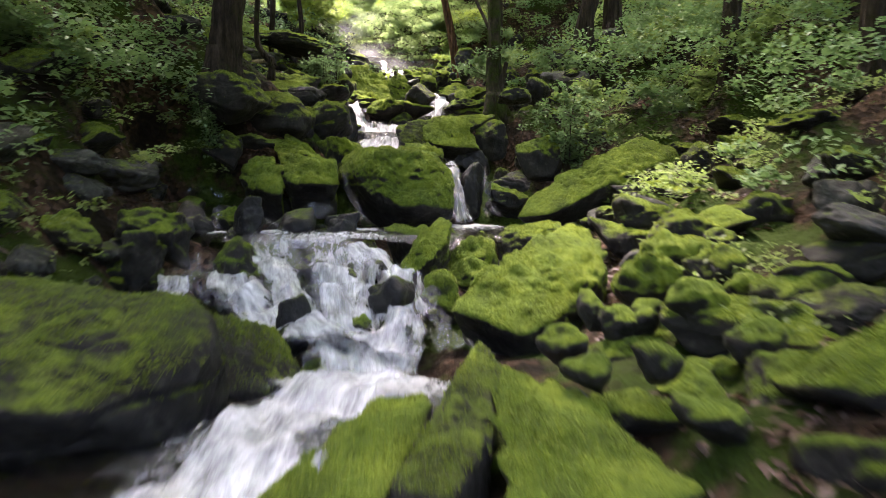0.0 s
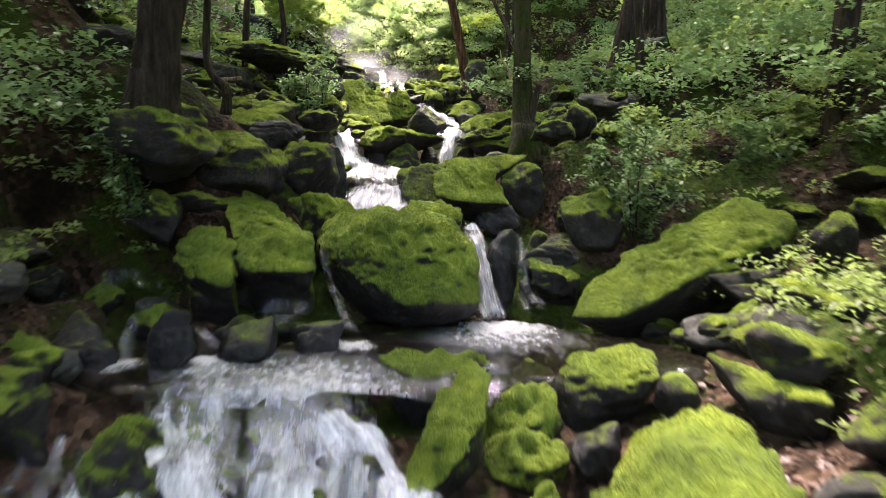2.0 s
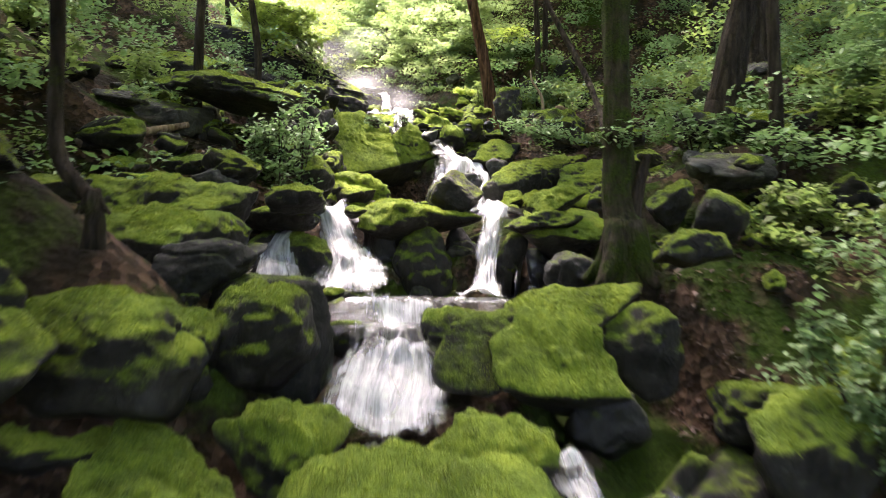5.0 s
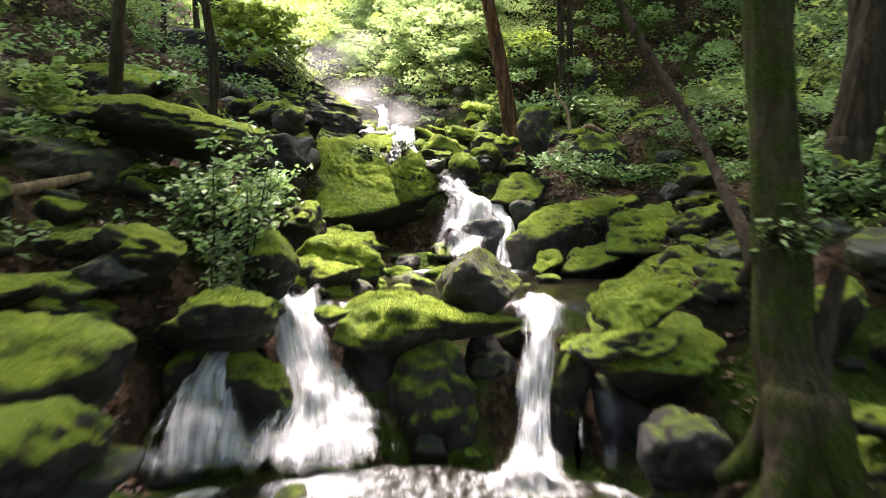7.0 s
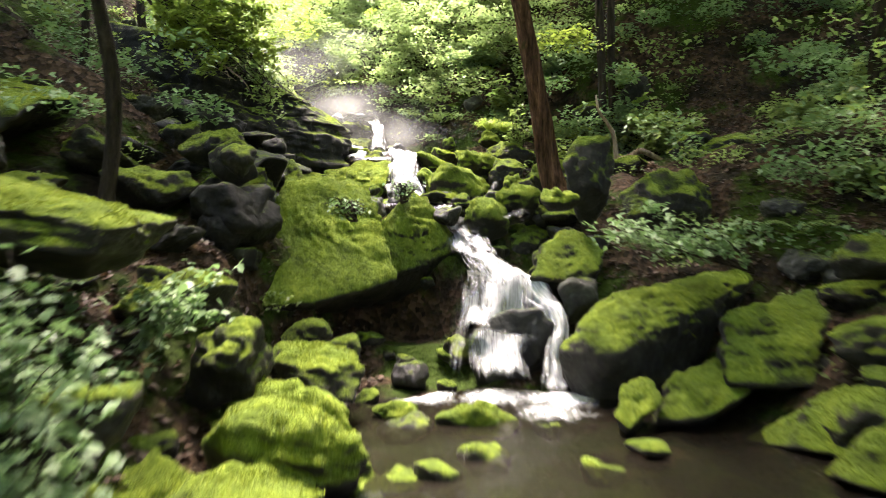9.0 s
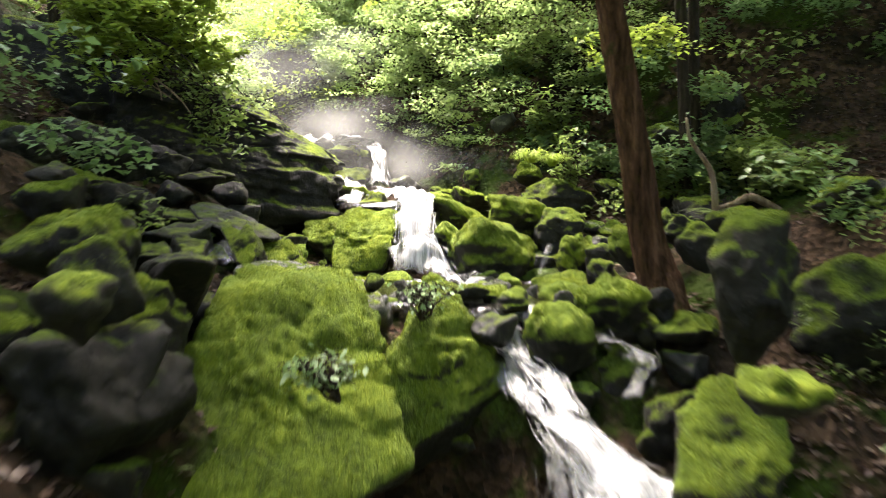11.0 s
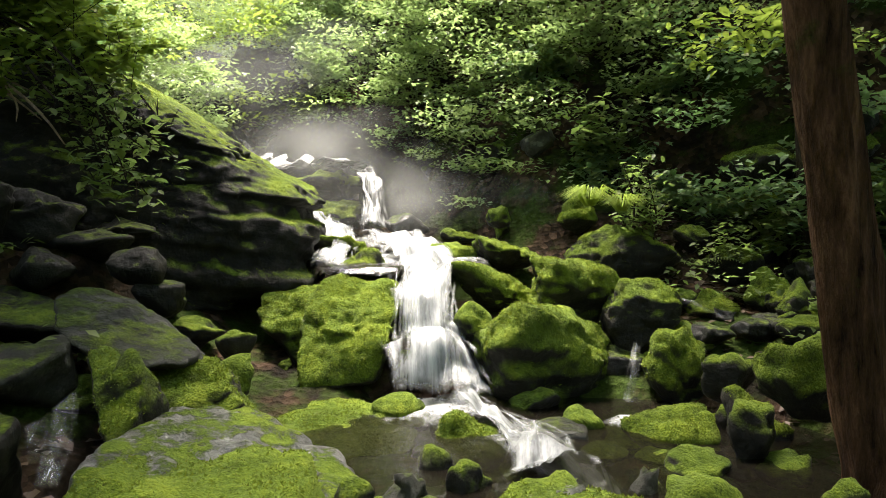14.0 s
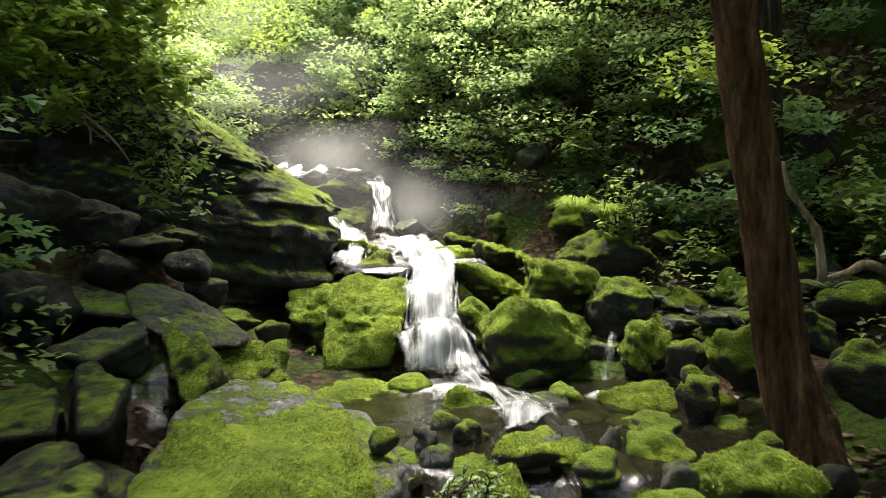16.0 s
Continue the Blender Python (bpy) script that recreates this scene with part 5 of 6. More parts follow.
fall([(0.43, 21.87, 6.17, 0.18), (0.57, 21.57, 6.10, 0.34), (0.76, 21.37, 6.11, 0.24)], M_THIN, "trickle")
fall([(-3.12, 19.66, 5.98, 0.30), (-2.91, 19.26, 5.95, 0.24), (-2.74, 18.86, 5.93, 0.16)], M_THIN, "trickle")


for foot in TREE_FEET:
    FEET.extend([foot] * 4)


# ---------------------------------------------------------------- ground
BED = [(-60, -2.0), (-3.05, 0.30), (1.94, 0.25), (3.94, 0.25), (4.96, 0.45), (5.98, 0.75), (6.45, 0.95), (6.7, 1.2), (8.79, 1.2), (9.21, 1.4), (9.85, 2.1), (10.67, 2.4),
       (11.08, 2.55), (12.68, 2.55), (13.22, 3.3), (13.5, 3.72), (15.94, 3.72), (16.35, 3.7), (17.3, 3.9), (17.9, 4.4), (18.71, 4.95), (19.05, 5.42), (19.73, 5.5), (20.83, 5.5), (21.46, 5.8),
       (22.07, 6.0), (23.68, 6.2), (24.32, 6.8), (26.37, 7.8), (30.47, 9.6), (45, 17.0), (70, 30.0), (400, 60.0)]
MID = [(-60, -0.6), (5, -0.6), (9, -0.5), (13, -0.7), (16, -0.3), (18.5, -0.6), (20.5, -1.2), (22, -1.6), (24.5, -2.6), (28, -5.0), (33, -8.0), (400, -30.0)]
HALF_WIDTH = [(-60, 1.6), (4, 1.3), (8, 2.0), (10, 1.2), (12, 1.6), (15, 1.6), (17.5, 0.7), (20, 1.3), (22, 1.4), (25, 1.0), (400, 1.0)]
RISE_LEFT = [(-60, 0.55), (4, 0.6), (8, 1.15), (10, 0.95), (12, 0.75), (15, 0.6), (18, 0.55), (20, 0.55), (23, 0.85), (400, 0.8)]
RISE_RIGHT = [(-60, 0.4), (6, 0.45), (9.5, 0.5), (13, 0.38), (16, 0.45), (19, 0.30), (22.2, 0.25), (24, 0.75), (27, 1.0), (400, 0.9)]
# pools: x, y, level, half width, half length
LEVELS = [(-0.4, 2.4, 0.38, 1.6, 2.2), (-0.9, 8.0, 1.31, 3.0, 1.3), (-0.5, 10.0, 2.28, 0.9, 0.45), (-1.0, 11.8, 2.92, 1.8, 1.05), (-0.3, 15.4, 3.88, 2.1, 1.9),
          (-0.8, 20.2, 5.60, 1.8, 1.15), (-1.8, 22.9, 6.47, 0.9, 1.0)]


def at_y(table, y):
    t = np.array(table)
    return np.interp(y, t[:, 0], t[:, 1])


def base_ground(x, y):
    dx = x - at_y(MID, y)
    over = np.maximum(0, np.abs(dx) - at_y(HALF_WIDTH, y))
    rise = np.where(dx < 0, at_y(RISE_LEFT, y), at_y(RISE_RIGHT, y))
    lift = rise * over
    lift = np.where(over > 6, rise * 6 + (over - 6) * 0.55, lift)
    lift = np.where(over > 40, rise * 6 + 34 * 0.55 + (over - 40) * 0.05, lift)
    return at_y(BED, y) + lift


_feet = np.array(FEET)
_lift = _feet[:, 2] - base_ground(_feet[:, 0], _feet[:, 1])


# dark hollows under overhanging rock
HOLLOWS = [(-1.45, 18.2, 4.15, 1.0, 0.8), (-1.5, 17.1, 3.95, 1.3, 0.95), (-3.3, 8.5, 1.75, 1.1, 0.9), (0.35, 12.9, 3.0, 0.6, 0.35), (0.75, 10.7, 2.3, 0.65, 0.8)]
RUN_ROWS = np.vstack([spline(points, 5 * len(points)) for points in RUNS])


def shaped_ground(x, y):
    """The ground's height: the valley's form, drawn to the feet of the boulders that lie on it."""
    x, y = np.atleast_1d(np.asarray(x, float)), np.atleast_1d(np.asarray(y, float))
    z = base_ground(x, y)
    total, weight = np.zeros_like(z), np.full_like(z, 0.35)
    for fx, fy, dz in zip(_feet[:, 0], _feet[:, 1], _lift):
        near = (np.abs(x - fx) < 2.2) & (np.abs(y - fy) < 2.2)
        if near.any():
            g = np.exp(-((x[near] - fx) ** 2 + (y[near] - fy) ** 2) / (2 * 0.42 ** 2))
            total[near] += g * dz
            weight[near] += g
    z = z + total / weight
    p = np.stack([x, y, np.zeros_like(x)], 1)
    dry = np.clip(np.abs(x - at_y(MID, y)) - at_y(HALF_WIDTH, y), 0, 1)
    z = z + (0.05 + 0.10 * dry) * fbm(p * 1.5, 5, 4) + 0.02 * vnoise(p * 9, 8)
    for fx, fy, fz, fw in RUN_ROWS:
        near = (np.abs(x - fx) < fw / 2 + 0.25) & (np.abs(y - fy) < 0.35)
        if near.any():
            g = np.clip(2.5 - 2.0 * np.abs(x[near] - fx) / (fw / 2 + 0.12), 0, 1) * np.clip(2 - np.abs(y[near] - fy) / 0.17, 0, 1)
            z[near] += (np.minimum(z[near], fz - 0.10) - z[near]) * g
    for px, py, pz, rx, ry in LEVELS + HOLLOWS:
        inside = 1 - np.clip(np.sqrt(((x - px) / rx) ** 2 + ((y - py) / ry) ** 2) * 1.25 - 0.25, 0, 1)
        sunk = np.minimum(z, pz - 0.10 - 0.06 * vnoise(p * 3, 21))
        z = z + (sunk - z) * np.clip(inside * 3, 0, 1)
    return z


def spread(lo, hi, core_lo, core_hi, fine, count):
    a = core_lo - (core_lo - lo) * np.linspace(1, 0, count) ** 2.2
    b = np.arange(core_lo, core_hi, fine)
    c = core_hi + (hi - core_hi) * np.linspace(0, 1, count) ** 2.2
    return np.unique(np.concatenate([a, b, c]).round(4))


gx, gy = spread(-300, 300, -7, 7, 0.09, 40), spread(-300, 400, -2, 31, 0.09, 40)
GX, GY = np.meshgrid(gx, gy)
GZ = shaped_ground(GX.ravel(), GY.ravel())
_n, _m = len(gx), len(gy)
_i = np.arange(_n * _m).reshape(_m, _n)
_f = np.stack([_i[:-1, :-1], _i[:-1, 1:], _i[1:, 1:], _i[1:, :-1]], -1).reshape(-1, 4)
ground = mesh_object("ground", np.stack([GX.ravel(), GY.ravel(), GZ], 1), _f, M_SOIL)
_grid = GZ.reshape(_m, _n)


def ground_height(x, y):
    """Height of the finished ground sheet at places."""
    x, y = np.atleast_1d(np.asarray(x, float)), np.atleast_1d(np.asarray(y, float))
    i = np.clip(np.searchsorted(gx, x) - 1, 0, _n - 2)
    j = np.clip(np.searchsorted(gy, y) - 1, 0, _m - 2)
    u = (x - gx[i]) / (gx[i + 1] - gx[i])
    v = (y - gy[j]) / (gy[j + 1] - gy[j])
    return (_grid[j, i] * (1 - u) + _grid[j, i + 1] * u) * (1 - v) + (_grid[j + 1, i] * (1 - u) + _grid[j + 1, i + 1] * u) * v


tagged(ground, "steep forest floor of dark soil, dead leaves and moss", "ground", kind="structure")


# ---------------------------------------------------------------- water
def pool(x, y, z, rx, ry, seed, slope=0.0, churn=()):
    """A sheet of water round (x, y); churn: places (x, y, radius) where a fall foams it."""
    nx, ny = max(8, int(rx * 2 / 0.05)), max(8, int(ry * 2 / 0.05))
    X, Y = np.meshgrid(np.linspace(x - rx, x + rx, nx), np.linspace(y - ry, y + ry, ny))
    X, Y = X.ravel(), Y.ravel()
    p = np.stack([X, Y, np.zeros_like(X)], 1)
    body = np.zeros_like(X)
    for cx, cy, r, *strong in churn:
        body = np.maximum(body, (strong[0] if strong else 1.0) * np.exp(-(((X - cx) ** 2 + ((Y - cy) * 1.1) ** 2) / r ** 2)))
    Z = z + slope * (Y - y) + 0.008 * fbm(p * 6, seed, 3) + body * (0.02 + 0.03 * np.abs(fbm(p * 9, seed + 4, 3)))
    rim = ((X - x) / rx) ** 2 + ((Y - y) / ry) ** 2 + 0.22 * vnoise(p * 1.7, seed) + 0.08 * vnoise(p * 6, seed + 1)
    Z = Z - 0.14 * np.clip((rim - 0.78) / 0.22, 0, 1) ** 2
    i = np.arange(nx * ny).reshape(ny, nx)
    keep = rim < 1
    f = np.stack([i[:-1, :-1], i[:-1, 1:], i[1:, 1:], i[1:, :-1]], -1).reshape(-1, 4)
    f = f[keep[f].all(1)]
    ob = mesh_object("water", np.stack([X, Y, Z], 1), f, M_POOL, body=body)
    return tagged(ob, "dark clear stream water with white foam below the falls", "water", kind="structure")


CHURN = [[(-0.5, 4.1, 1.0), (-0.8, 2.9, 0.9, 0.8)], [(0.4, 8.68, 0.75), (0.3, 8.3, 1.1, 0.78), (-1.0, 8.0, 0.3), (-2.0, 7.5, 0.3), (-2.7, 7.4, 0.3), (-1.2, 7.0, 1.3, 0.80), (-0.2, 7.4, 1.0, 0.66), (-1.9, 7.3, 0.6, 0.8), (0.9, 7.8, 1.2, 0.42), (-2.4, 7.8, 1.0, 0.48)],
         [(-1.0, 9.95, 0.35)], [(-1.5, 12.5, 0.5), (-2.3, 12.4, 0.35), (-0.25, 12.5, 0.45), (0.3, 12.4, 0.25), (-1.0, 12.3, 1.3, 0.62), (-1.0, 11.4, 0.9, 0.58)],
         [(0.05, 16.75, 0.45), (-0.5, 16.8, 0.40), (-1.1, 16.8, 0.35), (-0.1, 16.35, 0.45, 0.75), (-1.9, 13.9, 0.25), (0.0, 13.7, 0.25)],
         [(-1.5, 20.95, 0.5, 0.9), (-1.0, 20.4, 0.4, 0.75), (-0.9, 19.8, 0.7, 0.50), (-0.3, 20.6, 0.22), (-2.6, 20.5, 0.25)], [(-1.8, 22.9, 1.2, 0.9)]]
for k, (level, churn) in enumerate(zip(LEVELS, CHURN)):
    pool(*level, k + 2, 0.04 if k in (1, 6) else 0.0, churn)


# ---------------------------------------------------------------- trees
def part(name, arrays, material, parent, label=""):
    return mesh_object(name, arrays[0], arrays[1], material, parent, label=label)


def tree(points, material, label, height=9.0, crown=(0, 0), leaf=None, count=0, radius=2.0, seed=0, low=0.55, roots=True, size=0.16):
    """A tree whose trunk follows (x, y, z, radius) rows and goes on upward; count leaves in a crown of clumps about its top."""
    rng = np.random.default_rng(seed + 11)
    p = [tuple(q) for q in points]
    a, b = np.array(p[-2]), np.array(p[-1])
    way = (b - a)[:3] / (b - a)[2]
    top = []
    for k in (0.35, 0.7, 1.0):
        z = b[2] + (height - (b[2] - p[0][2])) * k
        j = rng.normal(0, 0.12, 2)
        top.append((b[0] + way[0] * (z - b[2]) * 0.8 + j[0], b[1] + way[1] * (z - b[2]) * 0.8 + j[1], z, b[3] * (1 - 0.75 * k)))
    foot = (p[0][0], p[0][1], p[0][2] - 0.25, p[0][3] * 1.4)
    root = new("tree")
    root.location = p[0][:3]
    o = np.array(p[0][:3])
    line = [foot] + p + top
    v, f = tube_arrays(line, 40 if p[0][3] > 0.14 else 12, 90 if p[0][3] > 0.14 else 40, 0.16, seed)
    tr = part("trunk", (v - o, f), material, root)
    if roots:
        bits = []
        for k in range(5):
            g = k * 1.257 + rng.uniform(-0.3, 0.3)
            r0 = p[0][3]
            e = np.array([math.cos(g), math.sin(g)])
            pts = []
            for s, drop, rr in ((0.15, 1.6, 0.75), (0.65, 0.35, 0.62), (1.2, -0.35, 0.42), (1.9, -1.0, 0.2)):
                xy = np.array(p[0][:2]) + e * r0 * s
                pts.append((xy[0], xy[1], p[0][2] + drop * r0, r0 * rr))
            bits.append(tube_arrays(pts, 8, 12, 0.2, seed + k))
        v, f = join(bits)
        part("root_flare", (v - o, f), material, root)
    if count:
        tip = np.array(top[-1][:3]) + np.array([crown[0], crown[1], 0])
        bits, centres = [], []
        for k in range(9):
            g = rng.uniform(0, 2 * np.pi)
            rr = radius * math.sqrt(rng.uniform(0.1, 1))
            end = tip + np.array([math.cos(g) * rr, math.sin(g) * rr, rng.uniform(-low, 0.25) * radius])
            s = np.array(top[0][:3]) * 0.6 + np.array(top[1][:3]) * 0.4 + rng.normal(0, 0.1, 3)
            m = (s + end) / 2 + np.array([0, 0, 0.2])
            bits.append(tube_arrays([(*s, b[3] * 0.4), (*m, b[3] * 0.26), (*end, 0.012)], 6, 12, 0.1, seed + k))
            centres.append((m + end) / 2)
            centres.append(end)
        v, f = join(bits)
        part("branchwork", (v - o, f), material, root)
        centres = np.array(centres)
        count = count // 2
        pick = rng.integers(0, len(centres), count)
        c = centres[pick] + rng.normal(0, 1, (count, 3)) * np.array([0.42, 0.42, 0.22]) * radius * 0.55
        v, f = leaves(c, size * 1.4, rng, plain=True)
        part("crown", (v - o, f), leaf or M_LEAF, root)
    return tagged(root, label, "tree", "trees of the valley")


tree([(-3.10, 9.01, 3.41, 0.24), (-3.00, 9.07, 4.60, 0.22)], M_BARK, "thick dark forest tree rooted on the rocky bank", 10, (-1.5, 0), M_LEAF, 5000, 2.6, 1)
tree([(-2.61, 9.73, 3.81, 0.05), (-2.81, 9.75, 4.13, 0.045), (-2.81, 9.79, 4.92, 0.04)], M_BARK, "thin young tree with a curved foot", 6, (-0.5, 0), M_LEAF, 1500, 1.2, 2)
tree([(0.97, 11.71, 3.37, 0.20), (0.94, 11.85, 4.04, 0.14), (0.98, 12.14, 5.75, 0.12)], M_MOSS_BARK, "moss-covered tree with a flared foot above the falls", 9, (0.2, 2.6), M_LEAF, 6000, 1.5, 3)
tree([(0.54, 19.64, 5.50, 0.17), (0.38, 19.68, 6.31, 0.125), (0.07, 19.56, 7.95, 0.10)], M_RED_BARK, "leaning red-brown tree trunk beside the pool", 9, (1.8, 1.2), M_LEAF, 6000, 1.5, 4)
tree([(1.87, 22.60, 6.55, 0.085), (1.80, 22.70, 9.00, 0.07)], M_BARK, "thin dark tree on the wooded slope", 8, (0.5, 0), M_LEAF, 2500, 1.6, 5)
tree([(2.09, 22.80, 6.65, 0.075), (2.05, 22.90, 9.10, 0.065)], M_BARK, "thin dark tree on the wooded slope", 8, (1, 0.5), M_LEAF, 2500, 1.6, 6)
tree([(1.00, 12.37, 4.41, 0.04), (0.97, 13.22, 5.27, 0.035), (0.61, 13.77, 6.29, 0.03)], M_BARK, "slender leaning stem on the bank", 5, (0, 0), M_LEAF, 900, 1.0, 7, roots=False)
tree([(3.06, 13.15, 4.08, 0.08), (3.01, 13.26, 6.11, 0.07)], M_BARK, "thin dark tree on the wooded slope", 8, (2.2, 0), M_LEAF, 3000, 1.8, 8)
tree([(3.05, 14.73, 5.0, 0.18), (3.42, 14.79, 6.67, 0.17)], M_BARK, "leaning dark tree on the wooded slope", 9, (2.6, 3.2), M_LEAF, 6000, 2.2, 9)
tree([(-3.97, 14.81, 5.0, 0.07), (-3.91, 14.89, 6.67, 0.06)], M_BARK, "thin dark tree on the rocky bank", 8, (-2.0, 1.5), M_LEAF_YELLOW, 7000, 1.6, 10)
tree([(-5.92, 20.35, 7.2, 0.06), (-5.86, 20.39, 8.50, 0.05)], M_BARK, "thin dark tree on the rocky bank", 7, (0, 0), M_LEAF_YELLOW, 1200, 1.8, 11)
tree([(-5.96, 22.38, 7.9, 0.08), (-6.07, 22.43, 9.20, 0.06)], M_BARK, "thin dark tree on the rocky bank", 7, (1.2, -0.5), M_LEAF_YELLOW, 4000, 2.0, 12)
tree([(-6.99, 18.33, 7.0, 0.16), (-6.97, 18.36, 7.90, 0.14)], M_BARK, "dark tree on the rocky bank", 9, (0, 0), M_LEAF, 4000, 2.4, 13)
tree([(-5.76, 13.20, 4.89, 0.09), (-5.80, 13.25, 6.02, 0.08)], M_BARK, "dark tree on the rocky bank", 8, (0, 0), M_LEAF, 3500, 2.2, 14)
tree([(-3.82, 16.9, 5.4, 0.07), (-3.72, 16.9, 6.54, 0.06)], M_BARK, "thin dark tree on the rocky bank", 7, (-1.2, 0), M_LEAF_YELLOW, 1500, 1.7, 15)
tree([(4.28, 16.26, 6.03, 0.23), (4.28, 16.31, 7.06, 0.21)], M_BARK, "thick dark tree on the wooded slope", 10, (2.0, 3.0), M_LEAF, 5000, 2.6, 16)
# four trees added beside the lower stream; their crowns block sky
tree([(-5.6, 5.2, 3.4, 0.16), (-5.6, 5.2, 5, 0.14)], M_BARK, "dark tree on the rocky bank", 9, (0, 0), M_LEAF, 4000, 2.6, 17)
tree([(5.0, 7.5, 3.0, 0.16), (5.1, 7.5, 5, 0.14)], M_BARK, "dark tree on the wooded slope", 9, (0, 0), M_LEAF, 4000, 2.6, 18)
tree([(4.6, 1.5, 1.9, 0.16), (4.6, 1.5, 4, 0.14)], M_BARK, "dark tree on the wooded slope", 9, (0, 0), M_LEAF, 4000, 2.6, 19)
tree([(-5.0, 0.5, 2.2, 0.16), (-5.0, 0.5, 4, 0.14)], M_BARK, "dark tree on the rocky bank", 9, (0, 0), M_LEAF, 4000, 2.6, 20)
# canopy trees added along the banks; their crowns, above the view, shape the light
for k, (x, y, cx, cy, r, n) in enumerate([(4.2, 27.0, 1.4, -0.4, 2.2, 5000), (-7.4, 23.0, 0.2, -0.4, 2.0, 5000), (-8.6, 27.4, -1.4, 0.2, 2.2, 6000), (5.6, 24.2, -1.2, -0.6, 2.4, 6000), (5.5, 21.0, -1.0, 0.6, 2.4, 3500), (-6.6, 10.2, -0.5, -0.5, 2.2, 3500),
                                          (4.6, 10.4, 1.6, 0.6, 2.2, 3000), (-4.6, 5.6, 2.0, 0.4, 2.0, 3500), (3.4, 4.6, -1.6, 1.0, 2.2, 3500), (7.5, 13.0, 0, 0, 2.6, 3000), (8.0, 18.5, 0, 0, 2.6, 3000),
                                          (-8.5, 15.5, 0, 0, 2.6, 3000), (6.5, 24.0, 0, 0, 2.4, 3000)]):
    z = float(ground_height(x, y)[0])
    tree([(x, y, z, 0.15), (x + 0.1, y, z + 2.0, 0.12)], M_BARK, "tall dark tree added on the valley side for its crown's shade", 8.5, (cx, cy), M_LEAF, n, r, 60 + k)


# broken stub, fallen log, dead branch
def wood(name, rows, material, label, category, rough=0.15):
    v, f = tube_arrays(rows, 10, 26, rough, len(label))
    o = np.array(rows[0][:3])
    ob = mesh_object(name, v - o, f, material)
    ob.location = o
    return tagged(ob, label, category)


wood("bare_twig", [(-4.73, 21.20, 8.02, 0.006), (-4.44, 21.10, 7.76, 0.010), (-4.24, 21.10, 7.63, 0.008), (-4.00, 21.00, 7.47, 0.004)], M_DEADWOOD, "thin bare twig hanging before the dark cliff", "twig", 0.05)
wood("bare_twig", [(-4.62, 21.20, 7.93, 0.005), (-4.39, 21.10, 7.81, 0.008), (-4.18, 21.10, 7.70, 0.006), (-4.06, 21.00, 7.66, 0.003)], M_DEADWOOD, "thin bare twig hanging before the dark cliff", "twig", 0.05)
wood("bare_twig", [(-4.29, 20.90, 7.78, 0.008), (-4.05, 20.90, 7.60, 0.010), (-3.84, 20.80, 7.43, 0.008), (-3.74, 20.80, 7.29, 0.004)], M_DEADWOOD, "thin bare twig hanging before the dark cliff", "twig", 0.05)
wood("bare_twig", [(-4.16, 20.90, 7.67, 0.005), (-4.09, 20.90, 7.55, 0.006), (-4.03, 20.80, 7.43, 0.003)], M_DEADWOOD, "thin bare twig hanging before the dark cliff", "twig", 0.05)
wood("tree_stub", [(1.03, 11.74, 3.50, 0.07), (1.07, 11.74, 3.93, 0.06), (1.16, 11.76, 4.30, 0.045)], M_BARK, "broken dark tree stub on the bank", "stump", 0.3)
wood("fallen_log", [(-4.67, 13.20, 4.58, 0.060), (-4.37, 13.60, 4.73, 0.055), (-4.14, 13.90, 4.82, 0.050), (-3.84, 14.20, 4.94, 0.035)], M_DEADWOOD, "weathered fallen log lying across the rocky bank", "log")
wood("dead_branch", [(1.51, 21.70, 7.39, 0.014), (1.54, 21.65, 7.14, 0.024), (1.67, 21.60, 6.92, 0.030), (1.77, 21.60, 6.73, 0.034), (1.81, 21.60, 6.43, 0.038), (1.83, 21.65, 6.33, 0.036)], M_DEADWOOD, "bare pale dead branch leaning on the slope", "branch")
wood("dead_branch", [(1.85, 21.60, 6.37, 0.020), (2.03, 21.60, 6.42, 0.030), (2.20, 21.60, 6.49, 0.044), (2.40, 21.60, 6.41, 0.040), (2.78, 21.60, 6.19, 0.034), (3.32, 21.70, 5.82, 0.022)], M_DEADWOOD, "bare pale dead branch lying on the slope", "branch")


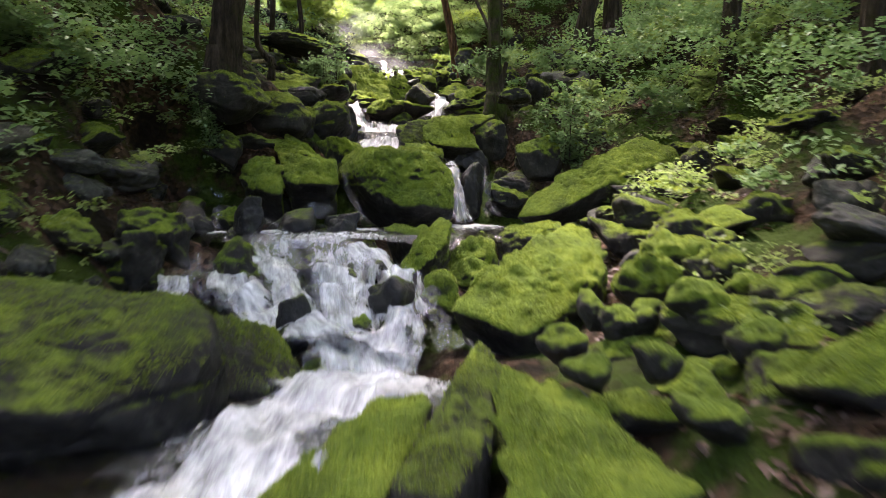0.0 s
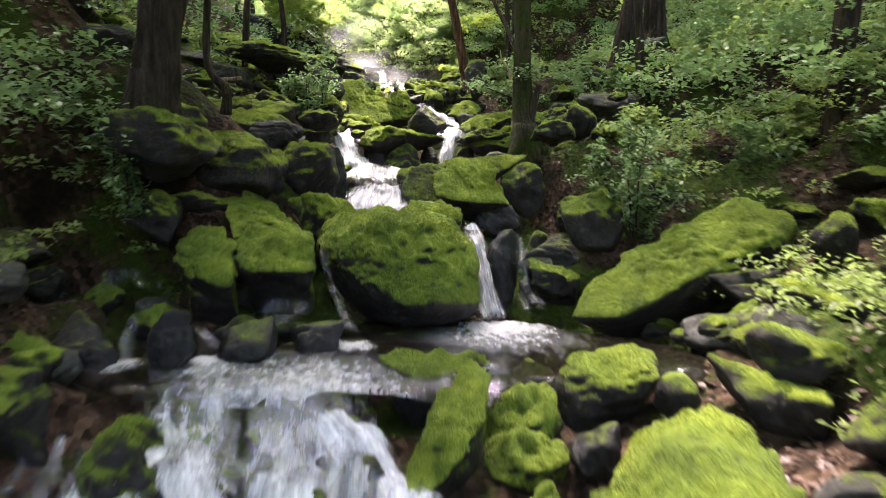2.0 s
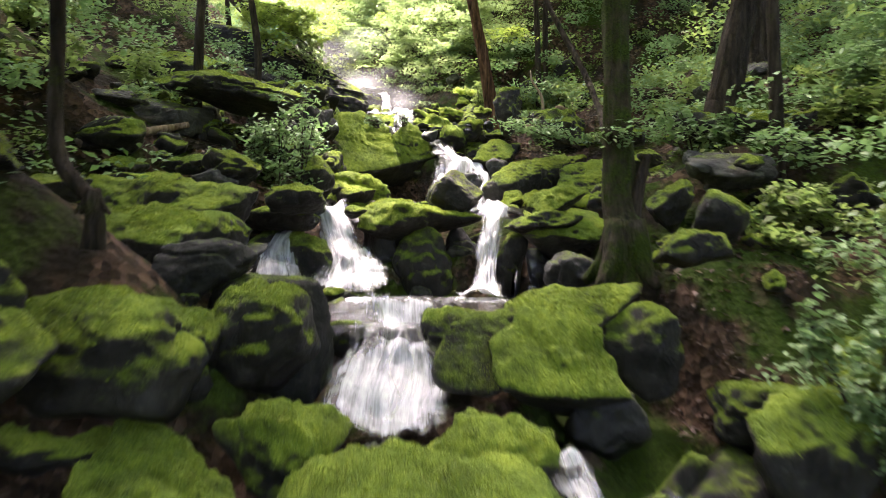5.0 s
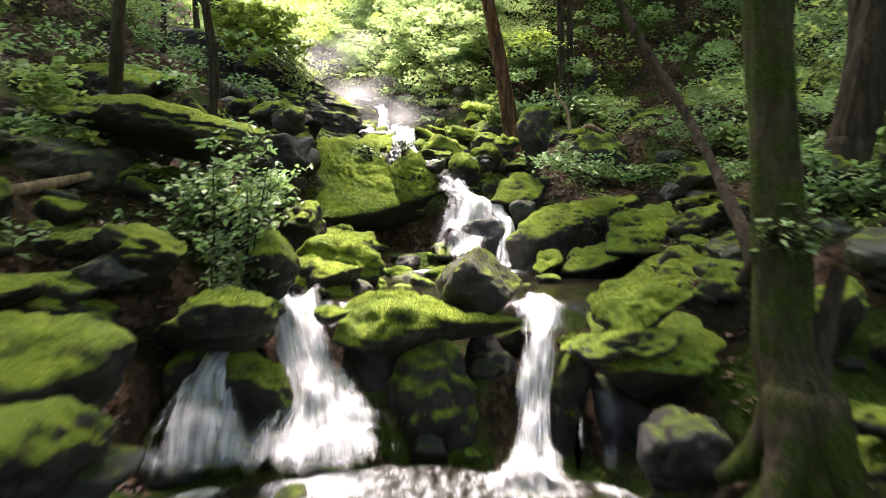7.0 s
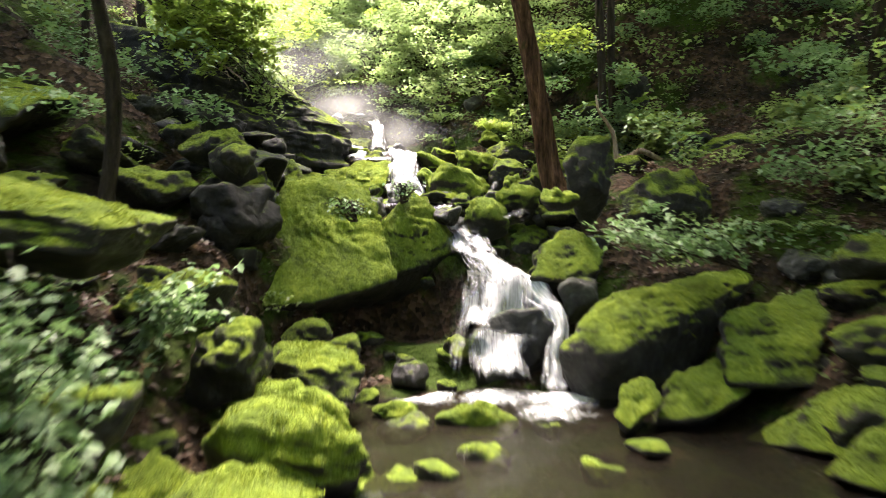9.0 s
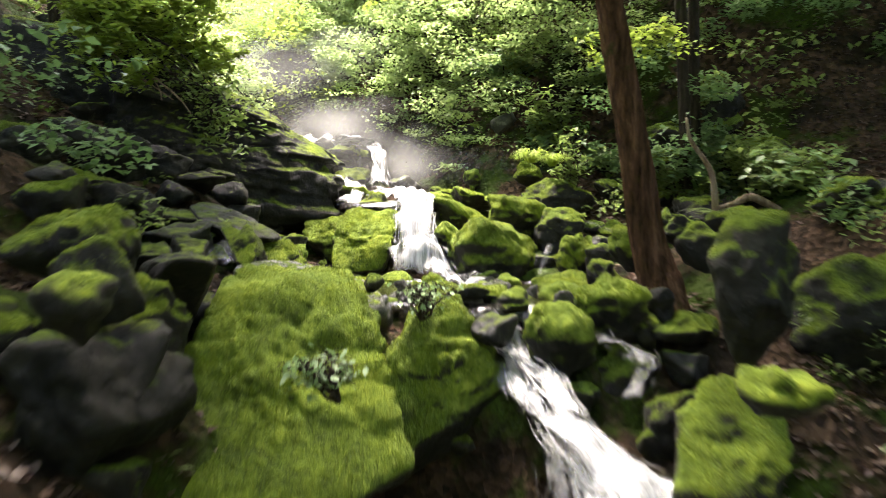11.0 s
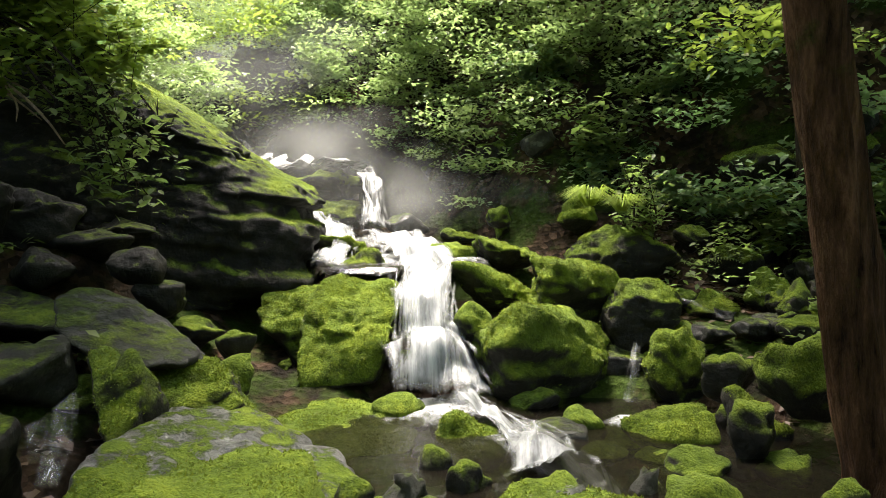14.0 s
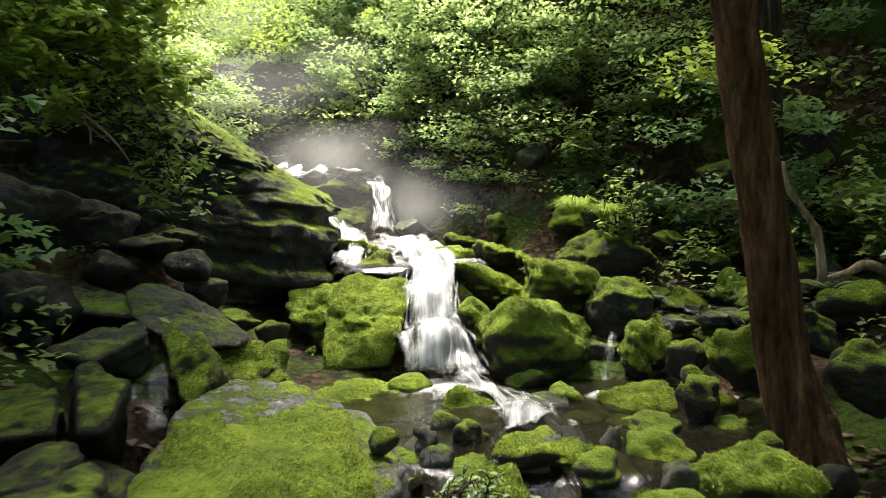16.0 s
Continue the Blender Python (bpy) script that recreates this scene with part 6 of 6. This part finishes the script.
# ---------------------------------------------------------------- shrubs
def shrub(x, y, z, rx, ry, rz, count, leaf, seed, size=0.10, stem_from=None, label="leafy green shrub growing on the stream bank", stems=7, plain=False):
    """A bush of many twigs and leaves about (x, y, z)."""
    rng = np.random.default_rng(seed + 400)
    root = new("shrub")
    base = np.array(stem_from or (x, y, float(ground_height(x, y)[0]) - 0.05))
    root.location = base
    bits, centres = [], []
    for k in range(stems):
        d = rng.normal(0, 1, 3)
        d /= np.linalg.norm(d)
        end = np.array([x, y, z]) + d * np.array([rx, ry, rz]) * rng.uniform(0.55, 1.0)
        midp = base * 0.45 + end * 0.55 + np.array([0, 0, 0.12 * rz]) + rng.normal(0, 0.05, 3)
        bits.append(tube_arrays([(*base, 0.012 + 0.008 * rx), (*midp, 0.009), (*end, 0.003)], 5, 9, 0, k))
        for s in np.linspace(0.45, 1.0, 6):
            q = base * (1 - s) ** 2 + 2 * midp * s * (1 - s) + end * s * s
            for _ in range(3):
                e = q + rng.normal(0, 1, 3) * np.array([rx, ry, rz]) * 0.24
                if not plain:
                    bits.append(tube_arrays([(*q, 0.004), (*((q + e) / 2 + np.array([0, 0, 0.02])), 0.003), (*e, 0.0015)], 3, 4, 0, k))
                centres.append((q, e))
    v, f = join(bits)
    part("stem", (v - base, f), M_BARK, root)
    q = np.array([c[0] for c in centres])
    e = np.array([c[1] for c in centres])
    pick = rng.integers(0, len(q), count)
    s = rng.uniform(0.1, 1.15, count)[:, None]
    c = q[pick] * (1 - s) + e[pick] * s + rng.normal(0, 0.35, (count, 3)) * size
    v, f = leaves(c, size, rng, droop=0.2, upward=1.3, plain=plain)
    part("foliage", (v - base, f), leaf, root)
    return tagged(root, label, "shrub", "bank shrubs")


shrub(-3.05, 8.6, 2.85, 0.35, 0.4, 0.6, 1020, M_LEAF_COOL, 1, 0.068, stem_from=(-3.5, 8.9, 3.4))
shrub(1.91, 9.6, 3.0, 0.65, 0.6, 0.55, 2210, M_LEAF_COOL, 2, 0.075)
shrub(-3.08, 15.2, 4.93, 0.86, 0.7, 0.5, 2210, M_LEAF_COOL, 3, 0.075)
shrub(-2.82, 14.1, 4.7, 0.6, 0.5, 0.4, 1530, M_LEAF_COOL, 4, 0.075)
shrub(0.72, 16.33, 5.36, 0.62, 0.5, 0.22, 1200, M_LEAF_COOL, 5, 0.068, stem_from=(1.7, 16.9, 4.95))
shrub(0.91, 11.75, 4.5, 0.2, 0.2, 0.10, 78, M_LEAF_COOL, 30, 0.075, stem_from=(0.95, 11.85, 4.35), label="small sprig of leaves growing from the mossy trunk")
shrub(0.31, 22.62, 7.02, 0.32, 0.3, 0.38, 595, M_LEAF, 6, 0.075)
shrub(-4.1, 21.1, 8.1, 1.0, 0.5, 0.55, 9000, M_LEAF_YELLOW, 7, 0.085, stem_from=(-5.9, 22.0, 9.2), stems=18)
shrub(-3.45, 20.9, 7.15, 0.35, 0.3, 0.32, 420, M_LEAF, 27, 0.085, stem_from=(-4.6, 21.4, 8.3), label="drooping leafy branch hanging in front of the cliff")
shrub(-3.30, 20.9, 7.1, 0.3, 0.3, 0.33, 272, M_LEAF, 8, 0.075, stem_from=(-4.2, 21.5, 8.3))
shrub(0.75, 21.4, 8.15, 0.55, 0.5, 0.40, 714, M_LEAF_YELLOW, 9, 0.083, stem_from=(1.5, 22.0, 8.4))
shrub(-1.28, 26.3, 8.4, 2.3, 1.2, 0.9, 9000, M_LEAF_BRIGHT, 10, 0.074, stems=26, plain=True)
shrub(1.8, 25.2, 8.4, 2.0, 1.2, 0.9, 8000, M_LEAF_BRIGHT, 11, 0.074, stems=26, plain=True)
shrub(-2.39, 13.30, 4.92, 0.45, 0.45, 0.35, 900, M_LEAF_COOL, 21, 0.075)
shrub(-1.75, 17.4, 5.52, 0.26, 0.30, 0.07, 200, M_LEAF_COOL, 24, 0.05, stem_from=(-1.75, 17.4, 5.38), label="small sprig of pale leaves on the mossy slab")
shrub(-1.4, 18.6, 5.75, 0.24, 0.26, 0.06, 160, M_LEAF_COOL, 25, 0.05, stem_from=(-1.4, 18.6, 5.58), label="small sprig of pale leaves on the mossy slab")
_r = np.random.default_rng(5)
for k in range(150):
    y = _r.uniform(1.5, 26)
    side = 1 if k % 5 < 3 else -1
    x = float(at_y(MID, y)) + side * (float(at_y(HALF_WIDTH, y)) + (1.3 if side > 0 else 2.0) + 5.5 * _r.uniform(0, 1) ** 1.3)
    z = float(ground_height(x, y)[0])
    s = _r.uniform(0.45, 1.1)
    if (y < 6 and 0 < x < 3.6 and k % 4) or (14.8 < y < 22 and 0.6 < x < 3.6) or (side < 0 and 9.5 < y < 22 and x > -6.8 and k % 4) or (side > 0 and 6 < y < 11 and k % 2) or (side > 0 and 3.5 < y < 9.8 and x < 4.2):
        continue
    shrub(x, y, z + 0.5 * s, 0.8 * s, 0.8 * s, 0.45 * s, int(1000 * s), (M_LEAF, M_LEAF_COOL, M_LEAF)[k % 3], 100 + k, 0.11, stems=6, plain=True)


def woods(name, count, clumps, size, leaf, label, tier=0.4, upward=1.2):
    """Leaf clumps past counting, each (x, y, z, radius)."""
    rng = np.random.default_rng(len(name))
    c = np.array(clumps)
    pick = rng.integers(0, len(c), count)
    d = rng.normal(0, 1, (count, 3))
    d /= np.linalg.norm(d, axis=1)[:, None]
    d *= rng.uniform(0.2, 1, (count, 1)) ** 0.5
    at = c[pick, :3] + d * c[pick, 3:4] * np.array([1.0, 1.0, tier])
    v, f = leaves(at, size, rng, droop=0.2, upward=upward, plain=True)
    return tagged(mesh_object(name, v, f, leaf), label, "woodland", kind="stuff")


def slope_clumps(seed, count, x0, x1, y0, y1, low, high, clear=1.5, r0=0.35, r1=0.9):
    rng = np.random.default_rng(seed)
    x, y = rng.uniform(x0, x1, count), rng.uniform(y0, y1, count)
    keep = np.abs(x - at_y(MID, y)) > at_y(HALF_WIDTH, y) + clear
    keep &= ~((y > 14.8) & (y < 22.3) & (x > 0) & (x < 3.4) & (rng.uniform(0, 1, count) < 0.4))
    keep &= ~((y > 20.8) & (y < 22.4) & (x > 1.5) & (x < 4.0))
    keep &= ~((y < 6) & (x > 0) & (x < 3.4) & (rng.uniform(0, 1, count) < 0.8))
    keep &= ~((y > 9.5) & (y < 22) & (x < 0) & (x > -6.8) & (rng.uniform(0, 1, count) < 0.75))
    x, y = x[keep], y[keep]
    z = base_ground(x, y) + low + (high - low) * rng.uniform(0, 1, len(x)) ** 1.6
    return list(zip(x, y, z, rng.uniform(r0, r1, len(x))))


woods("far_woods", 210000, slope_clumps(1, 3200, -24, 22, 27, 50, 0.1, 3.0, -9, 0.4, 0.9), 0.115, M_LEAF_YELLOW, "dense sunlit yellow-green woodland on the far slope", 0.3, 1.6)
# the next four use the leaf colour that has sunlight mixed in
woods("gap_woods", 60000, slope_clumps(12, 700, -13, 1, 29, 38, 0.1, 4.0, -9, 0.4, 0.9), 0.12, M_LEAF_BRIGHT, "bushes with sunlight toned into their leaves in the gap at the head of the valley", 0.4, 1.4)
woods("head_woods", 60000, slope_clumps(13, 700, -9, 0.5, 25.6, 31, 0.05, 1.8, -0.1, 0.2, 0.5), 0.085, M_LEAF_BRIGHT, "green bushes, leaf colour paled for sunlight, on both sides of the upper falls", 0.4, 1.5)
woods("upper_bushes", 26000, slope_clumps(14, 260, -8.5, -2.2, 27, 30.5, 0.0, 1.0, -2.2, 0.2, 0.5), 0.085, M_LEAF_BRIGHT, "bushes with leaf colour paled for sunlight leaning over the upper stream", 0.4, 1.5)
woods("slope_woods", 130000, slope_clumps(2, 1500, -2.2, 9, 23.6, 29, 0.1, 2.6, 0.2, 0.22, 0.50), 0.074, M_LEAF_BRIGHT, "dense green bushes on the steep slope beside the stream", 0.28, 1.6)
woods("side_woods", 100000, slope_clumps(3, 1800, -18, 18, -4, 26, 0.1, 4.5, 3.6, 0.4, 1.0), 0.13, M_LEAF, "shaded green undergrowth on the valley sides")
woods("bank_woods", 45000, slope_clumps(6, 900, -7, 8, 0, 24, 0.1, 1.3, 1.7, 0.25, 0.6), 0.10, M_LEAF_COOL, "leafy undergrowth along the stream banks")
woods("left_bank_plants", 9000, slope_clumps(7, 300, -8, -3.4, 5, 14, 0.1, 0.9, 1.2, 0.25, 0.6), 0.10, M_LEAF_COOL, "leafy plants on the rocky bank")
woods("ground_plants", 60000, slope_clumps(4, 2600, -9, 9, 0, 27, 0.0, 0.25, 0.8, 0.12, 0.35), 0.07, M_LEAF, "low green plants scattered over the forest floor")


def shade_clumps(seed, count):
    """Unseen leaf clumps added to cast shade, closed over the lower stream and the near banks, thinner up the valley.
    """
    rng = np.random.default_rng(seed)
    x, y = rng.uniform(-12, 12, count), rng.uniform(-16, 22.5, count)
    dx = np.abs(x - at_y(MID, y))
    over = np.interp(y, [-16, 7, 9, 9.6, 11.4, 12, 16, 20, 21], [0.75, 0.42, 0.25, 0.6, 0.6, 0.2, 0.15, 0.15, 0.0])
    left = x < at_y(MID, y)
    bank = np.where(left, np.interp(y, [-16, 1, 5, 8, 9, 12.0, 13.0, 16.5, 17.5, 22], [1.0, 1.0, 0.5, 0.35, 0.9, 0.9, 0.0, 0.0, 0.7, 0.9]), np.interp(y, [-16, 0, 2, 10, 10.8, 13.5, 14.5, 22], [1.0, 0.95, 0.95, 0.9, 0.08, 0.08, 0.3, 0.3]))
    chance = np.where(dx < 2.2, over, np.where(dx < 3.6, np.maximum(over, bank), np.where(left, bank * 0.7, np.maximum(bank * 0.7, 0.45))))
    chance = np.where(~left & (dx > 0.9) & (dx < 3.6) & (y > 14) & (y < 17.5), 0.95, chance)
    chance = np.where(left & (dx > 0.9) & (y > 18.6) & (y < 22.5), 0.95, chance)
    chance = np.where(left & (dx > 0.9) & (y > 9) & (y < 12.4), 1.0, chance)
    chance = np.where(~left & (y > 17.5) & (y < 20.3), np.where(dx < 1.0, 0.5, np.where(dx < 4.2, 0.7, 0.2)), chance)
    chance = np.where(~left & (y > 20.3), np.where(dx < 1.8, 0.0, np.where(dx < 4.0, 0.4, 0.1)), chance)
    chance = np.where(left & (dx > 0.8) & (y > 12.8) & (y < 16.5), 0.0, chance)
    keep = rng.uniform(0, 1, count) < chance
    x, y = x[keep], y[keep]
    h = rng.uniform(6.0, 9.0, len(x))
    # shifted sunward, so that each clump's shade falls at its (x, y)
    return list(zip(x + SUNWARD.x / SUNWARD.z * h, y + SUNWARD.y / SUNWARD.z * h, base_ground(x, y) + h, rng.uniform(0.5, 1.1, len(x))))


woods("leaf_canopy", 115000, shade_clumps(9, 1700), 0.27, M_LEAF, "unseen leaf clumps added overhead to shade the stream and banks")


def leaf_litter():
    rng = np.random.default_rng(31)
    n = 70000
    x, y = rng.uniform(-7, 7, n), rng.uniform(0, 27, n)
    keep = (np.abs(x - at_y(MID, y)) > at_y(HALF_WIDTH, y) + 0.3) & (vnoise(np.stack([x, y, x * 0], 1) * 0.8, 3) > -0.1)
    x, y = x[keep], y[keep]
    at = np.stack([x, y, ground_height(x, y) + 0.015], 1)
    v, f = leaves(at, 0.085, rng, droop=0.0, upward=2.5, plain=True)
    tagged(mesh_object("leaf_litter", v, f, M_LEAF_DEAD), "brown dead leaves lying on the forest floor", "leaf litter", kind="stuff")


leaf_litter()

# loose stones between the boulders
STONES = []
for k in range(10):
    ob = rock(0, 0, -5, 0.29, 0.27, 0.2, (HALF, MOSS, WET, HALF, GREY)[k % 5], 900 + k)
    STONES.append(ob)
_r = np.random.default_rng(8)
placed = 0
while placed < 280:
    y = _r.uniform(1.5, 27)
    x = float(at_y(MID, y)) + _r.normal(0, 1.0) * (float(at_y(HALF_WIDTH, y)) + 1.2)
    z = float(ground_height(x, y)[0])
    s = _r.uniform(0.35, 1.5)
    if placed < len(STONES):
        ob = STONES[placed]
    else:
        ob = STONES[placed % len(STONES)].copy()
        scene.collection.objects.link(ob)
    ob.matrix_basis = pose(x, y, z + 0.03 * s, _r.uniform(-25, 25), _r.uniform(-25, 25), _r.uniform(0, 360)) @ Matrix.Diagonal((s, s * _r.uniform(0.7, 1.2), s, 1))
    placed += 1


# jumbled rocks half sunk in the banks
BANK_ROCKS = [rock(0, 0, -6, 0.62, 0.52, 0.42, (HALF, HALF, DARKENED, HALF, GREY)[k % 5], 1200 + k, lean=(-18, 12, 25, -8, 0)[k % 5]) for k in range(10)]
_r = np.random.default_rng(21)
AREAS = [(1.9, 4.4, 2.6, 9.6, 34), (-5.2, -3.0, 4.2, 8.8, 26), (-6.0, -3.0, 9.8, 16.8, 44), (1.9, 4.2, 12.5, 18.5, 26), (-6.0, -3.8, 17.0, 20.8, 16), (1.0, 3.2, 20.2, 23.5, 22)]
placed = 0
for x0, x1, y0, y1, many in AREAS:
    for _ in range(many):
        x, y, k = _r.uniform(x0, x1), _r.uniform(y0, y1), _r.uniform(0.45, 1.35)
        at_place = pose(x, y, float(ground_height(x, y)[0]) + 0.07 * k, _r.uniform(-14, 14), _r.uniform(-22, 22), _r.uniform(0, 360))
        grown = at_place @ Matrix.Diagonal((k * _r.uniform(0.8, 1.5), k, k * _r.uniform(0.7, 1.0), 1))
        if placed < len(BANK_ROCKS):
            BANK_ROCKS[placed].matrix_basis = grown
        else:
            copy_thing(BANK_ROCKS[placed % len(BANK_ROCKS)], Matrix.Identity(4)).matrix_basis = grown
        placed += 1


# ---------------------------------------------------------------- ferns, grass, spray
def fern(x, y, spread_out, seed):
    rng = np.random.default_rng(seed + 70)
    z = float(ground_height(x, y)[0])
    root = new("fern")
    root.location = (x, y, z)
    for k in range(8):
        g = k * 0.785 + rng.uniform(-0.3, 0.3)
        s = spread_out * rng.uniform(0.7, 1.1)
        e = np.array([math.cos(g), math.sin(g), 0])
        side = np.array([-e[1], e[0], 0])
        verts, faces = [], []
        for n in range(15):
            t = 0.12 + 0.88 * n / 14
            p = e * s * t + np.array([0, 0, s * (0.9 * t - 0.75 * t * t)])
            w = s * 0.26 * (math.sin(math.pi * min(1, t * 0.85 + 0.12)) ** 0.8)
            for sg in (-1, 1):
                o = len(verts)
                tip = p + side * sg * w + e * w * 0.35 - np.array([0, 0, w * 0.25])
                verts += [p - e * s * 0.022, p + e * s * 0.022, tip]
                faces.append((o, o + 1, o + 2) if sg > 0 else (o + 1, o, o + 2))
        part("frond", (np.array(verts), faces), M_LEAF, root)
    return tagged(root, "green fern with arching fronds on the forest floor", "fern", "ferns")


for k, (x, y, s) in enumerate([(1.25, 22.4, 0.45), (1.6, 22.2, 0.5), (0.9, 22.7, 0.45), (1.9, 21.6, 0.45), (2.4, 10.6, 0.45), (2.9, 11.4, 0.4), (2.2, 7.4, 0.4), (3.0, 9.0, 0.45), (2.6, 17.8, 0.45), (3.1, 19.5, 0.5)]):
    fern(x, y, s, k)


def grass_tuft(x, y, z, r, seed):
    rng = np.random.default_rng(seed)
    n = 220
    g = rng.uniform(0, 2 * np.pi, n)
    out = np.stack([np.cos(g), np.sin(g), np.zeros(n)], 1)
    side = np.stack([-np.sin(g), np.cos(g), np.zeros(n)], 1) * 0.004
    L = r * rng.uniform(0.5, 1.1, n)[:, None]
    base = out * rng.uniform(0, 0.05, n)[:, None]
    up = np.array([[0, 0, 1.0]])
    v = np.stack([base - side, base + side, base + out * L * 0.4 + up * L * 0.55 + side, base + out * L * 0.4 + up * L * 0.55 - side, base + out * L + up * L * 0.25], 1).reshape(-1, 3)
    o = (np.arange(n) * 5)[:, None]
    f = [tuple(q) for q in (o + np.array([[0, 1, 2, 3]])).tolist()] + [tuple(q) for q in (o + np.array([[3, 2, 4]])).tolist()]
    ob = mesh_object("grass_tuft", v, f, M_LEAF_YELLOW)
    ob.location = (x, y, z)
    return tagged(ob, "tuft of fine green grass on a mossy mound", "grass")


grass_tuft(-0.15, 22.4, 6.95, 0.3, 3)
grass_tuft(0.1, 22.3, 6.9, 0.25, 4)


def spray(x, y, z, rx, ry, rz, count, size, seed):
    """Soft puffs of fine mist hanging in the air above a fall, each fading towards its rim."""
    rng = np.random.default_rng(seed)
    c = np.array([x, y, z]) + rng.normal(0, 0.5, (count, 3)) * np.array([rx, ry, rz])
    rows = []
    radius = size * rng.uniform(0.6, 1.4, count)
    tip = rng.normal(0, 0.25, (count, 2))
    ring = 14
    for s, lift in ((0.0, 0.16), (0.35, 0.13), (0.7, 0.06), (1.0, 0.0)):
        for k in range(1 if s == 0 else ring):
            g = k * 2 * math.pi / ring
            up = math.sin(g) * s * 1.5
            e = np.stack([np.full(count, math.cos(g) * s), -lift * 0.5 + up * 0.85 + tip[:, 0] * math.cos(g) * s, up * 0.53 + lift * 0.8 + tip[:, 1] * 0.3 * s], 1)
            rows.append(c + e * radius[:, None])
    v = np.stack(rows, 1).reshape(-1, 3)
    per = len(rows)
    one = [(0, 1 + k, 1 + (k + 1) % ring) for k in range(ring)]
    for band in range(2):
        o = 1 + band * ring
        one += [t for k in range(ring) for t in ((o + k, o + ring + k, o + ring + (k + 1) % ring), (o + k, o + ring + (k + 1) % ring, o + (k + 1) % ring))]
    f = (np.arange(count)[:, None, None] * per + np.array(one)[None]).reshape(-1, 3)
    body = np.tile([1.0] + [0.72] * ring + [0.22] * ring + [0.0] * ring, count)
    ob = mesh_object("spray", v, f, M_SPRAY, body=body)
    ob.visible_shadow = False
    return tagged(ob, "fine white spray drifting above the falls", "spray", kind="stuff")


spray(-2.9, 25.6, 7.8, 1.3, 1.2, 0.6, 30, 0.75, 1)
spray(-1.6, 24.3, 7.1, 1.2, 0.4, 0.3, 16, 0.5, 2)
spray(-4.8, 28.2, 9.2, 1.6, 1.6, 1.0, 34, 1.2, 3)
spray(-0.2, 24.1, 7.2, 1.6, 0.3, 0.3, 10, 0.5, 7)
